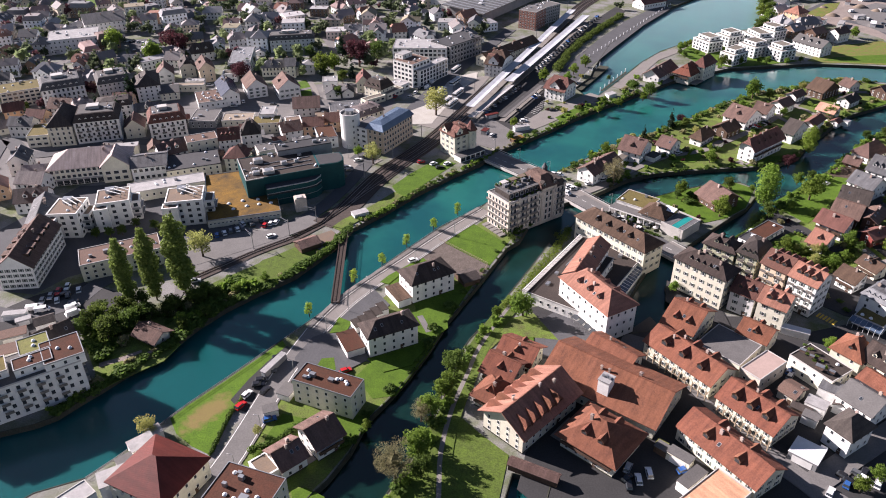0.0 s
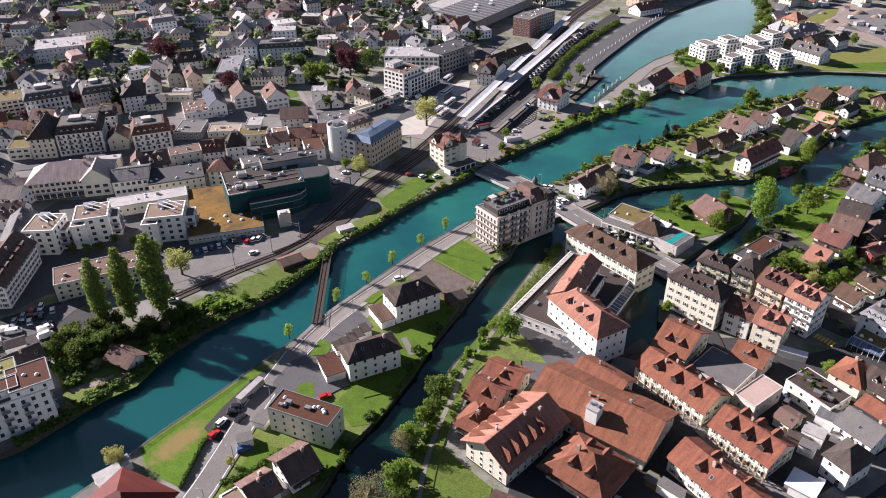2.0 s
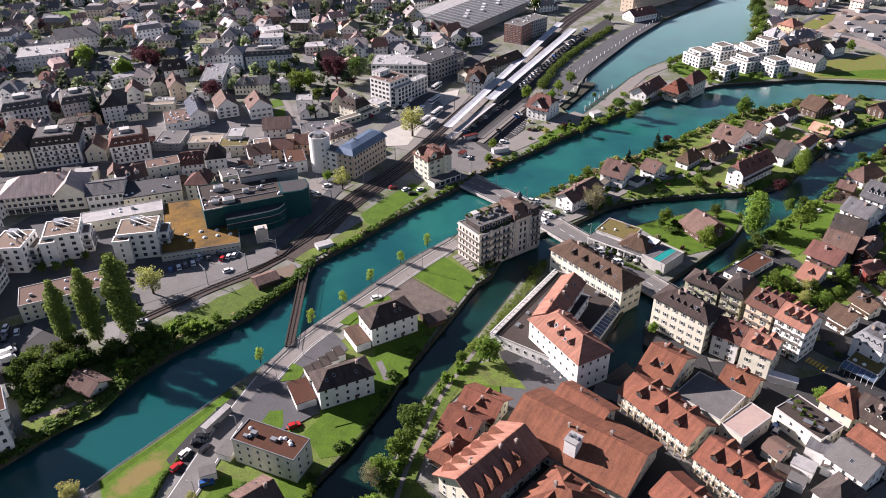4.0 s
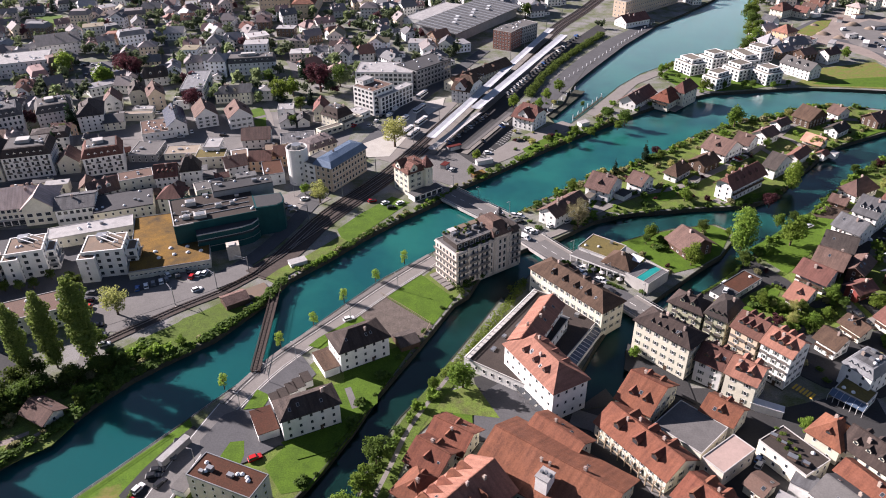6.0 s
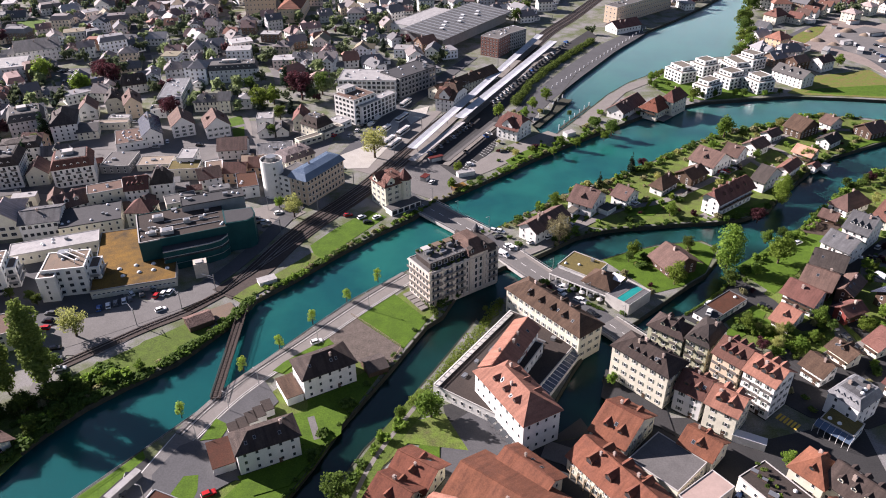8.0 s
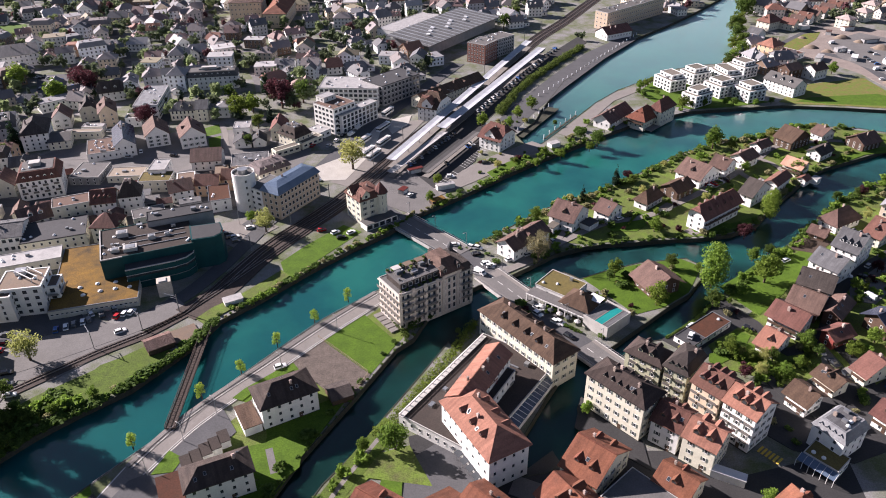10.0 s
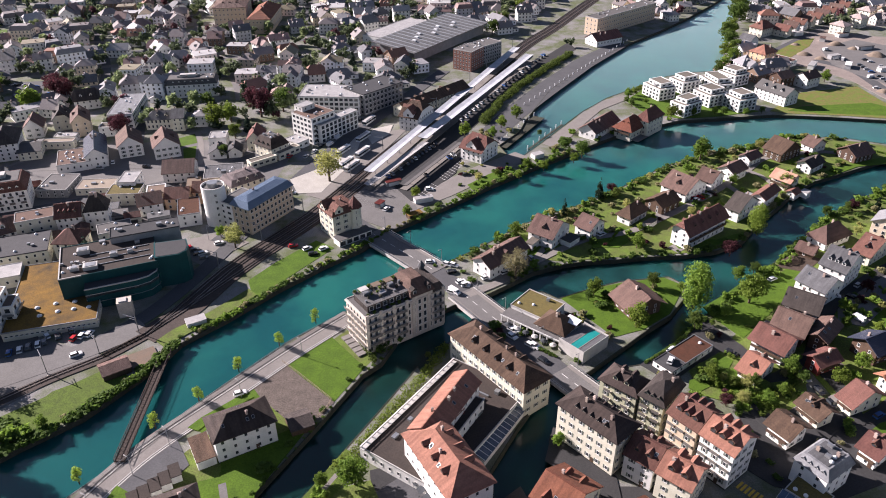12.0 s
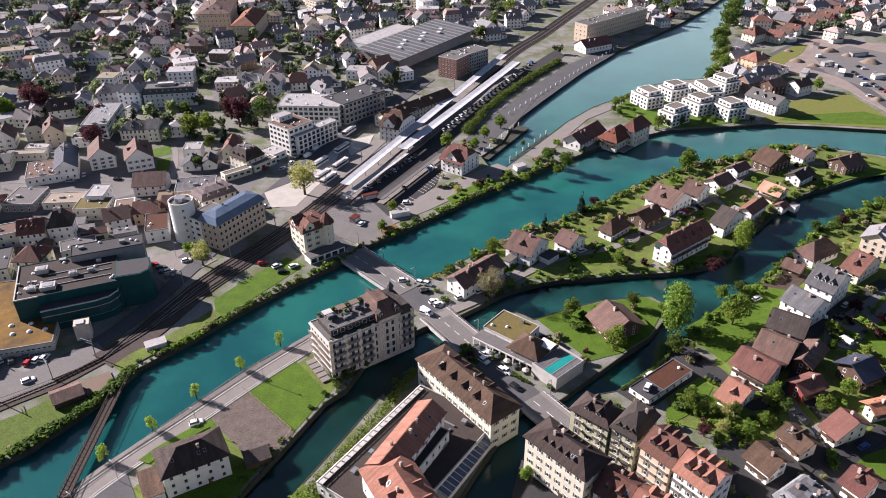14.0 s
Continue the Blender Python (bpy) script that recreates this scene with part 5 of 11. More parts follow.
sheet("garden", [(5.3, 182.6), (12.3, 197.8), (21.4, 210.9), (32.3, 214.6), (39.4, 199.3), (21.3, 202.3), (11.1, 189.1), (8.3, 172.0)], 0.29, GARDEN, "garden ground of grass, beds and bare soil", "garden")
sheet("yard", [(86.7, 235.4), (91.7, 228.9), (102.2, 215.9), (102.0, 204.9), (90.8, 214.2), (82.6, 221.8)], 0.295, ASPHALT_DARK, "dark asphalt yard in the shade", "yard")
sheet("car_park", [(-51.5, 190.4), (-47.0, 201.4), (-42.5, 204.2), (-32.9, 195.6), (-27.3, 188.6), (-33.9, 183.3), (-43.3, 178.0), (-47.3, 179.0)], 0.3, ASPHALT, "dark asphalt car park", "car park")
sheet("lawn", [(64.5, 400.9), (75.8, 413.1), (87.6, 422.0), (90.2, 417.4), (78.4, 405.0), (67.2, 395.0)], 0.305, GRASS, "mown green lawn beside the houses", "lawn")
sheet("lawn", [(-102.4, 674.5), (-82.8, 680.7), (-71.5, 640.0), (-90.2, 634.4)], 0.31, GRASS, "mown green lawn beside the houses", "lawn")
sheet("lawn", [(-340.0, 690.8), (-317.5, 695.8), (-298.9, 662.3), (-319.0, 652.5)], 0.315, GRASS, "mown green lawn beside the houses", "lawn")
sheet("car_park", [(-242.9, 558.7), (-218.1, 563.3), (-202.0, 528.3), (-225.7, 521.9)], 0.32, ASPHALT, "dark asphalt car park", "car park")
# Old-town yards: near-black sheets with the courts' deep shade put into the colour.
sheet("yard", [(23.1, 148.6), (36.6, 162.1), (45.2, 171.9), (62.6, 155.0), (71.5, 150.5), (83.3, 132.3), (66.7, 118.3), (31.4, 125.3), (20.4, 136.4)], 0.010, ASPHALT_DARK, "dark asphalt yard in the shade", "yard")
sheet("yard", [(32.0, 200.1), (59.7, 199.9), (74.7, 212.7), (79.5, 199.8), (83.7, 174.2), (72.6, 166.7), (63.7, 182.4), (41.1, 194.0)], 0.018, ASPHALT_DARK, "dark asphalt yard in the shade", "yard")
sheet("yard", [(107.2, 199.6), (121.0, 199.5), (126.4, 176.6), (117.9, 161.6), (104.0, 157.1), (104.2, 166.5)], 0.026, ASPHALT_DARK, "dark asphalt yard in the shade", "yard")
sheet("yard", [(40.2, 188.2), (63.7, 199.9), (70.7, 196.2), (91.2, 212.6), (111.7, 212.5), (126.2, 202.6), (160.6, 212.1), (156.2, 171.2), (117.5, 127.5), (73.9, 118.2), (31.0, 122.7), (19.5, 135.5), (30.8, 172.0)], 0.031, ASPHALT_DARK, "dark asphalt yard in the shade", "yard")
sheet("garden", [(-49.8, 277.4), (-45.5, 284.3), (-37.2, 292.3), (-29.2, 303.0), (-24.1, 310.1), (-20.0, 305.8), (-27.8, 294.9), (-35.3, 286.5), (-42.3, 278.3), (-45.5, 273.9)], 0.345, GARDEN, "garden ground of grass, beds and bare soil", "garden")
sheet("lawn", [(142.4, 264.6), (148.2, 270.1), (152.1, 266.2), (148.7, 261.1), (149.2, 256.7), (144.3, 256.8), (143.8, 261.1)], 0.35, GRASS, "mown green lawn beside the houses", "lawn")
sheet("lawn", [(134.4, 256.3), (139.3, 257.8), (140.7, 253.5), (135.5, 250.3), (133.1, 252.8)], 0.355, GRASS, "mown green lawn beside the houses", "lawn")
sheet("lawn", [(179.6, 230.8), (187.2, 236.5), (194.9, 239.3), (207.5, 240.4), (203.6, 227.7), (188.9, 227.7), (184.6, 225.3), (183.1, 231.4)], 0.36, GRASS, "mown green lawn beside the houses", "lawn")
sheet("yard", [(-262, 330), (-246, 352), (-244, 408), (-190, 412), (-150, 452), (-60, 462), (-30, 440), (-34, 392), (-58, 362), (-92, 338), (-150, 345), (-196, 320), (-205, 305), (-228, 300)], 0.02, WORN, "worn asphalt yards and streets of the town quarter", "yard")
sheet("yard", [(-200, 268), (-178, 318), (-150, 320), (-98, 280), (-108, 262), (-150, 240), (-158, 228), (-180, 232)], 0.024, ASPHALT, "dark asphalt courts between the apartment blocks", "yard")
road("road", [(263.9, 579.1), (298.5, 620.2), (363.6, 685.0), (430.6, 748.3)], 7.0, ASPHALT, 0.162, "grey asphalt street", "road")
road("road", [(324.8, 603.6), (341.3, 578.1), (342.3, 528.2), (344.4, 486.0)], 8.0, ASPHALT, 0.174, "grey asphalt street", "road")
road("road", [(-46.3, 205.4), (-39.8, 218.8), (-32.4, 230.3), (-15.8, 251.2), (0.5, 272.0), (18.2, 292.3)], 8.5, PALEROAD, 0.186, "pale concrete riverside lane", "road")
road("road", [(-72.4, 121.4), (-63.8, 142.8), (-59.8, 157.5), (-54.0, 181.8), (-46.3, 205.4)], 8.0, WORN, 0.198, "worn pale asphalt street", "road")
road("road", [(5.9, 370.4), (23.5, 350.0), (47.0, 325.1), (61.4, 304.8), (76.4, 283.1), (88.6, 265.2), (98.9, 251.1), (113.6, 232.3), (122.8, 217.1)], 9.0, ASPHALT, 0.210, "grey asphalt bridge street", "road")
road("road", [(-45.3, 345.8), (-28.2, 385.5), (-21.7, 405.7), (-12.5, 432.8), (3.3, 472.5), (25.5, 521.7), (52.6, 581.9)], 9.0, ASPHALT, 0.222, "grey asphalt street", "road")
road("road", [(-101.8, 251.4), (-82.5, 265.6), (-74.7, 272.5), (-60.4, 289.1), (-50.0, 311.3), (-40.4, 341.3), (-27.6, 382.7)], 7.0, ASPHALT, 0.234, "grey asphalt street", "road")
road("road", [(-112.9, 245.1), (-106.5, 250.1), (-94.3, 257.8), (-81.7, 266.3), (-68.5, 276.0), (-57.1, 286.8)], 9.5, WORN, 0.246, "worn asphalt lane beside the railway", "road")
road("rail_bed", [(-100.8, 236.3), (-78.4, 257.6), (-65.1, 268.3), (-54.9, 280.4)], 4.6, BALLAST, 0.258, "brown ballast bed of the railway", "rail bed")
road("rail_bed", [(-54.6, 279.8), (-44.5, 295.6), (-33.8, 322.6), (-21.2, 344.8), (-6.7, 369.4), (11.3, 408.5), (25.3, 441.7), (54.2, 502.3), (111.5, 634.3), (143.8, 693.9), (183.9, 773.9), (233.1, 868.7), (298.2, 972.2)], 11.0, BALLAST, 0.270, "brown ballast bed of the railway", "rail bed")
road("road", [(-180.9, 221.6), (-160.2, 214.5), (-142.3, 221.3), (-135.3, 236.1), (-118.8, 260.8), (-91.5, 276.8)], 8.0, ASPHALT, 0.282, "grey asphalt street", "road")
road("road", [(-228.7, 318.5), (-242.0, 372.3), (-217.7, 353.8), (-181.0, 367.7), (-143.0, 374.7), (-76.2, 410.8), (-31.8, 458.4)], 8.0, ASPHALT, 0.294, "grey asphalt street", "road")
road("road", [(61.7, 199.9), (72.1, 193.8), (81.8, 174.3), (90.5, 152.6), (99.5, 138.0), (107.7, 128.5)], 7.0, WORN, 0.306, "worn pale asphalt street", "road")
road("road", [(97.9, 134.1), (131.3, 154.6), (164.9, 173.7)], 7.0, WORN, 0.318, "worn pale asphalt street", "road")
road("grass_verge", [(-3.0, 121.9), (-2.2, 132.7), (-1.6, 148.8), (1.8, 165.9), (7.3, 182.8), (12.0, 196.6), (23.4, 218.3), (27.0, 224.5)], 7.0, ROUGH_GRASS, 0.335, "rough grass verge along the channel path", "verge")
road("footpath", [(-3.0, 121.9), (-2.2, 132.7), (-1.6, 148.8), (1.8, 165.9), (7.3, 182.8), (12.0, 196.6), (23.4, 218.3), (27.0, 224.5)], 1.4, PALEROAD, 0.342, "pale concrete riverside lane", "footpath")
road("road", [(62.4, 305.5), (77.7, 316.4), (94.3, 332.2), (114.7, 347.3), (135.1, 354.0), (155.6, 368.5), (181.9, 389.7), (209.4, 416.6), (226.7, 433.0), (259.0, 439.8), (273.6, 432.7)], 3.6, PALEROAD, 0.354, "pale concrete riverside lane", "road")
road("road", [(146.2, 286.9), (155.9, 273.4), (161.5, 257.2), (177.1, 265.1), (182.5, 252.2), (183.0, 238.3), (199.0, 247.4)], 4.5, ASPHALT_DARK, 0.366, "dark asphalt lane", "road")
road("road", [(176.1, 262.4), (197.2, 294.8), (217.5, 312.2), (239.9, 327.5)], 5.0, ASPHALT_DARK, 0.378, "dark asphalt lane", "road")
road("road", [(150.3, 245.1), (159.0, 227.7), (174.7, 238.3), (183.0, 238.3)], 5.5, ASPHALT_DARK, 0.390, "dark asphalt lane", "road")
road("road", [(90.8, 330.6), (96.2, 340.7), (100.3, 346.0)], 2.6, PALEROAD, 0.402, "pale concrete riverside lane", "road")
road("road", [(117.3, 348.6), (121.6, 353.2), (123.6, 357.9)], 2.6, PALEROAD, 0.414, "pale concrete riverside lane", "road")
road("road", [(146.5, 361.6), (151.5, 367.6), (154.2, 373.7)], 3.0, PALEROAD, 0.426, "pale concrete riverside lane", "road")
road("road", [(171.7, 381.5), (168.7, 385.4), (168.6, 389.8)], 2.6, PALEROAD, 0.438, "pale concrete riverside lane", "road")
road("road", [(193.6, 400.0), (197.4, 388.5), (196.4, 377.6)], 3.0, PALEROAD, 0.450, "pale concrete riverside lane", "road")
road("road", [(209.4, 416.6), (214.3, 410.2), (216.6, 401.1)], 2.6, PALEROAD, 0.462, "pale concrete riverside lane", "road")
road("road", [(188.5, 394.2), (187.6, 400.1), (186.1, 404.3)], 3.0, PALEROAD, 0.474, "pale concrete riverside lane", "road")

sheet("lawn", [(-100.5, 460.5), (-91.5, 468.0), (-86.5, 455.0), (-94.5, 449.5)], 0.05, GRASS, "bright lawn behind the white houses", "lawn")
sheet("lawn", [(-92.0, 447.0), (-85.7, 451.0), (-80.5, 430.0), (-86.0, 428.5)], 0.052, GRASS, "shaded lawn beside the drive", "lawn")
road("road", [(-117.0, 440.0), (-121.0, 457.0), (-125.5, 472.0), (-131.0, 492.0), (-139.0, 520.0)], 6.5, ASPHALT, 0.07, "grey asphalt side street", "road")
road("road", [(-170.0, 421.5), (-130.0, 424.0), (-90.0, 425.0), (-60.0, 420.0), (-44.0, 416.0)], 7.0, WORN, 0.082, "worn pale asphalt street", "road")
road("footpath", [(-90.5, 470.0), (-84.5, 455.0), (-78.5, 434.0), (-77.0, 426.0)], 3.0, PALEROAD, 0.094, "pale drive beside the lawn", "footpath")
sheet("forecourt", [(-25.5, 407.5), (-12.0, 421.0), (-4.0, 440.0), (2.0, 462.0), (6.0, 468.0), (5.0, 444.0), (1.5, 421.0), (-7.4, 393.0), (-18.9, 392.0)], 0.236, PALE_PAVING, "pale sunlit paving of the station forecourt", "forecourt")
sheet("forecourt", [(11.0, 474.0), (22.5, 481.0), (21.0, 466.0), (12.5, 452.0), (9.0, 462.0)], 0.236, PALE_PAVING, "pale sunlit paving before the station", "forecourt")
sheet("footpath", [(-117.2, 188.2), (-110.8, 191.4), (-105.2, 195.0), (-104.7, 193.6), (-109.6, 189.4), (-116.4, 185.9)], 0.24, PALEGRAVEL, "pale gravel path through the shaded garden", "footpath")
sheet("footpath", [(-110.4, 190.6), (-108.6, 190.4), (-105.4, 186.4), (-107.0, 185.4)], 0.244, PALEGRAVEL, "pale gravel path through the shaded garden", "footpath")
road("footpath", [(-112.0, 176.0), (-109.6, 180.5), (-105.3, 186.6), (-102.4, 193.2), (-96.5, 200.0)], 1.4, PALEGRAVEL, 0.25, "pale gravel path along the bank", "footpath")
sheet("yard", [(203.0, 300.0), (213.0, 312.0), (236.0, 325.0), (240.0, 315.0), (222.0, 299.0), (206.0, 285.0), (198.0, 288.0)], 0.372, WORN, "worn pale asphalt court between the houses", "yard")
sheet("building_plot", [(189.5, 325.0), (201.5, 338.6), (210.5, 331.0), (199.8, 321.0)], 0.262, SOIL, "bare brown soil of a dug-up plot", "building plot")
rd = random.Random(8)
heap_root = empty("soil_heap", pose(197.6, 329.8, 0.262, 0, 0, 30), "dark heap of dug earth on the bare plot", "soil heap")
hv, hf = [], []
for i, (q, z) in enumerate(((1.0, 0.0), (0.74, 0.9), (0.42, 1.6), (0.14, 1.95))):
    for k in range(14):
        an = k * math.tau / 14
        f = q * rd.uniform(0.86, 1.12)
        hv.append((5.2 * f * math.cos(an), 3.6 * f * math.sin(an), z * rd.uniform(0.85, 1.15)))
        if i:
            hf.append(((i - 1) * 14 + k, (i - 1) * 14 + (k + 1) % 14, i * 14 + (k + 1) % 14, i * 14 + k))
hf.append(tuple(range(42, 56)))
Geo().add(hv, hf).make("earth", SOIL, heap_root)

# ---- buildings ----
house(-19.6, 198.0, 19.0, 10.0, 25.2, 9, "hip", "white", "darkbrown", 3, 0, label="white rendered three-storey house with hipped dark slate roof", name="house", category="house")
house(-7.2, 230.1, 18.9, 12.2, 29.5, 9, "hip", "white", "darkbrown", 3, 0, label="white rendered three-storey house with hipped dark slate roof", name="house", category="house")
house(-36.6, 169.9, 20.8, 8.6, -23.0, 9, "flat", "cream", "sedum", 3, 0, label="cream rendered three-storey house with flat rusty sedum roof", name="house", category="house", extras=9)
house(-37.0, 152.2, 10.6, 12.4, 41.1, 6.0, "gable", "white", "brown", 2, 0, label="white farmhouse with broad brown gabled roof by the channel", name="house", category="house", over=1.2)
house(-45.6, 144.6, 9.4, 10.6, 41.1, 4.8, "gable", "white", "brown", 2, 0, label="lower farmhouse wing with faded brown roof", name="house", category="house", over=1.0, chimneys=2)
house(-51.4, 141.4, 5.6, 8.0, 41.1, 3.0, "flat", "white", "terrace", 1, 0, label="low white farmhouse terrace wing", name="house", category="house")
house(-78.5, 136.1, 18.8, 20.1, 64.4, 8, "hip", "cream", "maroon", 2, 0, label="cream two-storey hall with hipped maroon sheet roof", name="hall", category="hall", chimneys=0)
house(-53.5, 125.6, 17.6, 17.1, -19.3, 10, "flat", "cream", "sedum", 3, 0, label="cream three-storey house with flat dark red sedum roof", name="house", category="house", extras=13)
house(-103.0, 201.0, 12.1, 8.8, -29.0, 3.4, "gable", "cream", "brown", 1, 0, label="cream rendered one-storey house with gabled brown tile roof", name="house", category="house", over=1.5)
house(-131.0, 248.5, 30.5, 13.0, 25.0, 7.5, "flat", "cream", "roofbrown", 3, 0, label="long cream three-storey block with a dark flat roof", name="apartment_building", category="apartments", extras=8, size=(1.2, 1.3))
house(-166.5, 247.5, 33.0, 14.5, -84.0, 10, "gable", "white", "brown", 4, 5, label="white four-storey apartment house with brown roof and box dormers", name="apartment_building", category="apartments", shutters=True, gabled=False, dormer_size=(3.2, 1.7), rise=5.6, pitch=2.4)
house(-173.9, 275.0, 27.2, 10.8, -74.3, 10, "gable", "white", "grey", 3, 0, label="white rendered three-storey house with gabled grey slate roof", name="house", category="house")
house(-163.2, 276.8, 12.6, 14.5, 3.0, 11.6, "flat", "white", "terrace", 4, 0, label="white apartment block with stepped terraces and white rims", name="apartment_building", category="apartments", size=(1.7, 1.6), pitch=3.2, extras=2)
house(-146.7, 285.6, 13.8, 13.5, 17.0, 12.0, "flat", "white", "terrace", 4, 0, label="white apartment block with stepped terraces and white rims", name="apartment_building", category="apartments", size=(1.7, 1.6), pitch=3.2, extras=2)
house(-115.2, 286.5, 15.8, 13.5, 11.0, 12.0, "flat", "white", "terrace", 4, 0, label="white apartment block with stepped terraces and white rims", name="apartment_building", category="apartments", size=(1.7, 1.6), pitch=3.2, extras=2)
house(-132.8, 311.4, 34.9, 10.2, 20.9, 5, "flat", "cream", "lightgrey", 1, 0, label="cream rendered one-storey house with flat light metal roof", name="house", category="house", extras=5)
house(-95.5, 303.8, 31.8, 46.4, 16.4, 3.6, "flat", "cream", "moss", 1, 0, label="cream rendered one-storey shop with flat orange mossy roof", name="supermarket", category="shop", extras=0, pitch=1.7, size=(1.2,0.7))
house(-175.4, 330.7, 38.3, 20.0, 13.0, 9, "hip", "cream", "pink", 3, 0, label="long cream three-storey hall with hipped pale pink tile roof", name="hall", category="hall", rise=6.0, pitch=2.3, size=(1.7, 1.6))
house(-146.9, 331.2, 17.5, 17.0, 15.5, 8, "gable", "white", "grey", 2, 0, label="white two-storey shop house with gabled grey roof and window bands", name="shop", category="shop", rise=2.6, strip=True, size=(1.6, 1.7), pitch=2.2)
house(-126.7, 334.2, 25.8, 18.1, 19.9, 6, "flat", "cream", "darkgrey", 2, 0, label="cream rendered two-storey house with flat dark grey roof", name="house", category="house", extras=7)
house(-79.2, 316.2, 35.3, 25.0, 22.5, 12.4, "flat", "teal", "darkgravel", 4, 0, label="teal metal-clad department store with brown gravel roof", name="department_store", category="shop", extras=10, pitch=0)
house(-70.1, 332.8, 26.6, 8.7, 21.4, 15.2, "flat", "grey", "darkgrey", 4, 0, label="dark upper block of the department store", name="department_store", category="shop", extras=6, pitch=0)
house(-29.3, 366.9, 29.1, 11.4, 59.1, 13, "mansard", "beige", "blue", 4, 0, label="beige clad four-storey office with mansard blue-grey seamed metal roof", name="office_building", category="office", size=(1.4,1.7), pitch=2.3)
house(6.3, 356.0, 13.5, 13.2, 37.7, 12, "mansard", "cream", "brownred", 4, 2, label="cream rendered four-storey house with mansard red-brown tile roof", name="apartment_building", category="apartments", shutters=True)
house(70.9, 257.3, 37.4, 12.4, -52.1, 11, "hip", "cream", "umber", 3, 4, label="cream rendered three-storey house with hipped brown tile roof", name="house", category="house", shutters=True)
house(54.1, 211.8, 27.5, 14.1, -60.6, 13, "hip", "white", "salmon", 3, 3, label="white rendered three-storey house with hipped sun-bleached clay tile roof", name="house", category="house", single=True)
house(57.7, 232.5, 7.4, 17.9, -30.6, 8.6, "flat", "white", "darkgravel", 3, 0, label="white rendered three-storey house with flat dark grey roof", name="house", category="house", extras=0)
house(53.7, 231.9, 28.0, 9.6, 61.0, 13, "gable", "white", "salmon", 3, 0, label="white rendered three-storey house with gabled sun-bleached clay tile roof", name="house", category="house", single=True)
house(54.1, 234.7, 48.1, 28.3, 55.1, 4.5, "flat", "white", "darkgravel", 1, 0, label="white rendered one-storey house with flat dark grey roof", name="house", category="house", extras=0)
house(97.5, 227.1, 21.9, 11.3, -47.8, 14, "hip", "cream", "darkbrown", 4, 5, label="cream rendered four-storey hotel with hipped dark slate roof", name="hotel", category="hotel", shutters=True, dormer_size=(0.9,0.6), single=True)
house(108.8, 242.5, 13.4, 9.9, -41.2, 13, "hip", "green", "darkbrown", 4, 2, label="weathered pale green four-storey house with hipped grey slate roof", name="apartment_building", category="apartments", shutters=True, balcs=2)
house(118.4, 236.9, 8.7, 13.6, -41.8, 14, "mansard", "green", "dark", 4, 3, label="pale green four-storey house with mansard dark slate roof", name="apartment_building", category="apartments", shutters=True, balcs=2, single=True)
house(125.4, 227.5, 10.7, 12.5, -50.5, 14, "gable", "ochre", "brownred", 4, 3, label="ochre rendered four-storey house with gabled red-brown tile roof", name="house", category="house", dormer_size=(1.7,1.3), shutters=True, balcs=3, single=True)
house(132.4, 218.6, 11.6, 12.0, -51.4, 14, "gable", "white", "salmon", 4, 3, label="white rendered four-storey house with gabled red clay tile roof", name="house", category="house", dormer_size=(1.9,1.5), shutters=True, balcs=3, single=True)
house(110.5, 217.7, 9.9, 12.2, -40.5, 9.5, "gable", "white", "brownred", 3, 2, label="white rendered three-storey house with gabled red-brown tile roof", name="house", category="house", shutters=True, single=True)
house(118.0, 210.0, 10.8, 11.9, -41.4, 10, "gable", "cream", "salmon", 3, 2, label="cream rendered three-storey house with gabled salmon tile roof", name="house", category="house", dormer_size=(1.9,1.5), shutters=True, single=True)
house(25.8, 162.4, 28.3, 17.6, 45.0, 7.5, "gable", "cream", "salmon", 3, 0, label="cream rendered three-storey hall with gabled sun-bleached clay tile roof", name="hall", category="hall", dormer_size=(1.9,1.5), over=1.5)
house(52.6, 173.2, 40.0, 23.5, -37.6, 6.0, "gable", "cream", "red", 2, 0, label="long cream two-storey hall with broad red clay tile roof", name="hall", category="hall", over=1.3, rise=5.6)
house(55.8, 187.0, 18.0, 11.5, -45.2, 6.0, "gable", "cream", "red", 2, 0, label="cream hall wing with gabled red clay tile roof", name="hall", category="hall", over=1.2, rise=2.7)
house(25.0, 187.9, 13.8, 12.4, -32.8, 6, "gable", "cream", "red", 2, 1, label="cream rendered two-storey house with gabled red clay tile roof", name="house", category="house", over=1.5)
house(19.2, 179.8, 12.4, 13.3, -36.3, 6, "gable", "cream", "red", 2, 1, label="cream rendered two-storey house with gabled red clay tile roof", name="house", category="house", over=1.5)
house(14.9, 169.5, 10.1, 12.0, -36.1, 5.5, "hip", "cream", "red", 2, 1, label="cream rendered two-storey house with hipped red clay tile roof", name="house", category="house", over=1.5)
house(45.1, 150.6, 19.8, 17.8, -42.1, 6, "hip", "cream", "red", 2, 2, label="cream rendered two-storey house with hipped red clay tile roof", name="house", category="house", dormer_size=(1.9,1.5), over=1.5)
house(80.2, 184.7, 28.1, 13.8, -55.2, 6, "gable", "cream", "red", 2, 3, label="cream rendered two-storey house with gabled red clay tile roof", name="house", category="house", shutters=True, dormer_size=(2.2,1.7))
house(85.2, 204.0, 12.7, 18.7, -42.0, 7, "gable", "cream", "red", 2, 2, label="cream rendered two-storey house with gabled red clay tile roof", name="house", category="house", shutters=True)
house(95.3, 190.8, 15.9, 14.8, -47.2, 5, "flat", "cream", "roofgrey", 1, 0, label="cream rendered one-storey house with flat weathered grey roof", name="house", category="house", extras=0)
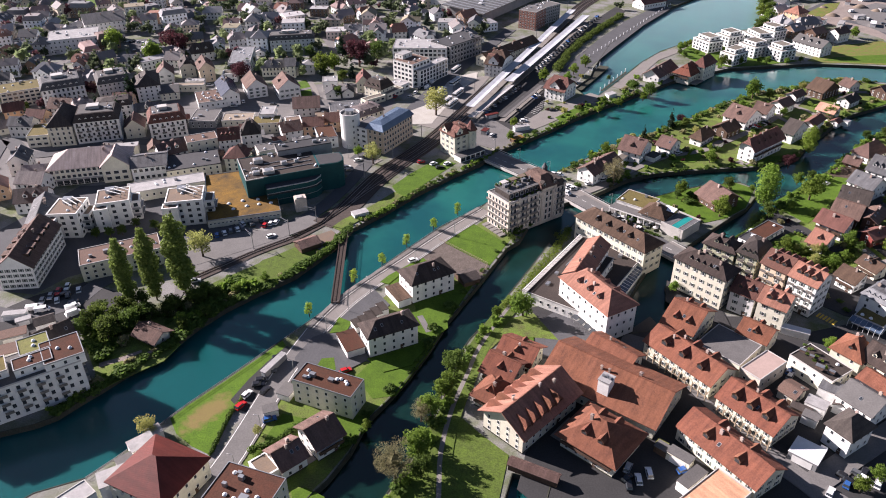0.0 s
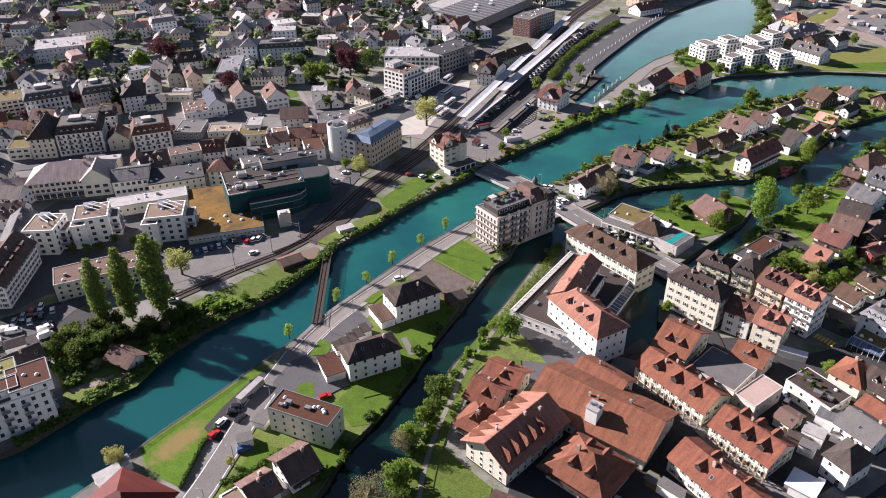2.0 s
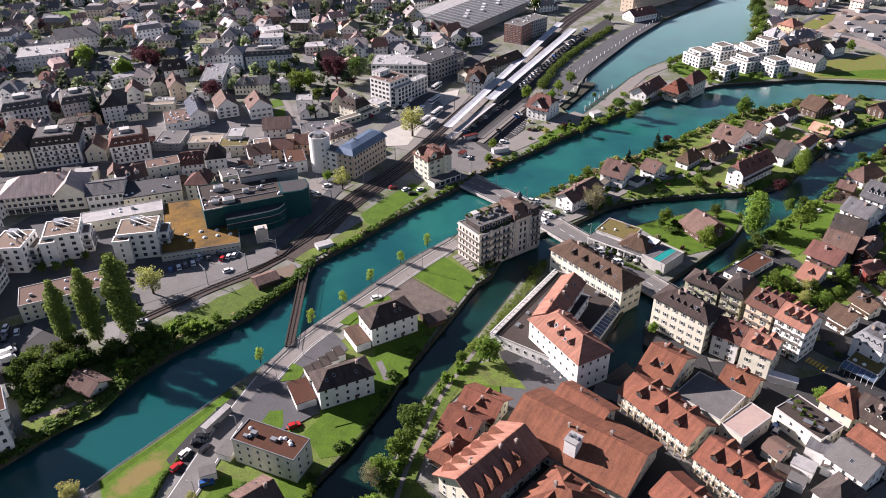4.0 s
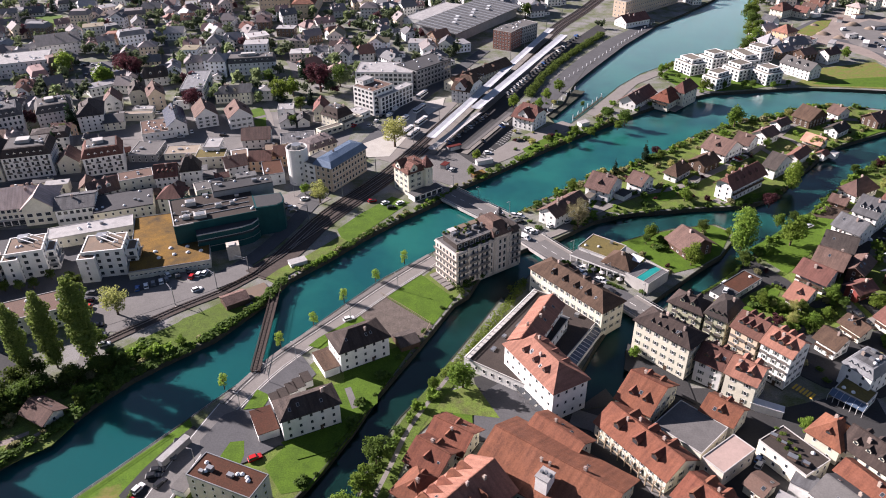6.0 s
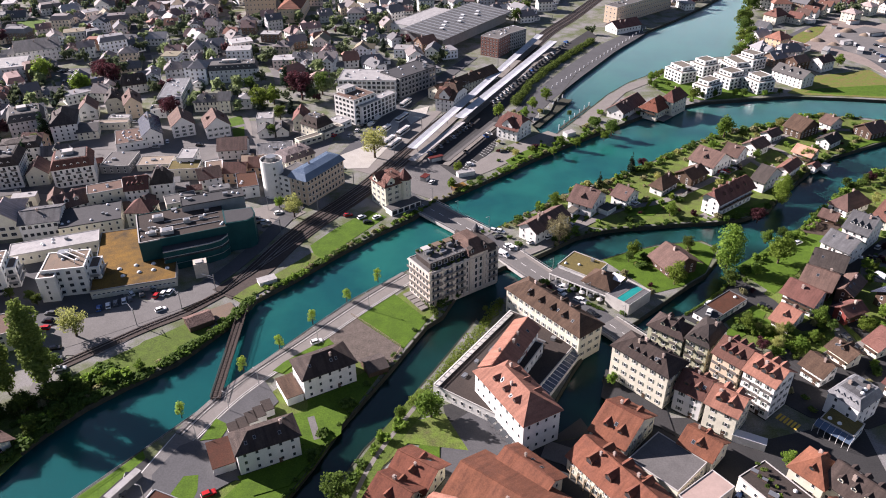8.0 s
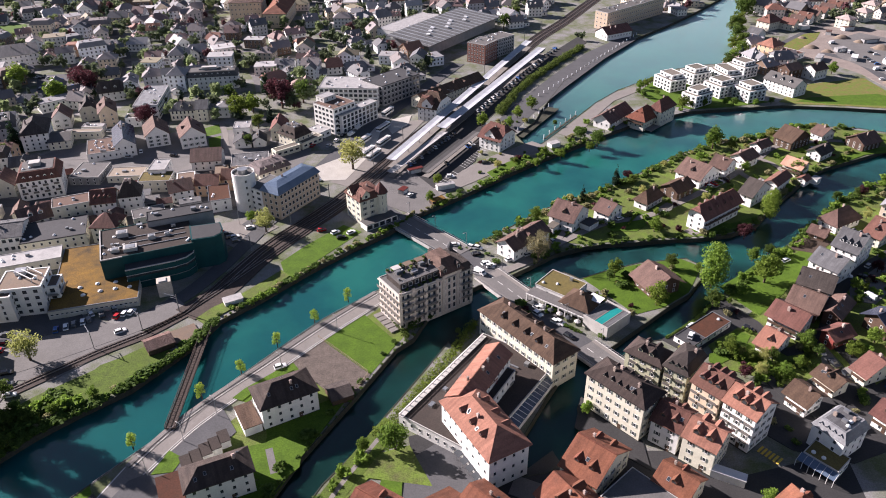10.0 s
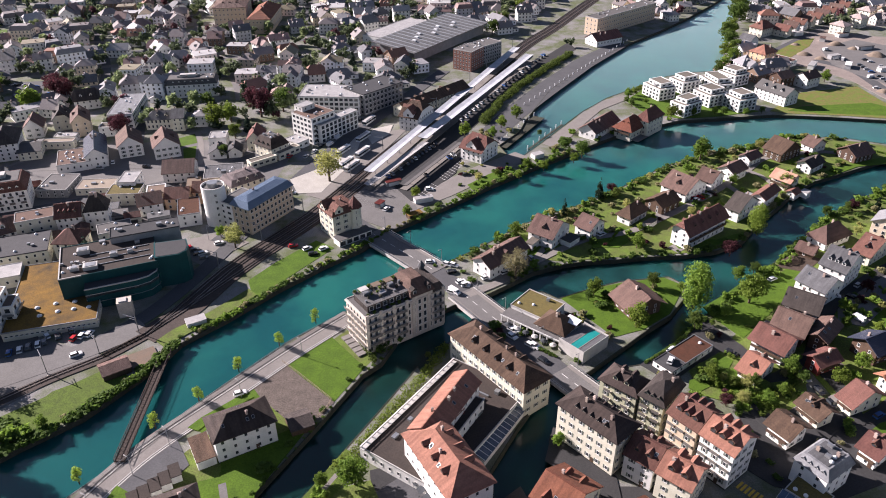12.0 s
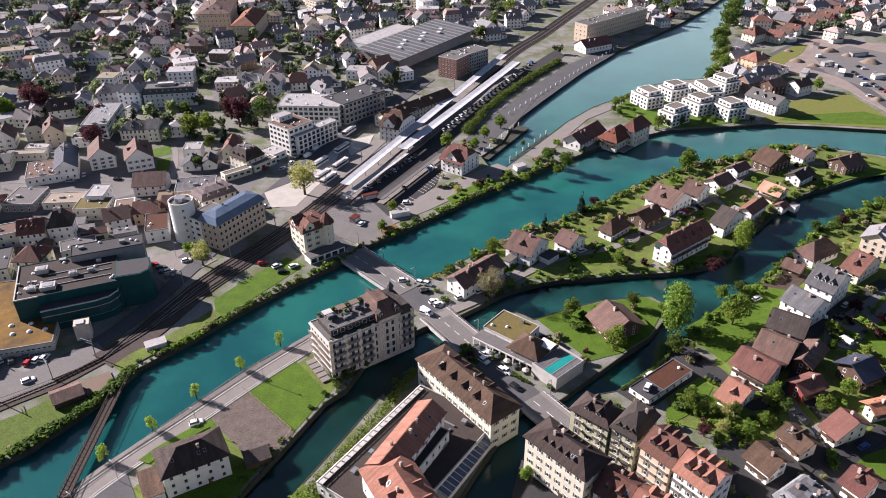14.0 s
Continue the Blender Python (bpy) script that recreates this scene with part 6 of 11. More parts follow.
house(107.1, 196.9, 11.4, 11.0, -44.5, 6, "gable", "cream", "red", 2, 1, label="cream rendered two-storey house with gabled red clay tile roof", name="house", category="house")
house(102.6, 179.3, 7.2, 14.5, -53.9, 6, "flat", "stone", "pinkflat", 1, 0, label="weathered stone-coloured one-storey house with flat pale pink roof", name="house", category="house", extras=0)
house(94.0, 161.2, 20.5, 14.0, -54.2, 6, "gable", "cream", "red", 2, 3, label="cream rendered two-storey house with gabled red clay tile roof", name="house", category="house", shutters=True, dormer_size=(2.2,1.7))
house(80.4, 145.1, 28.2, 13.3, -57.2, 6, "gable", "cream", "red", 2, 2, label="cream rendered two-storey house with gabled red clay tile roof", name="house", category="house", shutters=True, dormer_size=(2.0,1.5))
house(70.2, 127.9, 20.0, 10.5, 37.2, 5, "flat", "cream", "peach", 1, 0, label="cream rendered one-storey house with flat peach roof", name="house", category="house", extras=3)
house(117.1, 151.5, 8.9, 12.0, -58.7, 8, "hip", "white", "dark", 2, 0, label="white rendered two-storey house with hipped dark slate roof", name="house", category="house")
house(121.5, 180.4, 15.5, 10.7, -58.2, 6.0, "flat", "cream", "darkgravel", 2, 0, label="cream rendered two-storey house with a cluttered flat roof", name="house", category="house", extras=3)
house(127.2, 163.2, 12.0, 12.0, -57.2, 7, "gable", "white", "roofgrey", 2, 0, label="white rendered two-storey house with gabled weathered grey roof", name="house", category="house")
house(135.4, 187.0, 11.0, 12.0, -52.6, 6.6, "hip", "cream", "red", 2, 1, label="cream corner house with a pyramid of red clay tiles", name="house", category="house", rise=4.6)
house(143.4, 179.6, 15.0, 11.6, -55.9, 6.8, "gable", "cream", "darkbrown", 2, 3, label="cream house with a long dark brown gabled roof", name="house", category="house", rise=4.4)
house(136.4, 168.6, 15.2, 8.4, -61.2, 6.5, "gable", "cream", "red", 2, 0, label="narrow cream house with a long red clay tile roof", name="house", category="house")
house(108.9, 170.5, 6.6, 8.0, -52.4, 4.0, "gable", "cream", "roofbrown", 1, 0, label="small cream house with a shallow brown roof", name="house", category="house", rise=1.2, chimneys=0)
house(158.2, 214.2, 11.0, 13.0, -56.7, 8.6, "trunc", "white", "paleslate", 3, 4, label="white three-storey house with pale grey slate mansard", name="house", category="house", rise=2.6, dormer_size=(1.1, 1.0), deck="grey")
house(138.0, 269.8, 15.5, 7.9, 38.2, 2.4, "flat", "white", "sedum", 1, 0, label="white rendered one-storey garage with flat rusty sedum roof", name="garage", category="garage", extras=1)
house(129.1, 262.8, 7.0, 7.9, 38.2, 2.4, "flat", "white", "darkgrey", 1, 0, label="white garage with a dark asphalt parking deck", name="garage", category="garage", extras=0)
house(157.1, 259.5, 8.4, 13.5, -51.0, 4.3, "gable", "white", "salmon", 2, 1, label="white rendered two-storey house with gabled salmon tile roof", name="house", category="house", over=1.5)
house(167.4, 271.4, 13.5, 13.0, -48.9, 6, "gable", "white", "brownred", 2, 0, label="white rendered two-storey house with gabled red-brown tile roof", name="house", category="house", over=1.5)
house(177.5, 281.0, 12.5, 14.3, -40.0, 6, "gable", "wood", "brown", 2, 0, label="dark timber two-storey house with gabled brown tile roof", name="house", category="house", over=1.5)
house(186.7, 293.7, 13.3, 13.7, -35.7, 6, "gable", "white", "dark", 2, 0, label="white rendered two-storey house with gabled dark slate roof", name="house", category="house", over=1.5)
house(196.9, 305.2, 12.9, 13.3, -53.9, 7, "gable", "white", "grey", 2, 0, label="white rendered two-storey house with gabled grey slate roof", name="house", category="house")
house(209.9, 316.2, 11.2, 17.1, -48.1, 9, "gable", "white", "grey", 3, 3, label="white rendered three-storey house with gabled grey slate roof", name="house", category="house")
house(219.1, 345.4, 10.4, 17.8, -59.6, 4.3, "hip", "white", "brown", 1, 0, label="white rendered one-storey house with hipped brown tile roof", name="house", category="house", over=0.9)
house(231.4, 333.0, 8.6, 18.4, -53.6, 5.2, "gable", "cream", "brownred", 2, 1, label="cream rendered two-storey house with gabled red-brown tile roof", name="house", category="house", over=0.9)
house(206.1, 335.5, 8.3, 8.2, -44.8, 3, "gable", "wood", "brown", 1, 0, label="dark timber one-storey house with gabled brown tile roof", name="house", category="house", over=0.9)
house(186.5, 276.5, 15.0, 7.6, 45.8, 6, "gable", "wood", "brown", 2, 0, label="dark timber two-storey house with gabled brown tile roof", name="house", category="house", over=1.5)
house(180.1, 262.6, 10.8, 7.8, 23.7, 5.2, "gable", "darkred", "brownred", 2, 0, label="dark red timber two-storey house with gabled red-brown tile roof", name="house", category="house", over=1.5)
house(199.9, 269.2, 10.4, 11.7, 25.3, 6, "gable", "wood", "solar", 2, 0, label="dark timber two-storey house with gabled solar-panelled roof", name="house", category="house", over=1.5)
house(184.0, 244.1, 7.2, 14.8, -66.5, 5.2, "gable", "cream", "brownred", 2, 0, label="cream rendered two-storey house with gabled red-brown tile roof", name="house", category="house", over=1.5)
house(167.8, 238.9, 10.0, 8.7, -64.1, 5.2, "gable", "cream", "umber", 2, 1, label="cream rendered two-storey house with gabled red-brown tile roof", name="house", category="house", over=1.5)
house(155.5, 230.6, 9.5, 10.3, -58.2, 6, "gable", "white", "umber", 2, 0, label="white rendered two-storey house with gabled brown tile roof", name="house", category="house", shutters=True, over=1.5)
house(178.1, 222.5, 7.5, 11.0, -57.0, 6, "gable", "white", "brownred", 2, 1, label="white rendered two-storey house with gabled red-brown tile roof", name="house", category="house", over=1.5)
house(199.7, 252.9, 12.0, 6.3, 14.3, 5.2, "gable", "cream", "peachred", 2, 1, label="cream rendered two-storey house with gabled salmon tile roof", name="house", category="house", over=1.5)
house(76.3, 327.3, 24.4, 10.7, 44.6, 6, "gable", "white", "brown", 2, 1, label="white rendered two-storey house with gabled brown tile roof", name="house", category="house", over=0.9)
house(98.7, 348.5, 13.2, 16.6, -36.6, 6, "gable", "white", "brown", 2, 1, label="white rendered two-storey house with gabled brown tile roof", name="house", category="house", over=0.9)
house(117.4, 353.7, 9.3, 12.3, -44.8, 5.2, "gable", "white", "brown", 2, 0, label="white rendered two-storey house with gabled brown tile roof", name="house", category="house", over=0.9)
house(138.9, 366.2, 8.1, 14.9, -46.4, 4.3, "hip", "white", "umber", 2, 0, label="white rendered two-storey house with hipped brown tile roof", name="house", category="house", over=0.9)
house(155.3, 377.0, 14.2, 11.1, 38.0, 4.3, "gable", "wood", "umber", 2, 0, label="dark timber two-storey house with gabled dark brown tile roof", name="house", category="house", over=0.9)
house(169.4, 391.9, 15.2, 18.3, -50.4, 5.2, "gable", "white", "brown", 2, 1, label="white rendered two-storey house with gabled brown tile roof", name="house", category="house", over=0.9)
house(184.7, 400.4, 9.8, 13.5, -45.2, 5.2, "gable", "white", "brown", 2, 0, label="white rendered two-storey house with gabled brown tile roof", name="house", category="house", over=0.9)
house(198.8, 409.8, 13.3, 10.2, 38.9, 5.2, "gable", "white", "brown", 2, 0, label="white rendered two-storey house with gabled brown tile roof", name="house", category="house", over=0.9)
house(164.2, 350.0, 28.6, 10.4, 38.2, 7.9, "halfhip", "white", "brownred", 3, 4, label="long white three-storey house with half-hipped red-brown tile roof", name="house", category="house", over=1.2, rise=4.6)
house(189.9, 370.0, 8.1, 18.1, -49.6, 6, "gable", "white", "dark", 2, 0, label="white rendered two-storey house with gabled dark slate roof", name="house", category="house", over=0.9)
house(205.0, 381.2, 16.5, 7.4, 44.3, 6, "gable", "white", "brownred", 2, 0, label="white rendered two-storey house with gabled red-brown tile roof", name="house", category="house", over=0.9)
house(221.0, 398.4, 11.4, 10.6, -50.1, 5.8, "gable", "cream", "palesalmon", 2, 0, label="cream rendered two-storey house with gabled pale salmon tile roof", name="house", category="house", over=1.2)
house(221.6, 388.4, 6.4, 5.2, 39.9, 2.8, "gable", "white", "brownred", 1, 0, label="small white annexe with a red-brown gabled roof", name="annexe", category="annexe", over=0.8, chimneys=0)
house(242.2, 418.5, 14.1, 8.8, 37.9, 4.3, "gable", "white", "dark", 2, 0, label="white rendered two-storey house with gabled dark slate roof", name="house", category="house", over=0.9)
house(233.9, 435.0, 12.4, 17.6, -58.0, 5.2, "gable", "wood", "umber", 2, 0, label="dark timber two-storey house with gabled brown tile roof", name="house", category="house", over=0.9)
house(213.9, 426.7, 11.4, 7.9, 35.8, 4.3, "gable", "white", "brown", 2, 0, label="white rendered two-storey house with gabled brown tile roof", name="house", category="house", over=0.9)
house(254.5, 443.3, 8.7, 11.8, -60.0, 4.3, "gable", "white", "brown", 1, 0, label="white rendered one-storey house with gabled brown tile roof", name="house", category="house", over=0.9)
house(272.0, 432.8, 15.1, 12.9, 26.0, 4.3, "gable", "wood", "brown", 2, 0, label="dark timber two-storey house with gabled brown tile roof", name="house", category="house", over=0.9)
house(125.8, 296.8, 14.3, 16.1, -66.2, 5.2, "gable", "wood", "brown", 2, 0, label="dark timber two-storey house with gabled brown tile roof", name="house", category="house", over=2.1)
house(142.0, 469.5, 28.0, 12.5, 50.0, 5.0, "gable", "white", "brown", 1, 0, label="white rendered one-storey boathouse with gabled brown tile roof", name="boathouse", category="boathouse", over=1.2, rise=4.0)
house(159.3, 466.1, 12.6, 18.7, -43.4, 6, "hip", "cream", "red", 2, 2, label="cream rendered two-storey house with hipped red clay tile roof", name="house", category="house", over=1.5)
house(171.1, 471.4, 9.1, 18.1, -44.3, 9, "hip", "cream", "brownred", 3, 0, label="cream rendered three-storey house with hipped red-brown tile roof", name="house", category="house")
house(191.2, 528.8, 16.3, 13.1, -64.2, 7.4, "flat", "white", "greyterrace", 3, 0, label="white rendered three-storey house with flat terraced roof", name="house", category="house", extras=3, size=(1.9,1.6), pitch=2.9)
house(210.7, 540.6, 12.9, 14.4, -63.0, 7.4, "flat", "white", "greyterrace", 3, 0, label="white rendered three-storey house with flat terraced roof", name="house", category="house", extras=3, size=(1.9,1.6), pitch=2.9)
house(200.1, 499.0, 11.3, 15.9, -54.6, 7.4, "flat", "white", "greyterrace", 3, 0, label="white rendered three-storey house with flat terraced roof", name="house", category="house", extras=2, size=(1.9,1.6), pitch=2.9)
house(230.8, 538.4, 21.1, 12.5, -76.0, 7.4, "flat", "white", "greyterrace", 3, 0, label="white rendered three-storey house with flat terraced roof", name="house", category="house", extras=4, size=(1.9,1.6), pitch=2.9)
house(220.0, 516.4, 14.6, 14.7, -61.6, 7.4, "flat", "white", "greyterrace", 3, 0, label="white rendered three-storey house with flat terraced roof", name="house", category="house", extras=3, size=(1.9,1.6), pitch=2.9)
house(235.7, 507.5, 14.2, 13.8, -65.3, 7.4, "flat", "white", "greyterrace", 3, 0, label="white rendered three-storey house with flat terraced roof", name="house", category="house", extras=3, size=(1.9,1.6), pitch=2.9)
house(247.4, 554.5, 14.8, 14.2, -58.5, 7.4, "flat", "white", "greyterrace", 3, 0, label="white rendered three-storey house with flat terraced roof", name="house", category="house", extras=3, size=(1.9,1.6), pitch=2.9)
house(263.5, 521.0, 24.0, 13.5, -58.3, 7, "gable", "white", "roofgrey", 3, 3, label="white rendered three-storey house with gabled grey roof", name="house", category="house")
house(277.9, 548.6, 13.0, 11.0, 24.7, 7, "gable", "wood", "brown", 2, 0, label="dark timber two-storey house with gabled brown tile roof", name="house", category="house")
house(294.7, 548.4, 14.0, 11.0, 29.9, 7, "gable", "white", "brown", 2, 0, label="white rendered two-storey house with gabled brown tile roof", name="house", category="house")
house(283.0, 598.0, 13.5, 15.0, -54.1, 9, "hip", "peach", "salmon", 3, 0, label="peach rendered three-storey house with hipped salmon tile roof", name="house", category="house")
house(71.7, 435.8, 14.7, 17.0, -36.6, 6.9, "halfhip", "white", "brownred", 3, 1, label="white rendered three-storey house with half-hipped red-brown tile roof", name="house", category="house", over=0.9, rise=6.0)
house(36.5, 481.0, 13.0, 22.0, -25.0, 8.5, "halfhip", "white", "umber", 3, 2, label="white three-storey station with steep dark brown half-hipped roof", name="station_building", category="station", rise=6.5, pitch=2.4)
house(45.2, 513.8, 58.2, 12.3, 47.6, 6, "gable", "cream", "umber", 2, 2, label="cream rendered two-storey station with gabled brown tile roof", name="station_building", category="station")
house(70.0, 590.0, 15.0, 17.0, -33.6, 14, "flat", "brick", "roofgrey", 5, 0, label="red brick five-storey house with flat weathered grey roof", name="apartment_building", category="apartments", extras=5, pitch=2.3)
house(82.0, 606.5, 22.0, 13.5, 43.9, 13, "flat", "grey", "roofgrey", 5, 0, label="grey five-storey house with bands of windows and flat roof", name="apartment_building", category="apartments", extras=6, pitch=2.2, size=(1.5, 1.7))
house(-16.3, 506.5, 37.1, 21.5, -3.7, 12, "flat", "white", "lightgrey", 4, 0, label="white rendered four-storey office with flat light metal roof", name="office_building", category="office", extras=12, strip=True, size=(1.6, 1.9))
house(8.6, 514.3, 32.6, 18.7, 46.8, 13, "flat", "grey", "darkgrey", 4, 0, label="dark glazed four-storey office with flat dark roof", name="office_building", category="office", extras=10, strip=True, size=(1.6, 2.1))
house(-21.1, 463.8, 16.8, 17.2, -39.9, 15, "flat", "white", "roofbrown", 5, 0, label="white five-storey block with window bands and brown flat roof", name="office_building", category="office", extras=4, strip=True, size=(1.6, 1.7))
house(-26.5, 468.2, 7.0, 9.0, -39.9, 2.6, "flat", "white", "lightgrey", 1, 0, label="white lift house on the flat roof of the block", name="roof_house", category="roof house", base=15.2)
house(-29.5, 451.0, 11.0, 9.0, -38.0, 3.8, "flat", "white", "lightgrey", 1, 0, label="low white shop wing with a flat metal roof", name="shop", category="shop", extras=2, strip=True)
house(-43.5, 426.5, 15.0, 5.0, 40.0, 3.6, "flat", "cream", "greyterrace", 1, 0, label="low cream shopfront with a roof terrace along the street", name="shop", category="shop", strip=True)
house(-32.5, 438.0, 15.0, 5.0, 52.0, 3.6, "flat", "cream", "greyterrace", 1, 0, label="low cream shopfront with a roof terrace along the street", name="shop", category="shop", strip=True)
house(-183.5, 468.5, 14.0, 11.0, 108.0, 6.5, "gable", "white", "brown", 2, 0, label="white gabled house with dark shutters and brown roof", name="house", category="house", rise=5.0, shutters=True)
house(-172.8, 480.5, 15.0, 10.5, 112.0, 7.0, "halfhip", "cream", "dark", 2, 1, label="cream house with a broad half-hipped dark roof", name="house", category="house", rise=5.2)
house(-171.8, 513.0, 16.0, 11.5, 22.0, 6.5, "halfhip", "white", "dark", 2, 2, label="white house with large dark half-hipped roof and dormers", name="house", category="house", rise=5.4)
house(-110.0, 479.5, 25.0, 9.5, 5.0, 6.6, "hip", "cream", "grey", 2, 3, label="long cream manor with grey slate roof and dormers", name="manor", category="manor", rise=3.6, pitch=2.2, size=(1.1, 1.8))
house(-102.5, 478.2, 8.0, 12.5, 5.0, 8.2, "gable", "cream", "grey", 3, 0, label="gabled cream centre of the manor", name="manor", category="manor", rise=3.6, pitch=2.0)
house(-91.4, 482.8, 8.6, 9.6, 5.0, 7.0, "hip", "white", "lightgrey", 2, 0, label="small white house with a pale hipped metal roof", name="house", category="house", rise=1.8)
house(-140.8, 468.5, 9.0, 8.0, 7.0, 5.5, "flat", "white", "greyterrace", 2, 0, label="small white house with a roof garden", name="house", category="house")
house(-163.0, 449.5, 20.0, 5.0, 5.0, 4.0, "flat", "cream", "tan", 1, 0, label="long low tan workshop wall with a flat roof", name="workshop", category="workshop")
house(-161.5, 459.0, 12.0, 6.0, 5.0, 3.4, "flat", "white", "lightgrey", 1, 0, label="low white workshop with a flat metal roof", name="workshop", category="workshop", extras=3)
house(-172.0, 440.0, 12.0, 17.0, 18.0, 5.0, "gable", "cream", "roofgrey", 2, 0, label="cream workshop hall with a weathered grey roof", name="workshop", category="workshop", rise=2.0)
house(-69.5, 437.6, 10.0, 10.0, 100.0, 3.6, "gable", "white", "darkgrey", 1, 0, label="low hall with twin dark grey gables", name="hall", category="hall", rise=2.8)
house(-60.6, 439.2, 10.0, 8.0, 100.0, 3.6, "gable", "white", "darkgrey", 1, 0, label="low hall with twin dark grey gables", name="hall", category="hall", rise=2.8)
house(-9.1, 466.0, 6.2, 30.1, -37.0, 11, "flat", "white", "lightgrey", 4, 0, label="white rendered four-storey office with flat light metal roof", name="office_building", category="office", extras=3, strip=True, size=(1.6, 2.1))
house(-41.0, 440.5, 15.0, 13.0, -38.0, 6.4, "trunc", "cream", "darkbrown", 2, 3, label="cream restaurant with a steep dark mansard roof", name="restaurant", category="restaurant", rise=4.4, deck="roofgrey")
house(-190.9, 379.5, 23.9, 20.2, 15.8, 12.5, "trunc", "white", "dark", 4, 6, label="white four-storey town hotel with dark mansard and iron balconies", name="hotel", category="hotel", rise=3.6, balcs=5, pitch=2.3, size=(1.2, 1.7), dormer_size=(1.2, 1.2), deck="roofgrey")
house(-208.6, 377.2, 13.4, 26.0, 11.6, 11.5, "hip", "cream", "dark", 4, 1, label="cream four-storey corner house with steep dark slate roof", name="apartment_building", category="apartments", rise=6.5, pitch=2.4, size=(1.2, 1.7))
house(-220.3, 372.0, 11.0, 17.0, 11.6, 6.5, "flat", "cream", "mossgrey", 2, 0, label="low cream shop wing with a flat mossy roof", name="shop", category="shop", extras=2, strip=True)
house(-172.3, 381.1, 13.4, 11.0, 105.3, 6.5, "gable", "cream", "brown", 2, 0, label="small cream gabled house between town hotels", name="house", category="house", rise=4.6)
house(-154.4, 382.0, 20.3, 18.2, 21.4, 10.5, "trunc", "white", "brownred", 3, 5, label="white three-storey town hotel with red-brown mansard and dormers", name="hotel", category="hotel", rise=3.8, balcs=4, pitch=2.4, size=(1.2, 1.7), dormer_size=(1.3, 1.3), deck="roofgrey")
house(-233.0, 430.0, 25.0, 20.0, 28.0, 12.5, "trunc", "white", "grey", 4, 6, label="long white four-storey school house with grey mansard", name="school", category="school", rise=3.6, pitch=2.3, size=(1.3, 1.9), deck="grey")
house(-260.0, 430.8, 22.0, 18.0, 29.0, 10, "flat", "cream", "mossgrey", 4, 0, label="cream four-storey office with bands of windows and flat roof", name="office_building", category="office", extras=6, strip=True)
house(-207.6, 443.0, 20.0, 19.0, 28.0, 11.0, "trunc", "white", "roofgrey", 4, 4, label="white four-storey house with weathered grey mansard", name="apartment_building", category="apartments", rise=3.4, pitch=2.3)
house(-185.1, 441.1, 14.7, 22.6, 20.5, 10, "hip", "white", "dark", 4, 0, label="white rendered four-storey house with hipped dark slate roof", name="apartment_building", category="apartments")
house(-127.5, 354.2, 15.6, 10.0, 24.0, 9.5, "flat", "cream", "roofbrown", 3, 0, label="plain cream three-storey block with a flat brown roof", name="apartment_building", category="apartments", extras=3, pitch=3.6)
house(-113.8, 358.3, 11.5, 11.7, 14.0, 9.0, "gable", "white", "brownred", 3, 4, label="white terraced house with red-brown roof and dormers", name="house", category="house", rise=4.2, dormer_size=(1.2, 1.2), pitch=2.0)
house(-102.9, 361.5, 10.8, 10.5, 14.0, 10.0, "trunc", "white", "dark", 3, 0, label="white corner pavilion with tall steep dark slate roof", name="apartment_building", category="apartments", rise=6.0, pitch=2.2, deck="roofgrey")
house(-85.0, 375.8, 11.8, 12.2, 22.9, 6, "gable", "white", "brownred", 2, 0, label="white rendered two-storey house with gabled red-brown tile roof", name="house", category="house")
house(-64.3, 368.4, 9.8, 16.7, 17.8, 6, "flat", "white", "sedum", 2, 0, label="white rendered two-storey house with flat rusty sedum roof", name="house", category="house", extras=2)
house(-274.2, 542.0, 34.3, 26.6, 20.6, 10, "flat", "white", "lightgrey", 3, 0, label="white rendered three-storey house with flat light metal roof", name="house", category="house", extras=12)
house(-270.6, 588.0, 30.8, 24.9, 28.6, 9, "gable", "white", "grey", 3, 0, label="white rendered three-storey house with gabled grey slate roof", name="house", category="house")
house(-111.5, 535.7, 33.0, 14.0, 9.6, 9, "trunc", "white", "roofgrey", 3, 7, label="long white three-storey house with weathered grey mansard", name="apartment_building", category="apartments", rise=2.8, dormer_size=(1.3, 1.1))
house(-134.3, 435.0, 28.0, 11.5, 113.0, 7, "gable", "white", "solar", 2, 0, label="white gabled house with a solar-panelled roof", name="house", category="house", rise=4.0)
house(-119.6, 444.3, 19.0, 13.5, 113.4, 7, "gable", "white", "brown", 3, 0, label="white gabled house with dark shutters and brown roof", shutters=True, name="house", category="house", rise=5.0)
house(-99.0, 442.0, 17.5, 14.5, 113.0, 7, "gable", "white", "brown", 2, 1, shutters=True, label="white gabled house with broad brown tile roof", name="house", category="house", rise=5.4)
house(-138.5, 493.6, 14.3, 36.0, 7.0, 9, "flat", "white", "paleslate", 3, 0, label="long white workshop building with pale slate-grey roof", name="workshop", category="workshop", extras=6, strip=True)
house(-158.0, 472.6, 18.0, 10.8, 113.6, 9, "gable", "ochre", "brown", 3, 1, label="ochre rendered town house with steep brown tile roof", name="house", category="house", rise=4.6)
house(-131.8, 726.4, 28.0, 48.2, 7.3, 16, "hip", "ochre", "brown", 4, 3, label="ochre rendered four-storey school with hipped brown tile roof", name="school", category="school")
house(-99.8, 705.5, 50.7, 20.0, -89.3, 12, "hip", "ochre", "red", 2, 0, label="ochre rendered two-storey house with hipped red clay tile roof", name="house", category="house")
house(201.3, 699.6, 12.5, 80.6, -48.0, 14, "flat", "beige", "roofgrey", 4, 0, label="beige clad four-storey house with flat weathered grey roof", name="apartment_building", category="apartments", extras=12)
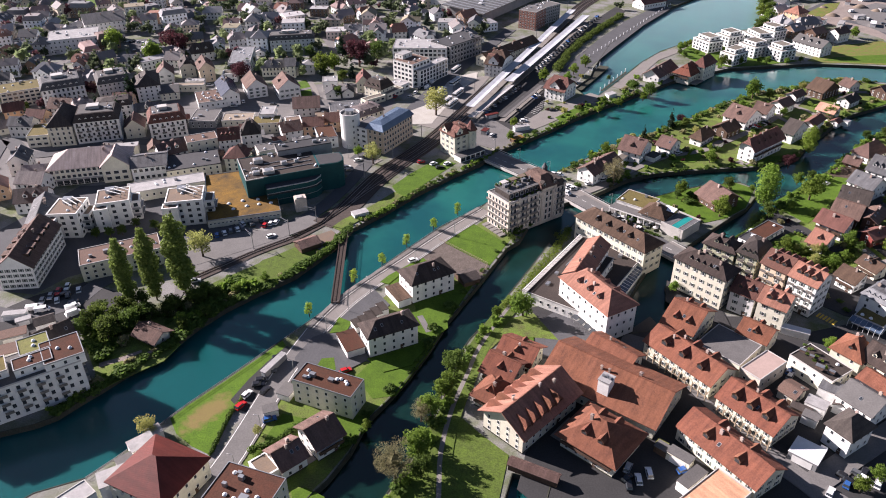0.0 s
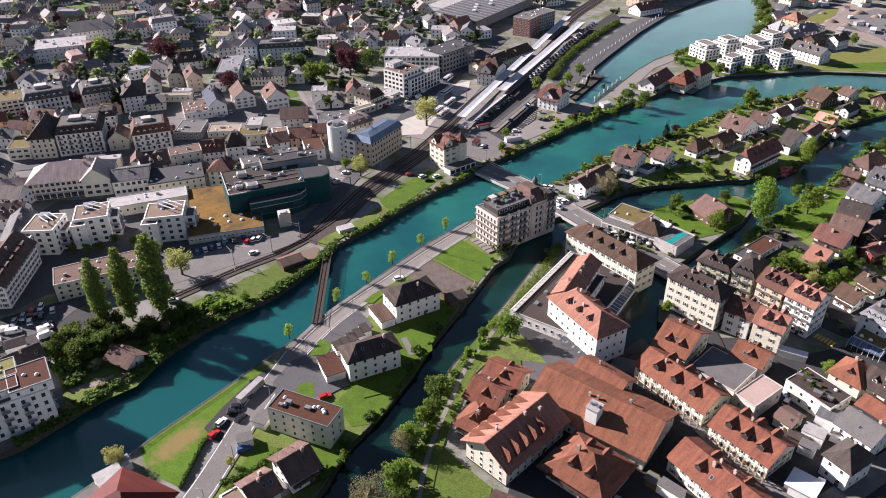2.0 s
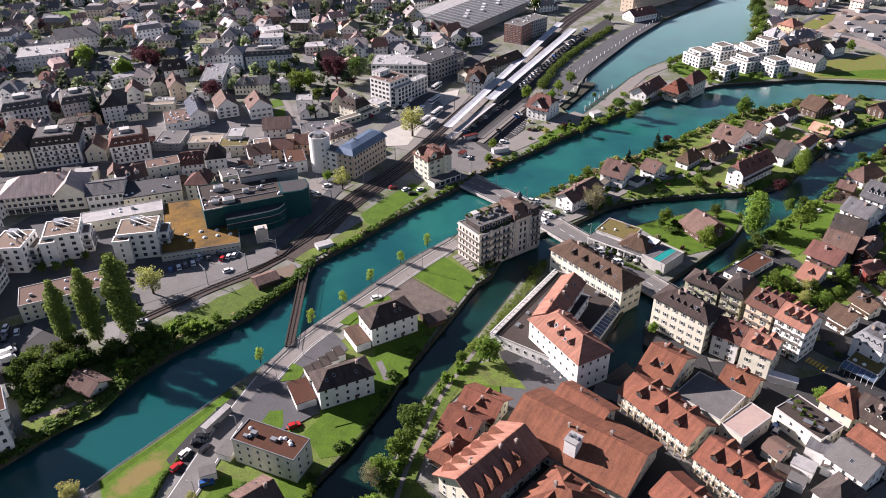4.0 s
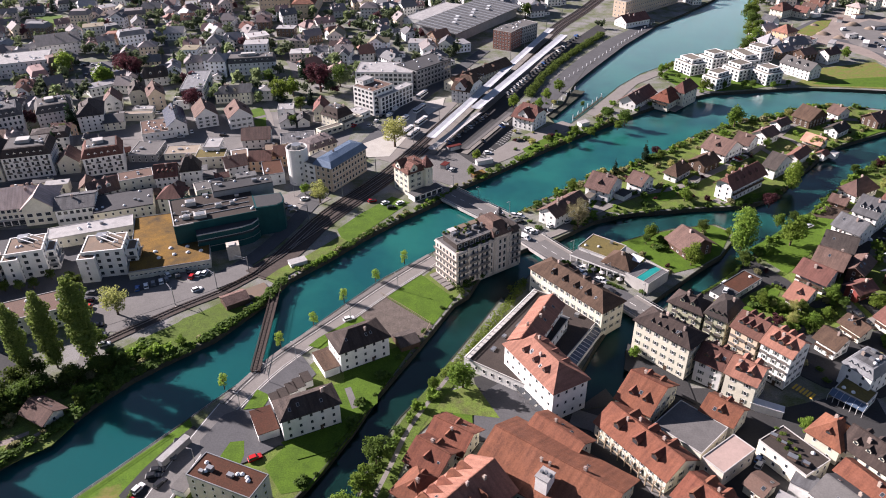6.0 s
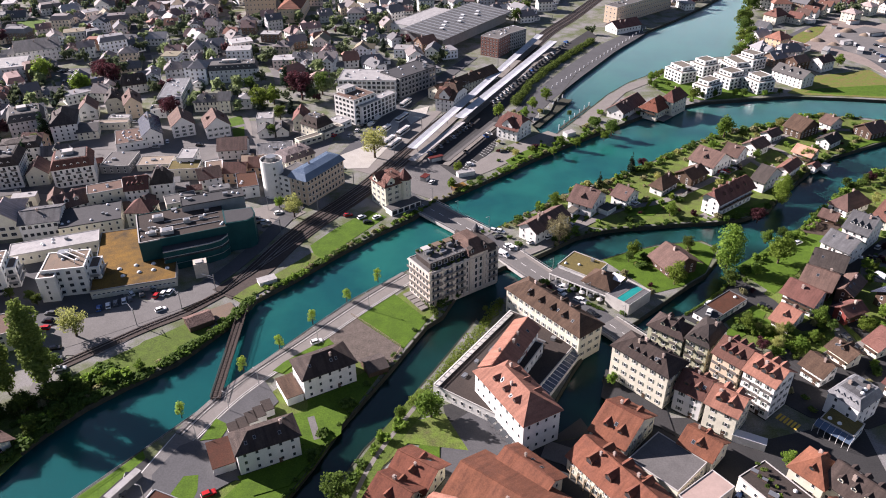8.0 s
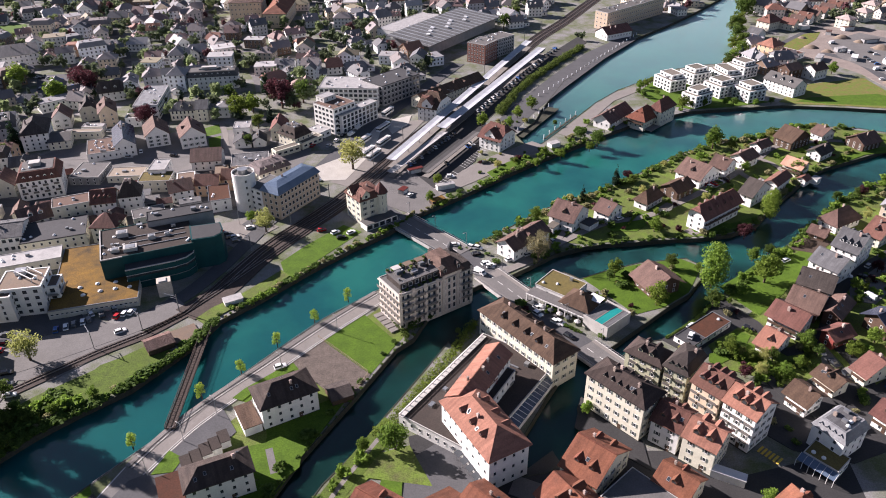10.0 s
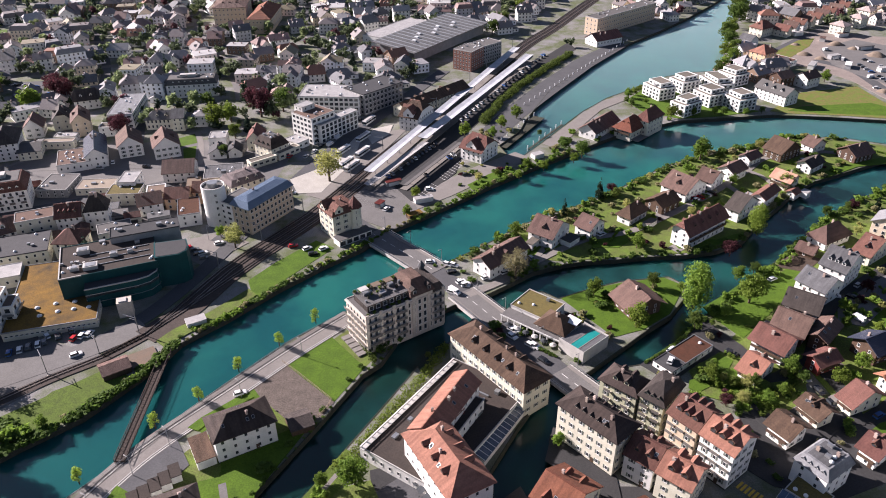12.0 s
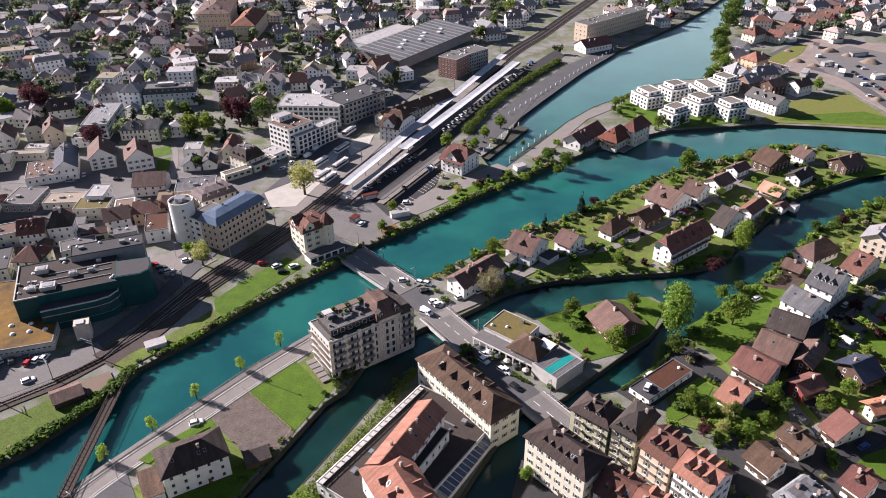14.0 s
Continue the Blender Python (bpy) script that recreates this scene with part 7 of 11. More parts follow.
house(178.0, 650.3, 26.6, 15.1, 30.1, 5, "gable", "white", "brownred", 1, 0, label="white rendered one-storey house with gabled red-brown tile roof", name="house", category="house")
for k in range(9):
    house(326.0 + 10.6 * k, 669.5 + 9.8 * k, 12.5, 9.4, -47.0, 5.6, "gable", "white" if k % 3 else "cream", "brown" if k % 2 else "brownred", 2, 0, label="small white gabled row house on the far bank", name="house", category="house", group="row houses", rise=3.6)
for vx, vy in ((374.0, 674.0), (399.0, 697.0), (418.5, 722.0)):
    house(vx, vy, 13.0, 12.0, -55.0, 8.0, "hip", "cream", "pink", 3, 0, label="cream villa with a low pale red hipped roof", name="villa", category="house", rise=2.6)
house(-137.8, 397.3, 14.7, 17.8, 1.1, 4.2, "flat", "grey", "roofgrey", 2, 0, label="low grey workshop with a flat weathered roof", name="house", category="house", extras=4)
house(-118.8, 396.7, 17.4, 10.8, 4.7, 3.4, "flat", "cream", "tan", 1, 0, label="cream rendered one-storey house with flat tan gravel roof", name="house", category="house", extras=3)
house(-100.9, 395.1, 8.4, 12.6, 2.9, 8, "flat", "white", "lightgrey", 2, 0, label="white rendered two-storey house with flat light metal roof", name="house", category="house", extras=1)
house(-99.9, 385.7, 15.2, 10.9, 4.7, 6, "flat", "cream", "mossgrey", 2, 0, label="cream rendered two-storey house with flat mossy gravel roof", name="house", category="house", extras=2)
house(-81.5, 411.0, 16.1, 14.6, 8.2, 6, "gable", "white", "brown", 2, 0, label="white rendered two-storey house with gabled brown tile roof", name="house", category="house")
house(-57.9, 405.8, 18.8, 15.5, 11.4, 6, "flat", "cream", "grey", 2, 0, label="cream rendered two-storey house with flat grey slate roof", name="house", category="house", extras=4)
house(-90.3, 347.9, 13.9, 9.1, 26.4, 7, "flat", "cream", "roofgrey", 2, 0, label="cream rendered two-storey house with flat weathered grey roof", name="house", category="house", extras=2)
house(-143.1, 427.4, 16.2, 20.5, 22.1, 4.5, "flat", "white", "roofbrown", 1, 0, label="low workshop with brown flat roof and many domed skylights", name="workshop", category="workshop", extras=16)
house(-84.8, 384.7, 8.7, 11.1, 16.0, 6, "flat", "white", "terrace", 2, 0, label="white rendered two-storey house with flat terraced roof", name="house", category="house", extras=1)
house(-51.5, 451.0, 15.0, 9.5, 95.0, 6.5, "gable", "cream", "brownred", 2, 0, label="cream gabled house with red-brown roof behind the restaurant", name="house", category="house", rise=4.6)
house(-73.0, 452.4, 9.4, 10.0, 6.6, 6, "flat", "white", "lightgrey", 1, 0, label="white rendered one-storey house with flat light metal roof", name="house", category="house", extras=2)
house(310.1, 672.5, 13.0, 17.0, -55.6, 7, "hip", "cream", "brownred", 2, 1, label="cream rendered two-storey house with hipped red-brown tile roof", name="house", category="house")
house(287.7, 640.3, 11.0, 15.0, -47.6, 5, "gable", "white", "grey", 1, 0, label="white rendered one-storey house with gabled grey slate roof", name="house", category="house")
house(297.6, 596.5, 17.6, 7.9, -54.1, 4, "flat", "white", "brownred", 1, 0, label="white rendered one-storey house with flat red-brown tile roof", name="house", category="house", extras=2)
house(-100.2, 126.9, 13.3, 6.2, 49.2, 6, "flat", "white", "lightgrey", 2, 0, label="white rendered two-storey house with flat light metal roof", name="house", category="house", extras=1)
house(-86.0, 135.9, 9.7, 6.6, 45.3, 5, "gable", "white", "lightgrey", 1, 0, label="white rendered one-storey house with gabled light metal roof", name="house", category="house")
house(-134.5, 196.6, 11.9, 9.5, 42.6, 7, "gable", "white", "dark", 2, 0, label="white rendered two-storey house with gabled dark slate roof", name="house", category="house")
house(-141.4, 182.1, 8.5, 11.3, 29.8, 4, "flat", "white", "terrace", 1, 0, label="white rendered one-storey house with flat terraced roof", name="house", category="house", extras=1)

# ---- riverside apartment block ----
river_block = house(-136.0, 169.5, 42.0, 15.0, 33.0, 13.0, "flat", "white", "roofgrey", 4, label="white rendered riverside apartment block with balconies", name="apartment_building", category="apartments", pitch=2.6, size=(1.25, 1.65), single=True)
for px, py, pl, pw, pz, pm in ((-121.0, 177.5, 11.5, 12.0, 2.6, "sedum"), (-131.0, 180.0, 9.0, 9.0, 2.42, "greenroof"), (-127.5, 172.0, 11.0, 6.0, 2.8, "sedum"), (-139.0, 168.5, 9.0, 8.0, 2.5, "mossgrey"), (-149.0, 162.0, 10.0, 9.0, 3.0, "sedum")):
    house(px, py, pl, pw, 33.0, pz, "flat", "white", pm, 1, label="set-back white rooftop storey of the riverside apartments", name="rooftop_storey", category="apartments", base=13.12, single=True, extras=2)


def balconies(root, L, W, zs, xs, w, side=0):
    (cx, cy), turn, length = sides(L, W)[side]
    for z in zs:
        for x in xs:
            place("balcony", BALCONY[w], root, pose(cx, cy, 0, 0, 0, turn) @ pose(x, 0, z))



balconies(river_block, 42.0, 15.0, (3.4, 6.6, 9.8), (-18.0, -12.5, -7.2, -1.8, 3.4, 8.8, 14.2), "small", 0)
balconies(river_block, 42.0, 15.0, (3.4, 6.6, 9.8), (-4.5, 0.0, 4.5), "small", 1)


def apartment_top(x, y, L, W, rot, base):
    """The set-back top floor of a white apartment cube, with a roof terrace and balconies below."""
    top = house(x + 0.8, y + 1.2, L * 0.72, W * 0.74, rot, 2.4, "flat", "white", "greyterrace", 1, label="set-back white top floor above a roof terrace", name="rooftop_storey", category="apartments", base=base, single=False, strip=True)
    balconies(top, L * 1.02, W * 1.02, (-2.9, -5.7), (-L * 0.22, L * 0.22), 3.6, 0)
    balconies(top, L * 1.02, W * 1.02, (-2.9, -5.7), (0,), 3.6, 1)


def terraced_cube(x, y, L, W, rot, eave):
    """A lower bay with its own rimmed deck, loggias and slanting pergola beams on a white apartment cube."""
    m = pose(x, y, 0, 0, 0, rot)
    q = m @ Vector((-L * 0.36, -W * 0.56, 0))
    house(q.x, q.y, L * 0.42, W * 0.34, rot, eave - 1.3, "flat", "white", "terrace", 4, label="projecting white bay with a rimmed roof terrace", name="apartment_bay", category="apartments", pitch=3.4, size=(1.0, 1.6))
    q = m @ Vector((L * 0.62, W * 0.1, 0))
    wing = house(q.x, q.y, L * 0.26, W * 0.6, rot, eave - 3.0, "flat", "white", "terrace", 3, label="lower white wing with glazed loggias", name="apartment_bay", category="apartments", pitch=2.4, size=(1.9, 1.9))
    balconies(wing, L * 0.26, W * 0.6, (2.6, 5.6), (-1.6, 2.2), 3.6, 1)
    balconies(wing, L * 0.26, W * 0.6, (2.6, 5.6), (0,), 3.6, 0)
    perg = empty("pergola", m @ pose(L * 0.12, W * 0.05, eave + 0.12), "slanting white pergola beams on a roof terrace", "pergola")
    for k in range(3):
        o = Geo().box(-L * 0.3, L * 0.3, -0.16, 0.16, 1.5, 1.85).make("beam", FRAME, perg)
        o.matrix_local = pose(k * 1.5 - 1.0, k * 1.6 - 1.2, 0, 0, 0, -42)
        for e in (-1, 1):
            o2 = Geo().box(-0.12, 0.12, -0.12, 0.12, 0, 1.5).make("post", FRAME, perg)
            o2.matrix_local = pose(k * 1.5 - 1.0 + e * L * 0.27 * math.cos(radians(42)), k * 1.6 - 1.2 - e * L * 0.27 * math.sin(radians(42)), 0)
    core = empty("lift_head", m @ pose(-L * 0.1, W * 0.3, eave + 0.12), "white lift head on a roof terrace", "roof unit")
    Geo().box(-1.8, 1.8, -1.5, 1.5, 0, 1.6).make("casing", WALL["white"], core)
    Geo().box(-1.95, 1.95, -1.65, 1.65, 1.6, 1.75).make("lid", METAL, core)


terraced_cube(-163.2, 276.8, 12.6, 14.5, 3.0, 11.6)
terraced_cube(-146.7, 285.6, 13.8, 13.5, 17.0, 12.0)
terraced_cube(-115.2, 286.5, 15.8, 13.5, 11.0, 12.0)
apartment_top(191.2, 528.8, 16.3, 13.1, -64.2, 7.54)
apartment_top(210.7, 540.6, 12.9, 14.4, -63.0, 7.54)
apartment_top(200.1, 499.0, 11.3, 15.9, -54.6, 7.54)
apartment_top(230.8, 538.4, 21.1, 12.5, -76.0, 7.54)
apartment_top(220.0, 516.4, 14.6, 14.7, -61.6, 7.54)
apartment_top(235.7, 507.5, 14.2, 13.8, -65.3, 7.54)
apartment_top(247.4, 554.5, 14.8, 14.2, -58.5, 7.54)

# ---- grand hotel by the bridge ----
hotel = house(35.9, 285.0, 32.1, 14.0, 35.0, 15.5, "flat", "stone", "roofgrey", 5, label="grand stone-coloured five-storey riverside hotel with iron balconies", name="hotel", category="hotel", single=True, pitch=2.1, size=(1.25, 2.15), shutters=False)
balconies(hotel, 32.1, 14.0, (3.6, 6.6, 9.6, 12.6), (-12.8, -7.6, -2.4, 13.2), "iron", 0)
balconies(hotel, 32.1, 14.0, (3.6, 6.6, 9.6, 12.6), (-4.4, 0.6, 4.9), "iron", 3)
balconies(hotel, 32.1, 14.0, (3.6, 6.6, 9.6, 12.6), (-9.0, 0.0, 9.0), "iron", 2)
gcor = Geo()
for zc, oc in ((15.2, 0.45), (3.3, 0.2)):
    gcor.box(-16.05 - oc, 16.05 + oc, -7.0 - oc, -7.0, zc - 0.3, zc)
    gcor.box(-16.05 - oc, 16.05 + oc, 7.0, 7.0 + oc, zc - 0.3, zc)
    gcor.box(-16.05 - oc, -16.05, -7.0, 7.0, zc - 0.3, zc)
    gcor.box(16.05, 16.05 + oc, -7.0, 7.0, zc - 0.3, zc)
gcor.make("cornice", WALL["stone"], hotel)
for zc_ in (6.3, 9.3, 12.3):
    gband_ = Geo().box(-16.2, 16.2, -7.12, -7.0, zc_ - 0.12, zc_ + 0.1).box(-16.17, -16.05, -7.0, 7.0, zc_ - 0.12, zc_ + 0.1)
    gband_.make("string_course", WALL["stone"], hotel)
for xx in (-15.6, -10.2, -5.0, 0.2, 3.0, 9.5, 15.6):
    gp = Geo().box(-0.6, 0.6, -7.35, -7.0, 0, 16.5)
    op = gp.make("pilaster", WALL["stone"], hotel)
    op.location = (xx, 0, 0)
pent = Geo().box(-14.0, 3.0, -4.8, 4.8, 15.6, 18.3)
pent.make("attic_storey", ROOF["dark"], hotel, "set-back grey attic storey")
Geo().box(-14.3, 3.0, -5.1, 5.1, 18.3, 18.55).make("attic_roof", ROOF["roofgrey"], hotel)
for k in range(6):
    place("window", window_mesh(1.6, 1.7, False), hotel, pose(-12.5 + k * 2.7, -4.8, 17.0))
for k in range(3):
    o = Geo().box(-1.1, 1.1, -0.8, 0.8, 0, 0.9).make("roof_unit", METAL, hotel)
    o.location = (-11 + k * 5.0, 1.5 - (k % 2) * 3, 18.55)
tower = Geo().box(3.0, 11.0, -7.2, 7.2, 15.6, 17.4)
tower.make("pavilion_wall", WALL["stone"], hotel)
gtr = Geo()
gtr.shell([(1.4, -7.8, 17.3), (11.8, -7.8, 17.3), (11.8, 7.8, 17.3), (1.4, 7.8, 17.3), (4.4, -3.4, 21.6), (8.8, -3.4, 21.6), (8.8, 3.4, 21.6), (4.4, 3.4, 21.6)],
          [[0, 1, 5, 4], [1, 2, 6, 5], [2, 3, 7, 6], [3, 0, 4, 7], [4, 5, 6, 7]], 0.2)
gtr.make("pavilion_roof", ROOF["brown"], hotel)
gm = Geo()
gm.shell([(11.0, -7.3, 15.7), (16.4, -7.3, 15.7), (16.4, 7.3, 15.7), (11.0, 7.3, 15.7), (11.0, -5.9, 18.2), (15.0, -5.9, 18.2), (15.0, 5.9, 18.2), (11.0, 5.9, 18.2)], [[0, 1, 5, 4], [1, 2, 6, 5], [2, 3, 7, 6], [4, 5, 6, 7]], 0.2)
gm.make("mansard_roof", ROOF["dark"], hotel)
gl = Geo()
gl.prism([(1.1 * math.cos(k * math.tau / 8), 1.1 * math.sin(k * math.tau / 8)) for k in range(8)], 0, 2.0)
gl.add([(1.5 * math.cos(k * math.tau / 8), 1.5 * math.sin(k * math.tau / 8), 2.0) for k in range(8)] + [(0, 0, 4.4)], [(k, (k + 1) % 8, 8) for k in range(8)])
for gx2, gs2 in ((3.6, 1), (9.6, 1), (6.6, -1)):
    dgz = Geo().box(-1.0, 1.0, -0.2, 1.6, 0, 1.9).add([(-1.2, -0.3, 1.9), (1.2, -0.3, 1.9), (0, -0.3, 2.9), (-1.2, 1.9, 1.9), (1.2, 1.9, 1.9), (0, 1.9, 2.9)], [(0, 1, 2), (1, 4, 5, 2), (3, 0, 2, 5)])
    odz = dgz.make("dormer", ROOF["dark"], hotel)
    odz.matrix_local = pose(gx2, -7.0 * gs2, 17.4, 0, 0, 0 if gs2 > 0 else 180)
    place("window", window_mesh(1.1, 1.4, False), odz, pose(0, -0.2, 1.0))
for k in range(9):
    o = Geo().box(-0.35, 0.35, -0.35, 0.35, 0, 0.8 + 0.3 * (k % 3)).make("planter", QUAY if k % 2 else METAL, hotel)
    o.location = (-13.2 + 1.9 * k, -2.6 + 1.7 * (k % 3), 18.55)
for k in range(3):
    o = Geo().box(-1.6, 1.6, -1.3, 1.3, 0, 0.12).box(-1.5, -1.4, -1.2, -1.1, -2.2, 0).box(1.4, 1.5, -1.2, -1.1, -2.2, 0).box(-1.5, -1.4, 1.1, 1.2, -2.2, 0).box(1.4, 1.5, 1.1, 1.2, -2.2, 0).make("sun_sail", PARAPET if k == 0 else ROOF["terrace"], hotel, "sun sail over the roof terrace")
    o.location = (-11.5 + 5.0 * k, 2.2, 20.75)
ol = gl.make("turret", ROOF["grey"], hotel)
ol.location = (14.0, 4.5, 17.6)
gz = Geo()
for k in range(5):
    gz.box(-19.5, -16.2, -6.5 + k * 2.7, -6.5 + k * 2.7 + 2.2, 0, 0.55)
gz.make("garden_terrace", PALEROAD, hotel)

# ---- white restaurant and pool hotel on the pool island ----
house(87.7, 293.0, 15.5, 13.0, -39.0, 4.6, "flat", "white", "mossgrey", 1, label="white flat-roofed hotel wing with a mossy gravel roof", name="hotel", category="hotel", pitch=3.0, single=True, extras=3)
house(93.6, 282.0, 12.5, 11.0, -39.0, 5.0, "hip", "white", "umber", 1, label="small white hotel house with a steep brown hipped roof", name="hotel", category="hotel", single=True, rise=4.2)
terrace = empty("pool_terrace", pose(102.1, 273.1, 0, 0, 0, -48.0), "pale raised terrace with a turquoise swimming pool", "terrace")
Geo().box(-5.8, 5.0, -6.9, 6.9, 0, 4.4).make("terrace_body", PARAPET, terrace)
POOL = material("pool_turquoise", (0.012, 0.22, 0.20), (0.01, 0.17, 0.16), 3.0, 0.12, spec=0.5)
Geo().box(-1.3, 1.9, -6.2, 6.2, 4.3, 4.46).make("pool_water", POOL, terrace, "bright turquoise pool water")
gpb = Geo()
for x0, x1, y0, y1 in ((-1.6, -1.3, -6.5, 6.5), (1.9, 2.2, -6.5, 6.5), (-1.3, 1.9, -6.5, -6.2), (-1.3, 1.9, 6.2, 6.5)):
    gpb.box(x0, x1, y0, y1, 4.4, 4.53)
gpb.make("pool_edge", PALEROAD, terrace)
gwl = Geo()
for x0, x1, y0, y1 in ((-5.8, 5.0, -6.9, -6.75), (4.85, 5.0, -6.75, 6.9), (-5.8, 4.85, 6.75, 6.9)):
    gwl.box(x0, x1, y0, y1, 4.4, 5.1)
gwl.make("terrace_wall", PARAPET, terrace)

sail = empty("shade_sail", pose(98.6, 280.6, 4.4, 0, 0, -39.0), "white canvas shade sail over the hotel terrace", "awning")
Geo().shell([(-2.6, -1.8, 2.2), (2.6, -1.8, 2.0), (3.0, 1.8, 2.6), (-2.2, 2.0, 2.9)], [[0, 1, 2], [0, 2, 3]], 0.04).make("sailcloth", ROOF["canvas"], sail)
for px, py, ph in ((-2.5, -1.7, 2.2), (2.5, -1.7, 2.0), (2.9, 1.7, 2.6), (-2.1, 1.9, 2.9)):
    Geo().box(px - 0.05, px + 0.05, py - 0.05, py + 0.05, -0.2, ph).make("post", METAL, sail)

# ---- cross gable of the long pink-roofed hall ----
gw_ = empty("gable_wing", pose(-175.4, 330.7, 0, 0, 0, 13.0) @ pose(12.4, -9.6, 0, 0, 0, 90), "gabled front wing of the long pink-roofed hall", "hall")
Geo().box(-1.6, 6.0, -6.4, 6.4, -0.5, 9.0).add([(-1.6, -6.4, 9.0), (-1.6, 6.4, 9.0), (-1.6, 0, 14.3)], [(0, 2, 1)]).make("wall", WALL["cream"], gw_)
Geo().shell([(-2.6, -7.2, 8.5), (12.0, -7.2, 8.5), (12.0, 0, 14.6), (-2.6, 0, 14.6), (12.0, 7.2, 8.5), (-2.6, 7.2, 8.5)], [[0, 1, 2, 3], [3, 2, 4, 5]], 0.3).make("roof", ROOF["pink"], gw_)
for k in range(3):
    for z_ in (2.2, 5.2):
        place("window", window_mesh(2.4, 1.7, False), gw_, pose(-1.6, -3.8 + 3.8 * k, z_, 0, 0, 270))
shopfront = empty("shop_arcade", pose(-175.4, 330.7, 0, 0, 0, 13.0) @ pose(-4.0, -9.3, 0), "dark ground-floor shop arcade with white piers", "arcade")
Geo().box(-12.0, 13.0, -0.25, 0.0, 0.2, 2.9).make("glazing", GLASS, shopfront)
for k in range(9):
    o = Geo().box(-0.2, 0.2, -0.45, -0.25, 0.0, 3.1).make("pier", FRAME, shopfront)
    o.location = (-12.0 + 3.1 * k, 0, 0)
Geo().box(-12.3, 13.3, -1.3, 0.0, 3.1, 3.35).make("canopy", PARAPET, shopfront)

# ---- corner turret and gables of the house at the bridge head ----
cm = pose(6.3, 356.0, 0, 0, 0, 37.7)
tur = empty("corner_turret", cm @ pose(5.2, -5.2, 0), "cream corner turret with a pointed red-brown roof", "turret")
tring = [(3.0 * math.cos(k * math.tau / 8), 3.0 * math.sin(k * math.tau / 8)) for k in range(8)]
Geo().prism(tring, -0.5, 13.2).make("wall", WALL["cream"], tur)
Geo().add([(x * 1.2, y * 1.2, 13.0) for x, y in tring] + [(0, 0, 18.2)], [(k, (k + 1) % 8, 8) for k in range(8)] + [tuple(reversed(range(8)))]).make("roof", ROOF["brownred"], tur)
for k in range(8):
    for z_ in (2.2, 5.2, 8.2, 11.3):
        an = math.radians(-100 + 45 * (k % 3))
        if k < 3:
            place("window", window_mesh(1.0, 1.5, False), tur, pose(2.79 * math.cos(an), 2.79 * math.sin(an), z_, 0, 0, math.degrees(an) + 90))
for gx_, gy_, gr_ in ((-3.0, -6.3, 0), (-6.6, 2.0, 270)):
    roof_gable(6.3, 356.0, 37.7, gx_, gy_, 12.0, gr_, 4.0, 2.4, 5.0, "cream", "brownred", "cream roof gable with red-brown tiles")
roof_gable(71.7, 435.8, -36.6, 0.0, -7.6, 6.5, 0, 6.5, 2.2, 6.5, "white", "brownred", "white cross gable of the quay house")
roof_gable(71.7, 435.8, -36.6, -6.4, 3.0, 6.5, 270, 6.0, 2.2, 6.0, "white", "brownred", "white cross gable of the quay house")
roof_gable(36.5, 481.0, -25.0, 0.0, -10.6, 8.0, 0, 6.5, 3.0, 7.0, "white", "brownred", "white cross gable of the station building")
roof_gable(36.5, 481.0, -25.0, -6.1, -3.5, 8.0, 270, 5.5, 2.6, 6.0, "white", "brownred", "white cross gable of the station building")
roof_gable(36.5, 481.0, -25.0, -6.1, 5.0, 8.0, 270, 5.5, 2.6, 6.0, "white", "brownred", "white cross gable of the station building")
quay_terrace = empty("terrace", cm @ pose(1.0, -10.0, 0), "raised pale terrace with a glazed front beside the bridge", "terrace")
Geo().box(-8.5, 8.0, -2.6, 2.6, -0.5, 3.0).make("terrace_body", WALL["white"], quay_terrace)
Geo().box(-8.7, 8.2, -2.8, 2.8, 3.0, 3.15).make("deck", ROOF["roofgrey"], quay_terrace)
for k in range(5):
    o = Geo().box(-1.2, 1.2, -2.72, -2.6, 0.5, 2.4).make("pane", GLASS, quay_terrace)
    o.location = (-6.8 + 3.3 * k, 0, 0)

# ---- silo tower beside the office ----
SILO_R = 5.2
silo = empty("silo_tower", pose(-50.2, 364.5, 0), "white round concrete tower with a railed roof deck", "tower")
gs = Geo()
ring = [(SILO_R * math.cos(k * math.tau / 28), SILO_R * math.sin(k * math.tau / 28)) for k in range(28)]
gs.prism(ring, -0.5, 18.0).make("tower_wall", WALL["white"], silo)
Geo().prism([(x * 0.93, y * 0.93) for x, y in ring], 18.0, 18.1).make("roof_deck", ROOF["roofgrey"], silo)
gr = Geo()
gr.add([p for x, y in ring for p in ((x, y, 18.0), (x, y, 18.9), (x * 0.94, y * 0.94, 18.9), (x * 0.94, y * 0.94, 18.0))],
       [(4 * k + q, 4 * ((k + 1) % 28) + q, 4 * ((k + 1) % 28) + q + 1, 4 * k + q + 1) for k in range(28) for q in range(3)])
gr.make("roof_parapet", WALL["white"], silo)
gh = Geo()
gh.prism([(2.4 * math.cos(k * math.tau / 16), 2.4 * math.sin(k * math.tau / 16)) for k in range(16)], 18.1, 20.2)
gh.make("stair_head", METAL, silo, "grey metal stair head")
for k in range(5):
    an = math.radians(-65)
    place("window", window_mesh(1.0, 1.4, False), silo, pose(SILO_R * 0.995 * math.cos(an), SILO_R * 0.995 * math.sin(an), 3 + 3.2 * k, 0, 0, math.degrees(an) + 90))
house(-40.6, 366.2, 15.0, 9.0, 58.0, 12, "flat", "white", "roofgrey", 4, label="white rendered block beside the round tower", name="apartment_building", category="apartments", strip=True)

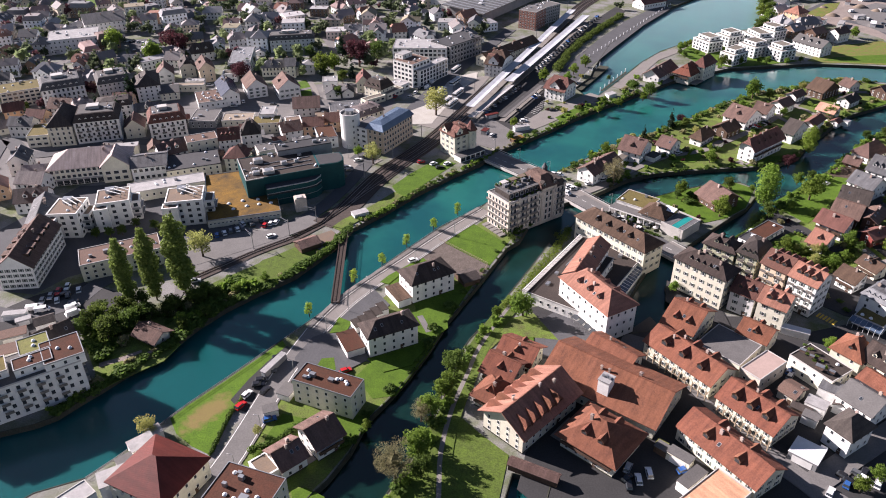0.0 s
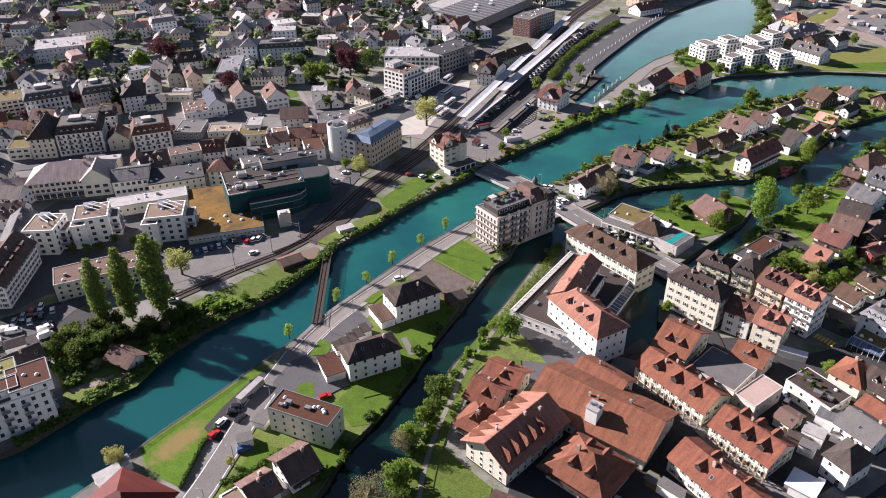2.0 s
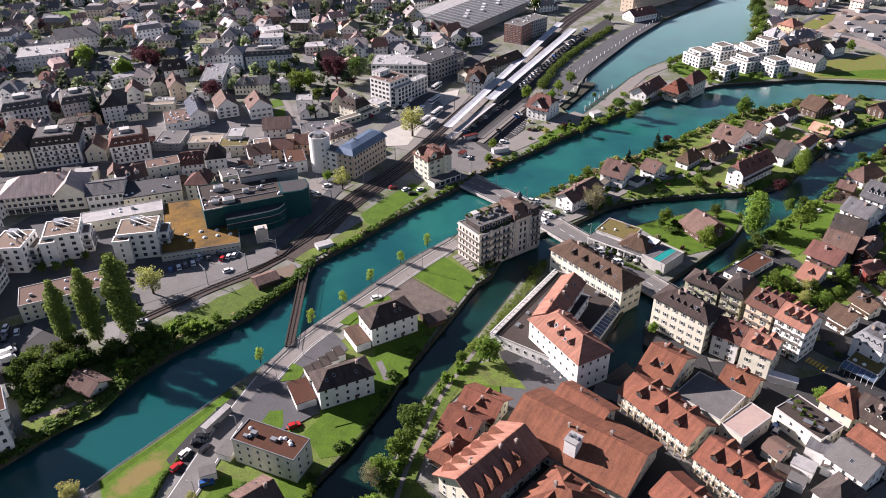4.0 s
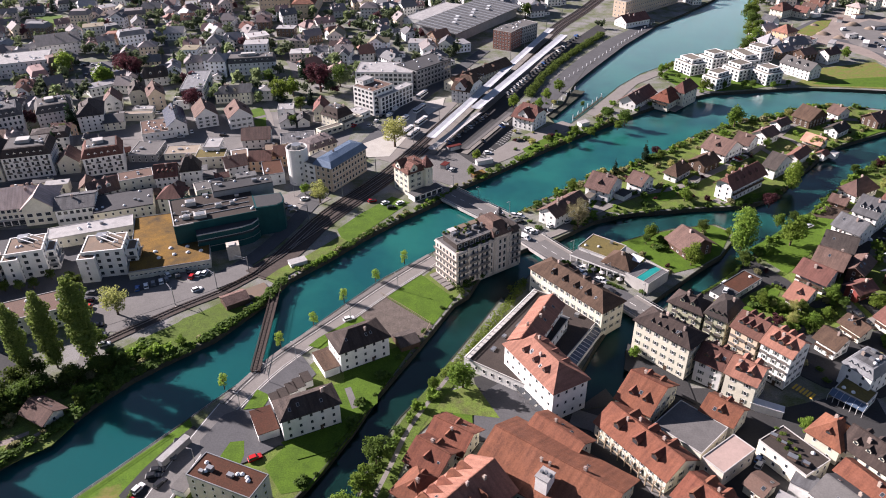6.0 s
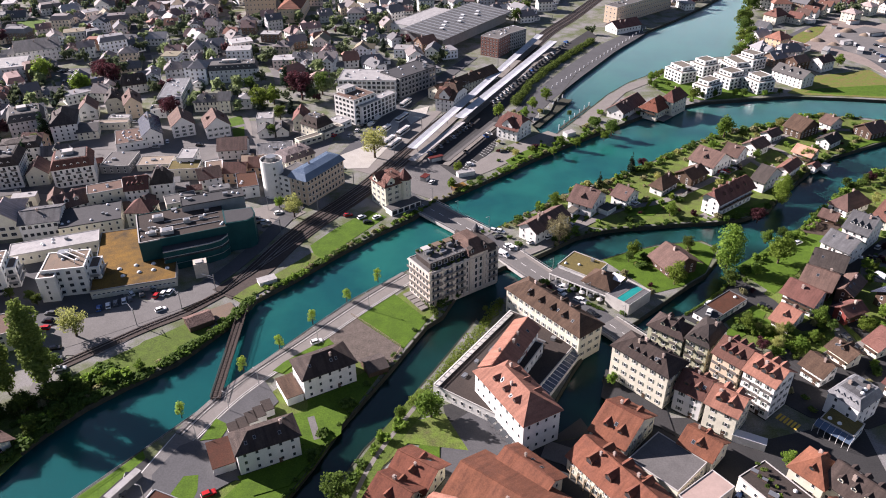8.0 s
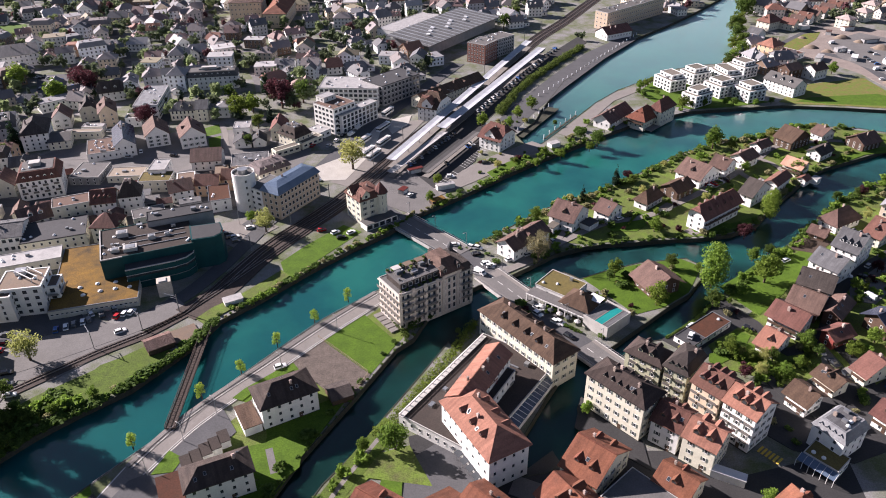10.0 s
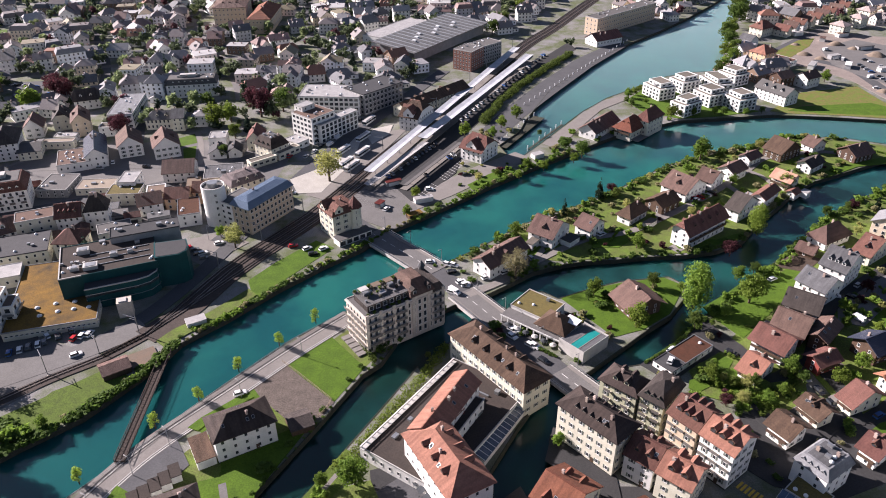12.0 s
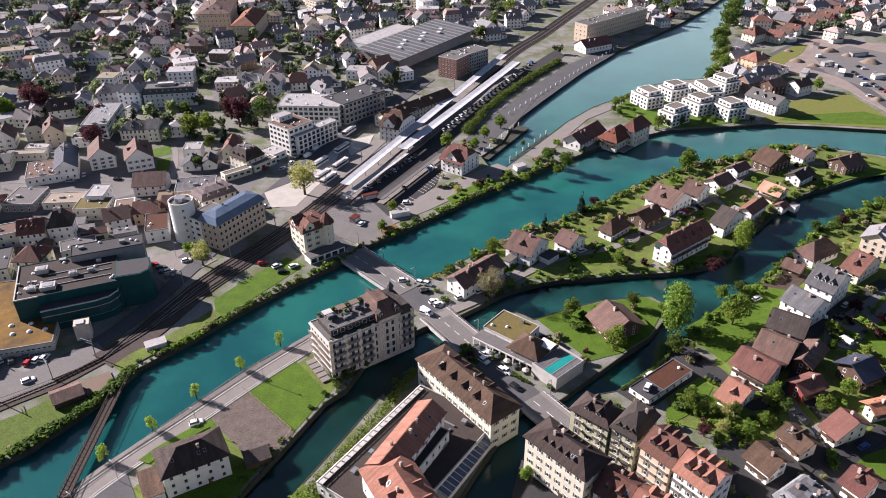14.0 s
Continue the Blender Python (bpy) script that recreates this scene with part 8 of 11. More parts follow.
# ---- railway depot hall ----
depot = empty("depot_hall", pose(43.6, 649.3, 0, 0, 0, 56.0), "large bus depot hall with a grey ribbed roof", "hall")
Geo().box(-48, 48, -17, 17, -0.5, 8.5).make("wall", WALL["grey"], depot)
gd = Geo()
gd.shell([(-52, -20, 8.6), (52, -20, 8.6), (52, 20, 11.2), (-52, 20, 11.2)], [[0, 1, 2, 3]], 0.5)
gd.make("roof", ROOF["corrug"], depot)
for k in range(16):
    go = Geo()
    go.add([(-0.35, -19.8, 8.62), (0.35, -19.8, 8.62), (0.35, 19.8, 11.2), (-0.35, 19.8, 11.2), (-0.2, -19.8, 9.0), (0.2, -19.8, 9.0), (0.2, 19.8, 11.6), (-0.2, 19.8, 11.6)], [(0, 1, 5, 4), (1, 2, 6, 5), (2, 3, 7, 6), (3, 0, 4, 7), (4, 5, 6, 7)])
    oo = go.make("roof_rib", METAL, depot)
    oo.location = (-49 + 6.5 * k, 0, 0)
for k in range(8):
    oo = Geo().box(-1.0, 1.0, -1.6, 1.6, 0, 0.9).make("skylight", DOME, depot)
    oo.location = (-30 + 8.5 * k, -4 + (k % 3) * 4, 10.0)
house(19.8, 666.2, 62.0, 34.0, 56.0, 7.5, "flat", "white", "lightgrey", 1, label="low white annexe of the depot with pale metal roof", name="depot_annexe", category="hall", extras=5, pitch=6)

# ---- station canopies, tracks and bus stops ----
CANOPY = material("pale_canopy_sheet", (0.42, 0.43, 0.45), (0.30, 0.31, 0.33), 4.0, 0.5, bump=0.2, fine=0.06, stripe=0.4)


def canopy(x0, y0, x1, y1, w, z, mat, label, post=9.0):
    d = Vector((x1 - x0, y1 - y0))
    L = d.length
    root = empty("platform_canopy", pose((x0 + x1) / 2, (y0 + y1) / 2, 0, 0, 0, math.degrees(math.atan2(d.y, d.x))), label, "canopy")
    g = Geo()
    g.shell([(-L / 2, -w / 2, z + 0.35), (L / 2, -w / 2, z + 0.35), (L / 2, 0, z), (-L / 2, 0, z), (L / 2, w / 2, z + 0.35), (-L / 2, w / 2, z + 0.35)], [[0, 1, 2, 3], [3, 2, 4, 5]], 0.3)
    g.make("roof", mat, root)
    Geo().box(-L / 2, L / 2, -w * 0.42, w * 0.42, -0.2, 0.55).make("platform", PALEROAD, root, "pale paved platform")
    n = int(L / post)
    pm = Geo().box(-0.12, 0.12, -0.12, 0.12, 0.5, z - 0.2).make("post", METAL, root)
    for k in range(n):
        if k == 0:
            pm.location = (-L / 2 + post / 2, 0, 0)
        else:
            place("post", pm.data, root, pose(-L / 2 + post / 2 + k * post, 0, 0))
    return root


canopy(14.7, 406.6, 107.1, 621.8, 5.4, 5.0, CANOPY, "long pale metal station platform canopy on steel posts", 14)
canopy(40.7, 449.5, 115.2, 603.7, 6.0, 5.0, CANOPY, "wide pale metal platform canopy on steel posts", 14)
canopy(15.1, 395.5, 42.6, 448.1, 4.0, 3.0, ROOF["lightgrey"], "long low bicycle shelter with faded grey roof", 14)
canopy(32.7, 395.3, 60.9, 447.9, 4.5, 3.0, ROOF["roofgrey"], "long low parking shelter with weathered grey roof", 14)


def track(pts, label):
    line = smooth_line(pts, 10.0)
    root = empty("railway_track", pose(line[0][0], line[0][1], 0.34), label, "railway")
    x0, y0 = line[0]
    for d in (-0.72, 0.72):
        g = ribbon_geo([(x - x0, y - y0) for x, y in offset_line(line, d)], 0.22, 0.0, 0.2)
        g.make("rail", RAIL, root)
    g = Geo()
    acc, last = 0.0, line[0]
    for a, b in zip(line, line[1:]):
        v = Vector(b) - Vector(a)
        n = int(v.length / 1.6)
        u = v.normalized()
        for k in range(n):
            p = Vector(a) + u * (k + 0.5) * 1.6
            g.box(-0.17, 0.17, -1.3, 1.3, -0.06, 0.06, 0, pose(p.x - x0, p.y - y0, 0, 0, 0, math.degrees(math.atan2(u.y, u.x))))
    tagged(g.make("sleeper_bed", TIMBER, root), kind="stuff")


RAIL_LINE = [(-100.8, 236.3), (-78.4, 257.6), (-65.1, 268.3), (-54.6, 279.8), (-44.5, 295.6), (-33.8, 322.6), (-21.2, 344.8), (-6.7, 369.4), (11.3, 408.5), (25.3, 441.7), (54.2, 502.3), (111.5, 634.3), (143.8, 693.9), (183.9, 773.9), (233.1, 868.7)]
track(offset_line(RAIL_LINE, 0.8), "railway track with steel rails on timber sleepers")
for off in (-3.2, 4.6):
    track(offset_line(RAIL_LINE, 0.8)[2:4] + offset_line(RAIL_LINE, off)[5:], "railway track with steel rails on timber sleepers")


def mast(x, y, rot, h=8.0):
    root = empty("catenary_mast", pose(x, y, 0, 0, 0, rot), "slim grey steel mast carrying the railway wires", "mast", "catenary masts")
    Geo().box(-0.13, 0.13, -0.13, 0.13, -0.2, h).make("pole", METAL, root)
    Geo().box(0, 5.5, -0.08, 0.08, h - 1.0, h - 0.8).make("arm", METAL, root)
    Geo().box(0, 3.0, -0.06, 0.06, h - 1.9, h - 1.78).make("strut", METAL, root)


mline = smooth_line(offset_line(RAIL_LINE, 3.4)[:4] + offset_line(RAIL_LINE, 6.8)[5:], 27.0)
for (ax, ay), (bx, by) in list(zip(mline, mline[1:]))[1:17]:
    mast(ax, ay, math.degrees(math.atan2(by - ay, bx - ax)) + 90)


def bus(x, y, rot, L=11.5, colour="white"):
    root = empty("bus", pose(x, y, 0.08, 0, 0, rot), "long white city bus waiting at the station", "bus", "parked vehicles")
    g = Geo().box(-L / 2, L / 2, -1.25, 1.25, 0.35, 3.0)
    g.make("body", PAINT[colour], root)
    Geo().box(-L / 2 - 0.02, L / 2 + 0.02, -1.27, 1.27, 1.35, 2.35).make("glasshouse", GLASS, root)
    Geo().box(-L / 2 + 0.8, L / 2 - 2.0, -0.9, 0.9, 3.0, 3.2).make("roof_unit", PARAPET, root)
    for sx in (-L * 0.3, L * 0.33):
        for sy in (-1.1, 1.1):
            w = Geo().prism([(0.48 * math.cos(k * math.tau / 10), 0.48 * math.sin(k * math.tau / 10)) for k in range(10)], -0.14, 0.14).make("wheel", TYRE, root)
            w.matrix_local = pose(sx, sy, 0.48, 90, 0, 0)


bus(8.6, 438.6, 63)
bus(1.0, 424.8, 63)
bus(4.7, 420.8, 63)
bus(-2.5, 440.8, 63)
bus(6.9, 459.4, 63)
bus(7.9, 483.9, 65)

# ---- bridges ----
def bridge(x0, y0, x1, y1, w, z, label, rails=True):
    d = Vector((x1 - x0, y1 - y0))
    L = d.length + 6
    root = empty("road_bridge", pose((x0 + x1) / 2, (y0 + y1) / 2, 0, 0, 0, math.degrees(math.atan2(d.y, d.x))), label, "bridge")
    Geo().box(-L / 2, L / 2, -w / 2, w / 2, z - 0.9, z).make("deck", WORN, root)
    for s in (-1, 1):
        Geo().box(-L / 2, L / 2, min(s * w / 2, s * (w / 2 - 1.6)), max(s * w / 2, s * (w / 2 - 1.6)), z, z + 0.15).make("pavement", PALEROAD, root)
        g = Geo().box(-L / 2, L / 2, s * w / 2 - 0.08, s * w / 2 + 0.08, z + 1.05, z + 1.15)
        n = int(L / 1.5)
        for k in range(n + 1):
            xx = -L / 2 + L * k / n
            g.box(xx - 0.05, xx + 0.05, s * w / 2 - 0.05, s * w / 2 + 0.05, z - 0.2, z + 1.05)
        g.make("railing", METAL, root)
        Geo().box(-L / 2, L / 2, s * w / 2 - 0.2, s * w / 2 + 0.2, z - 1.0, z + 0.22).make("edge_beam", PARAPET, root)
    for sx in (-L / 6, L / 6):
        o = Geo().box(-0.6, 0.6, -w * 0.42, w * 0.42, WATER_Z - 1.2, z - 0.85).make("pier", QUAY, root)
        o.location = (sx, 0, 0)
    for k in range(int(L / 6)):
        o = Geo().box(-1.5, 1.5, -0.09, 0.09, 0, 0.02).make("lane_marking", WHITE_LINE, root)
        o.location = (-L / 2 + 3 + k * 6, 0, z + 0.002)
    return root


bridge(22.6, 351.4, 47.7, 324.3, 13.0, 0.32, "asphalt road bridge with pale pavements and steel railings")
bridge(61.4, 304.8, 72.2, 289.7, 12.0, 0.32, "short asphalt road bridge over the side channel")
bridge(93.5, 258.4, 101.1, 248.2, 11.0, 0.32, "short asphalt road bridge between old hotels")

foot = empty("footbridge", pose(-42.5, 246.2, 0, 0, 0, 92.5), "narrow rusty brown footbridge with lattice railings", "bridge")
FL = 50.0
Geo().box(-FL / 2, FL / 2, -1.5, 1.5, 0.35, 0.75).make("deck_beam", TIMBER, foot)
plank = Geo().box(-0.42, 0.42, -1.45, 1.45, 0.75, 0.81).make("plank", TIMBER, foot)
for k in range(int(FL / 0.9)):
    if k == 0:
        plank.location = (-FL / 2 + 0.45, 0, 0)
    else:
        place("plank", plank.data, foot, pose(-FL / 2 + 0.45 + 0.9 * k, 0, 0))
RUST = material("rusty_brown_steel", (0.075, 0.055, 0.047), (0.055, 0.042, 0.038), 2.0, 0.8, fine=0.15)
for s in (-1, 1):
    g = Geo()
    for zz in (0.95, 1.75):
        g.box(-FL / 2, FL / 2, s * 1.55 - 0.07, s * 1.55 + 0.07, zz, zz + 0.12)
    for k in range(34):
        xx = -FL / 2 + FL * k / 33
        g.box(xx - 0.06, xx + 0.06, s * 1.55 - 0.06, s * 1.55 + 0.06, 0.3, 1.8)
    g.make("railing", RUST, foot)

# ---- canal piers with mooring posts ----
def pier(x0, y0, x1, y1, w, label):
    d = Vector((x1 - x0, y1 - y0))
    L = d.length
    root = empty("pier", pose(x0, y0, 0, 0, 0, math.degrees(math.atan2(d.y, d.x))), label, "pier")
    Geo().box(0, L, -w / 2, w / 2, -0.75, -0.45).make("deck", QUAY, root)
    n = max(2, int(L / 7))
    pm = None
    for k in range(n + 1):
        if pm is None:
            pm = Geo().prism([(0.28 * math.cos(q * math.tau / 8), 0.28 * math.sin(q * math.tau / 8)) for q in range(8)], WATER_Z - 1.5, 1.7).make("mooring_post", DOME, root)
            pm.location = (0, w / 2, 0)
        else:
            place("mooring_post", pm.data, root, pose(L * k / n, w / 2, 0))


pier(99.5, 446.1, 122.9, 482.1, 1.4, "narrow pier with pale mooring posts in the canal")
pier(84.4, 449.2, 110.6, 494.3, 7.0, "broad quay with pale mooring posts")
pier(104.5, 512.8, 199.0, 654.2, 3.0, "long canal quay with pale mooring posts")

# ---- hedges and walls ----
def hedge(pts, w, h, leafm, seed, label, base=0.0):
    """A clipped or wild hedge: leaf blades over a rough core along a line."""
    line = smooth_line(pts, max(0.5, min(1.3, w * 0.55)))
    r = random.Random(seed)
    x0, y0 = line[0]
    clumps = [(x - x0 + r.uniform(-0.2, 0.2) * w, y - y0 + r.uniform(-0.2, 0.2) * w, h * r.uniform(0.35, 0.6), w * r.uniform(0.45, 0.7)) for x, y in line]
    root = empty("hedge", pose(x0, y0, base), label, "hedge")
    leaf_cloud("foliage", clumps, len(clumps) * int(36 + 6 * w * h), 0.3, leafm, root, seed, min(1.2, h / w))
    return root


hedge([(22.8, 219.0), (30.5, 230.3), (38.8, 244.8), (48.1, 261.6), (53.7, 273.1)], 3.6, 2.2, LEAF["fresh"], 21, "bright green hedge along the riverside path")
hedge([(76.0, 484.3), (97.2, 536.1), (123.4, 580.9), (148.1, 619.6)], 5.0, 3.0, LEAF["deep"], 22, "dense green hedge beside the canal quay")
# Narrow hedge standing in for a dark road parapet and its shadow.
hedge([(-66.8, 165.1), (-68.0, 154.6), (-68.9, 147.9)], 1.0, 1.2, LEAF["deep"], 23, "dark hedge in place of a road parapet's shadow")
hedge([(20.2, 283.2), (25.0, 273.7), (29.3, 265.4)], 2.0, 2.4, LEAF["deep"], 24, "dark hedge beside the hotel")
hedge([(30.6, 270.3), (35.4, 279.6), (42.5, 288.2), (53.3, 295.9)], 2.2, 3.2, LEAF["deep"], 25, "dark shrubs along the foot of the hotel")
hedge([(150.2, 290.7), (135.7, 276.4), (121.9, 265.2)], 0.8, 0.8, LEAF["deep"], 26, "low dark hedge on the channel wall")


# ---- blocks of the teal store ----
stair = empty("stair_tower", pose(-66.1, 293.8, 0, 0, 0, 20.0), "pale concrete stair tower in front of the teal store", "tower")
Geo().box(-2.6, 2.6, -2.0, 2.0, -0.5, 6.6).make("wall", WALL["stone"], stair)
Geo().box(-1.8, 1.0, -1.5, 1.2, 6.6, 7.0).make("hatch", PARAPET, stair)
annex = empty("store_wing", pose(-55.4, 318.6, 0, 0, 0, 20.0), "rounded teal metal-clad wing of the store", "shop")
Geo().prism([(-6 + 0.0, -5), (3, -5.5), (6, -3.5), (7, 0), (6.5, 6), (-6, 7)], -0.5, 13.6).make("wall", WALL["teal"], annex)
Geo().prism([(-5.5, -4.5), (2.8, -5.0), (5.6, -3.2), (6.5, 0), (6, 5.5), (-5.5, 6.5)], 13.6, 13.72).make("roof", ROOF["darkgrey"], annex)
for ux, uy, us, uh in ((-89.2, 317.3, 2.2, 2.0), (-82.0, 306.6, 2.6, 1.6), (-76.4, 315.2, 1.4, 1.6), (-71.1, 318.0, 1.0, 1.2), (-87.6, 305.1, 1.6, 1.3)):
    unit = empty("roof_plant", pose(ux, uy, 12.5, 0, 0, 20.0), "pale metal ventilation unit on the store roof", "roof unit")
    Geo().box(-us, us, -us * 0.7, us * 0.7, 0, uh).make("casing", PARAPET, unit)
    Geo().box(-us * 0.7, us * 0.7, -us * 0.5, us * 0.5, uh, uh + 0.15).make("grille", METAL, unit)
# lower curved front, its light parapet line and dark window slots
front = empty("department_store", pose(-79.2, 316.2, 0, 0, 0, 22.5), "lower curved teal front of the department store", "shop")
fring = [(-9.5, -12.6), (-9.5, -17.6), (9.0, -17.6), (13.5, -16.6), (16.6, -13.8), (17.6, -9.0), (17.6, -4.0)]
Geo().prism(fring, -0.5, 9.0).make("wall", WALL["teal"], front)
Geo().prism([(x * 0.98, y * 0.985) for x, y in fring], 9.0, 9.1).make("roof", ROOF["darkgrey"], front)
ribbon_geo(fring[1:], 0.4, 8.95, 9.35).make("parapet", PARAPET, front)
belt = [(x * 1.006, y * 1.006) for x, y in fring[1:]]
ribbon_geo(belt, 0.16, 5.5, 6.5).make("window_band", GLASS, front, "dark ribbon of windows")
ribbon_geo(belt, 0.26, 6.5, 6.66).make("sill", PARAPET, front, "pale ledge above the windows")
ribbon_geo(belt, 0.2, 2.9, 3.1).make("ledge", METAL, front)
for k, (x0, x1) in enumerate(((-17.6, -17.2), (-17.2, -9.6))):
    Geo().box(x0, x1, -12.75 if k else -12.7, 12.4 if k == 0 else -12.4, 12.5, 12.95).make("parapet", PARAPET, front)
screen = empty("roof_plant", pose(-89.5, 308.0, 12.52, 0, 0, 22.5), "cluster of grey ventilation pipes on the store roof", "roof unit")
rs = random.Random(3)
for k in range(9):
    o = Geo().box(-0.5, 0.5, -0.4, 0.4, 0, rs.uniform(0.6, 1.6)).make("duct", METAL if k % 3 else PARAPET, screen)
    o.location = (rs.uniform(-4, 4), rs.uniform(-2.5, 2.5), 0)
kerb = Geo()
for k in range(3):
    kerb.box(-9 + 0.1, 13, -4 + 4.2 * k, -3.7 + 4.2 * k, 0, 0.35)
rail_root = empty("roof_duct", pose(-76.0, 314.5, 12.52, 0, 0, 22.5), "long low cable ducts on the brown store roof", "roof unit")
kerb.make("duct", METAL, rail_root)
# ---- trees ----
tree_kind("poplar", "tall slender poplar in spring leaf", 32, 3.3, LEAF["poplar"], 8000, 0.38, "column", 3)
tree_kind("fresh", "broadleaf tree in fresh green leaf", 10, 4.2, LEAF["fresh"], 1700, 0.34, "round", 4)
tree_kind("deep", "dense dark green broadleaf tree", 11, 4.6, LEAF["deep"], 1700, 0.35, "round", 5)
tree_kind("copper", "large dark red copper beech", 15, 6.6, LEAF["copper"], 2600, 0.42, "round", 6)
tree_kind("pale", "pale yellowish tree just budding", 12, 5.2, LEAF["pale"], 2600, 0.25, "round", 8)
tree_kind("twig", "nearly bare tree with thin grey-green twigs", 15, 6.0, LEAF["twig"], 4200, 0.17, "round", 9)
tree_kind("willow", "tall rounded riverside tree in light green leaf", 20, 5.2, LEAF["fresh"], 3600, 0.4, "column", 14)
tree_kind("young", "slim young street tree in thin new leaf", 6, 1.9, LEAF["lime"], 1000, 0.16, "round", 15)
tree_kind("spruce", "dark conical spruce in the gardens", 18, 4.0, LEAF["spruce"], 1700, 0.42, "cone", 10)
tree_kind("shrub", "rounded green garden shrub", 2.6, 1.7, LEAF["fresh"], 130, 0.40, "shrub", 11)
tree_kind("darkshrub", "dark green bank shrub", 2.8, 1.9, LEAF["deep"], 130, 0.42, "shrub", 12)
tree_kind("oliveshrub", "olive garden shrub just budding", 2.4, 1.6, LEAF["twig"], 130, 0.36, "shrub", 31)
tree_kind("redshrub", "dark red garden shrub", 2.4, 1.5, LEAF["copper"], 130, 0.36, "shrub", 32)
tree_kind("yellowshrub", "yellow-green flowering garden shrub", 2.2, 1.5, LEAF["pale"], 130, 0.34, "shrub", 33)
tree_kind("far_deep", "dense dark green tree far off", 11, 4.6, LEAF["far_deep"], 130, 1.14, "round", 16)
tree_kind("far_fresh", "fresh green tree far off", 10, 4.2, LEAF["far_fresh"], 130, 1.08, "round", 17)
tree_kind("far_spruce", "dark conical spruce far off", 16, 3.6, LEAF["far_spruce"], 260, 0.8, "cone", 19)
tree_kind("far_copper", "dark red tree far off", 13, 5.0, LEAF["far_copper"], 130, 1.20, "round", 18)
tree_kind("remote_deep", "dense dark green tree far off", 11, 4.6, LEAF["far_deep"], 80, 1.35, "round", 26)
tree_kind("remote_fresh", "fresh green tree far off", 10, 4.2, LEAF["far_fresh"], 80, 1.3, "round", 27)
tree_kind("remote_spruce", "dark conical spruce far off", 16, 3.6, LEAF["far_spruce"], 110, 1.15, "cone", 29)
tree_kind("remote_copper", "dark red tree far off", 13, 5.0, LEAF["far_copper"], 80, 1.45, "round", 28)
tree("fresh", 180.9, 537.3, 5)
tree("fresh", 175.8, 530.1, 6)
tree("deep", 167.6, 515.3, 5)
tree("fresh", 179.7, 515.1, 4)
tree("deep", 194.7, 491.9, 5)
tree("fresh", 203.7, 494.4, 6)
tree("deep", 222.1, 494.3, 6)
tree("fresh", 235.4, 494.1, 5)
tree("deep", 246.7, 497.6, 5)
tree("deep", 242.8, 567.5, 12)
tree("fresh", 249.1, 579.3, 11)
tree("deep", 275.8, 654.2, 17)
tree("fresh", 284.3, 669.8, 15)
tree("deep", 269.3, 617.8, 13)
tree("fresh", 261.4, 611.1, 12)
tree("deep", 107.1, 463.5, 4)
tree("fresh", 156.8, 373.7, 5)
tree("deep", -118.0, 207.6, 9)
tree("deep", -117.3, 214.2, 10)
tree("deep", -112.8, 219.3, 8)
tree("deep", -101.7, 214.1, 7)
tree("deep", -94.3, 221.0, 8)
tree("deep", -124.8, 209.3, 10)
tree("deep", -127.6, 201.3, 9)
tree("deep", -99.6, 235.8, 7)
tree("deep", -92.0, 228.2, 6)
tree("fresh", -94.9, 209.0, 6)
tree("fresh", -70.7, 235.5, 5)
tree("fresh", -80.0, 228.1, 5)
tree("poplar", -117.7, 220.4, 31)
tree("poplar", -109.4, 224.2, 33, widen=1.05)
tree("poplar", -99.9, 228.7, 36, widen=1.25)
tree("pale", -100.2, 254.1, 13)
tree("pale", -89.4, 156.3, 7.5)
tree("deep", -125.9, 204.4, 10)
tree("deep", -118.0, 199.7, 11)
tree("deep", -113.6, 212.5, 8)
tree("deep", -109.0, 214.1, 7)
tree("young", -50.0, 213.7, 6.5)
tree("young", -35.6, 235.2, 6.5)
tree("young", -25.7, 247.1, 6.5)
tree("young", -16.2, 261.2, 6.5)
tree("young", -5.2, 275.0, 6.5)
tree("young", 5.7, 288.3, 6.5)
tree("fresh", 28.2, 213.1, 11)
tree("fresh", 18.9, 213.2, 5)
tree("deep", 2.6, 180.6, 11)
tree("fresh", -0.3, 170.9, 10)
tree("fresh", -4.8, 163.5, 9)
tree("fresh", -8.2, 147.7, 11)
tree("twig", -14.3, 138.6, 16)
tree("twig", -7.7, 161.2, 9)
tree("deep", -7.2, 139.5, 9)
tree("fresh", -23.9, 157.8, 4)
tree("fresh", -53.9, 145.9, 4)
tree("pale", -56.5, 155.7, 4)
tree("willow", 147.2, 296.7, 21)
tree("fresh", 169.4, 300.0, 13)
tree("fresh", 123.1, 285.4, 11)
tree("fresh", 111.1, 305.4, 8)
tree("deep", 108.5, 301.9, 5)
tree("deep", 120.5, 304.6, 5)
tree("deep", 135.0, 310.7, 7)
tree("fresh", 145.7, 308.8, 4)
tree("twig", 81.7, 317.2, 15)
tree("spruce", 108.5, 369.8, 9)
tree("spruce", 127.4, 385.6, 12)
tree("fresh", 83.9, 352.0, 7)
tree("deep", 136.1, 387.2, 6)
tree("copper", 134.7, 391.2, 6)
tree("fresh", 135.6, 340.5, 8)
tree("copper", 173.1, 333.9, 8)
tree("willow", 191.0, 352.8, 15)
tree("fresh", 221.1, 395.2, 9)
tree("fresh", 189.1, 429.9, 13)
tree("deep", 198.3, 426.5, 7)
tree("deep", 126.7, 433.8, 10)
tree("deep", 118.6, 440.9, 9)
tree("fresh", 121.4, 427.0, 6)
tree("fresh", 104.4, 417.3, 6)
tree("fresh", 96.1, 420.6, 6)
tree("fresh", 91.0, 408.0, 5)
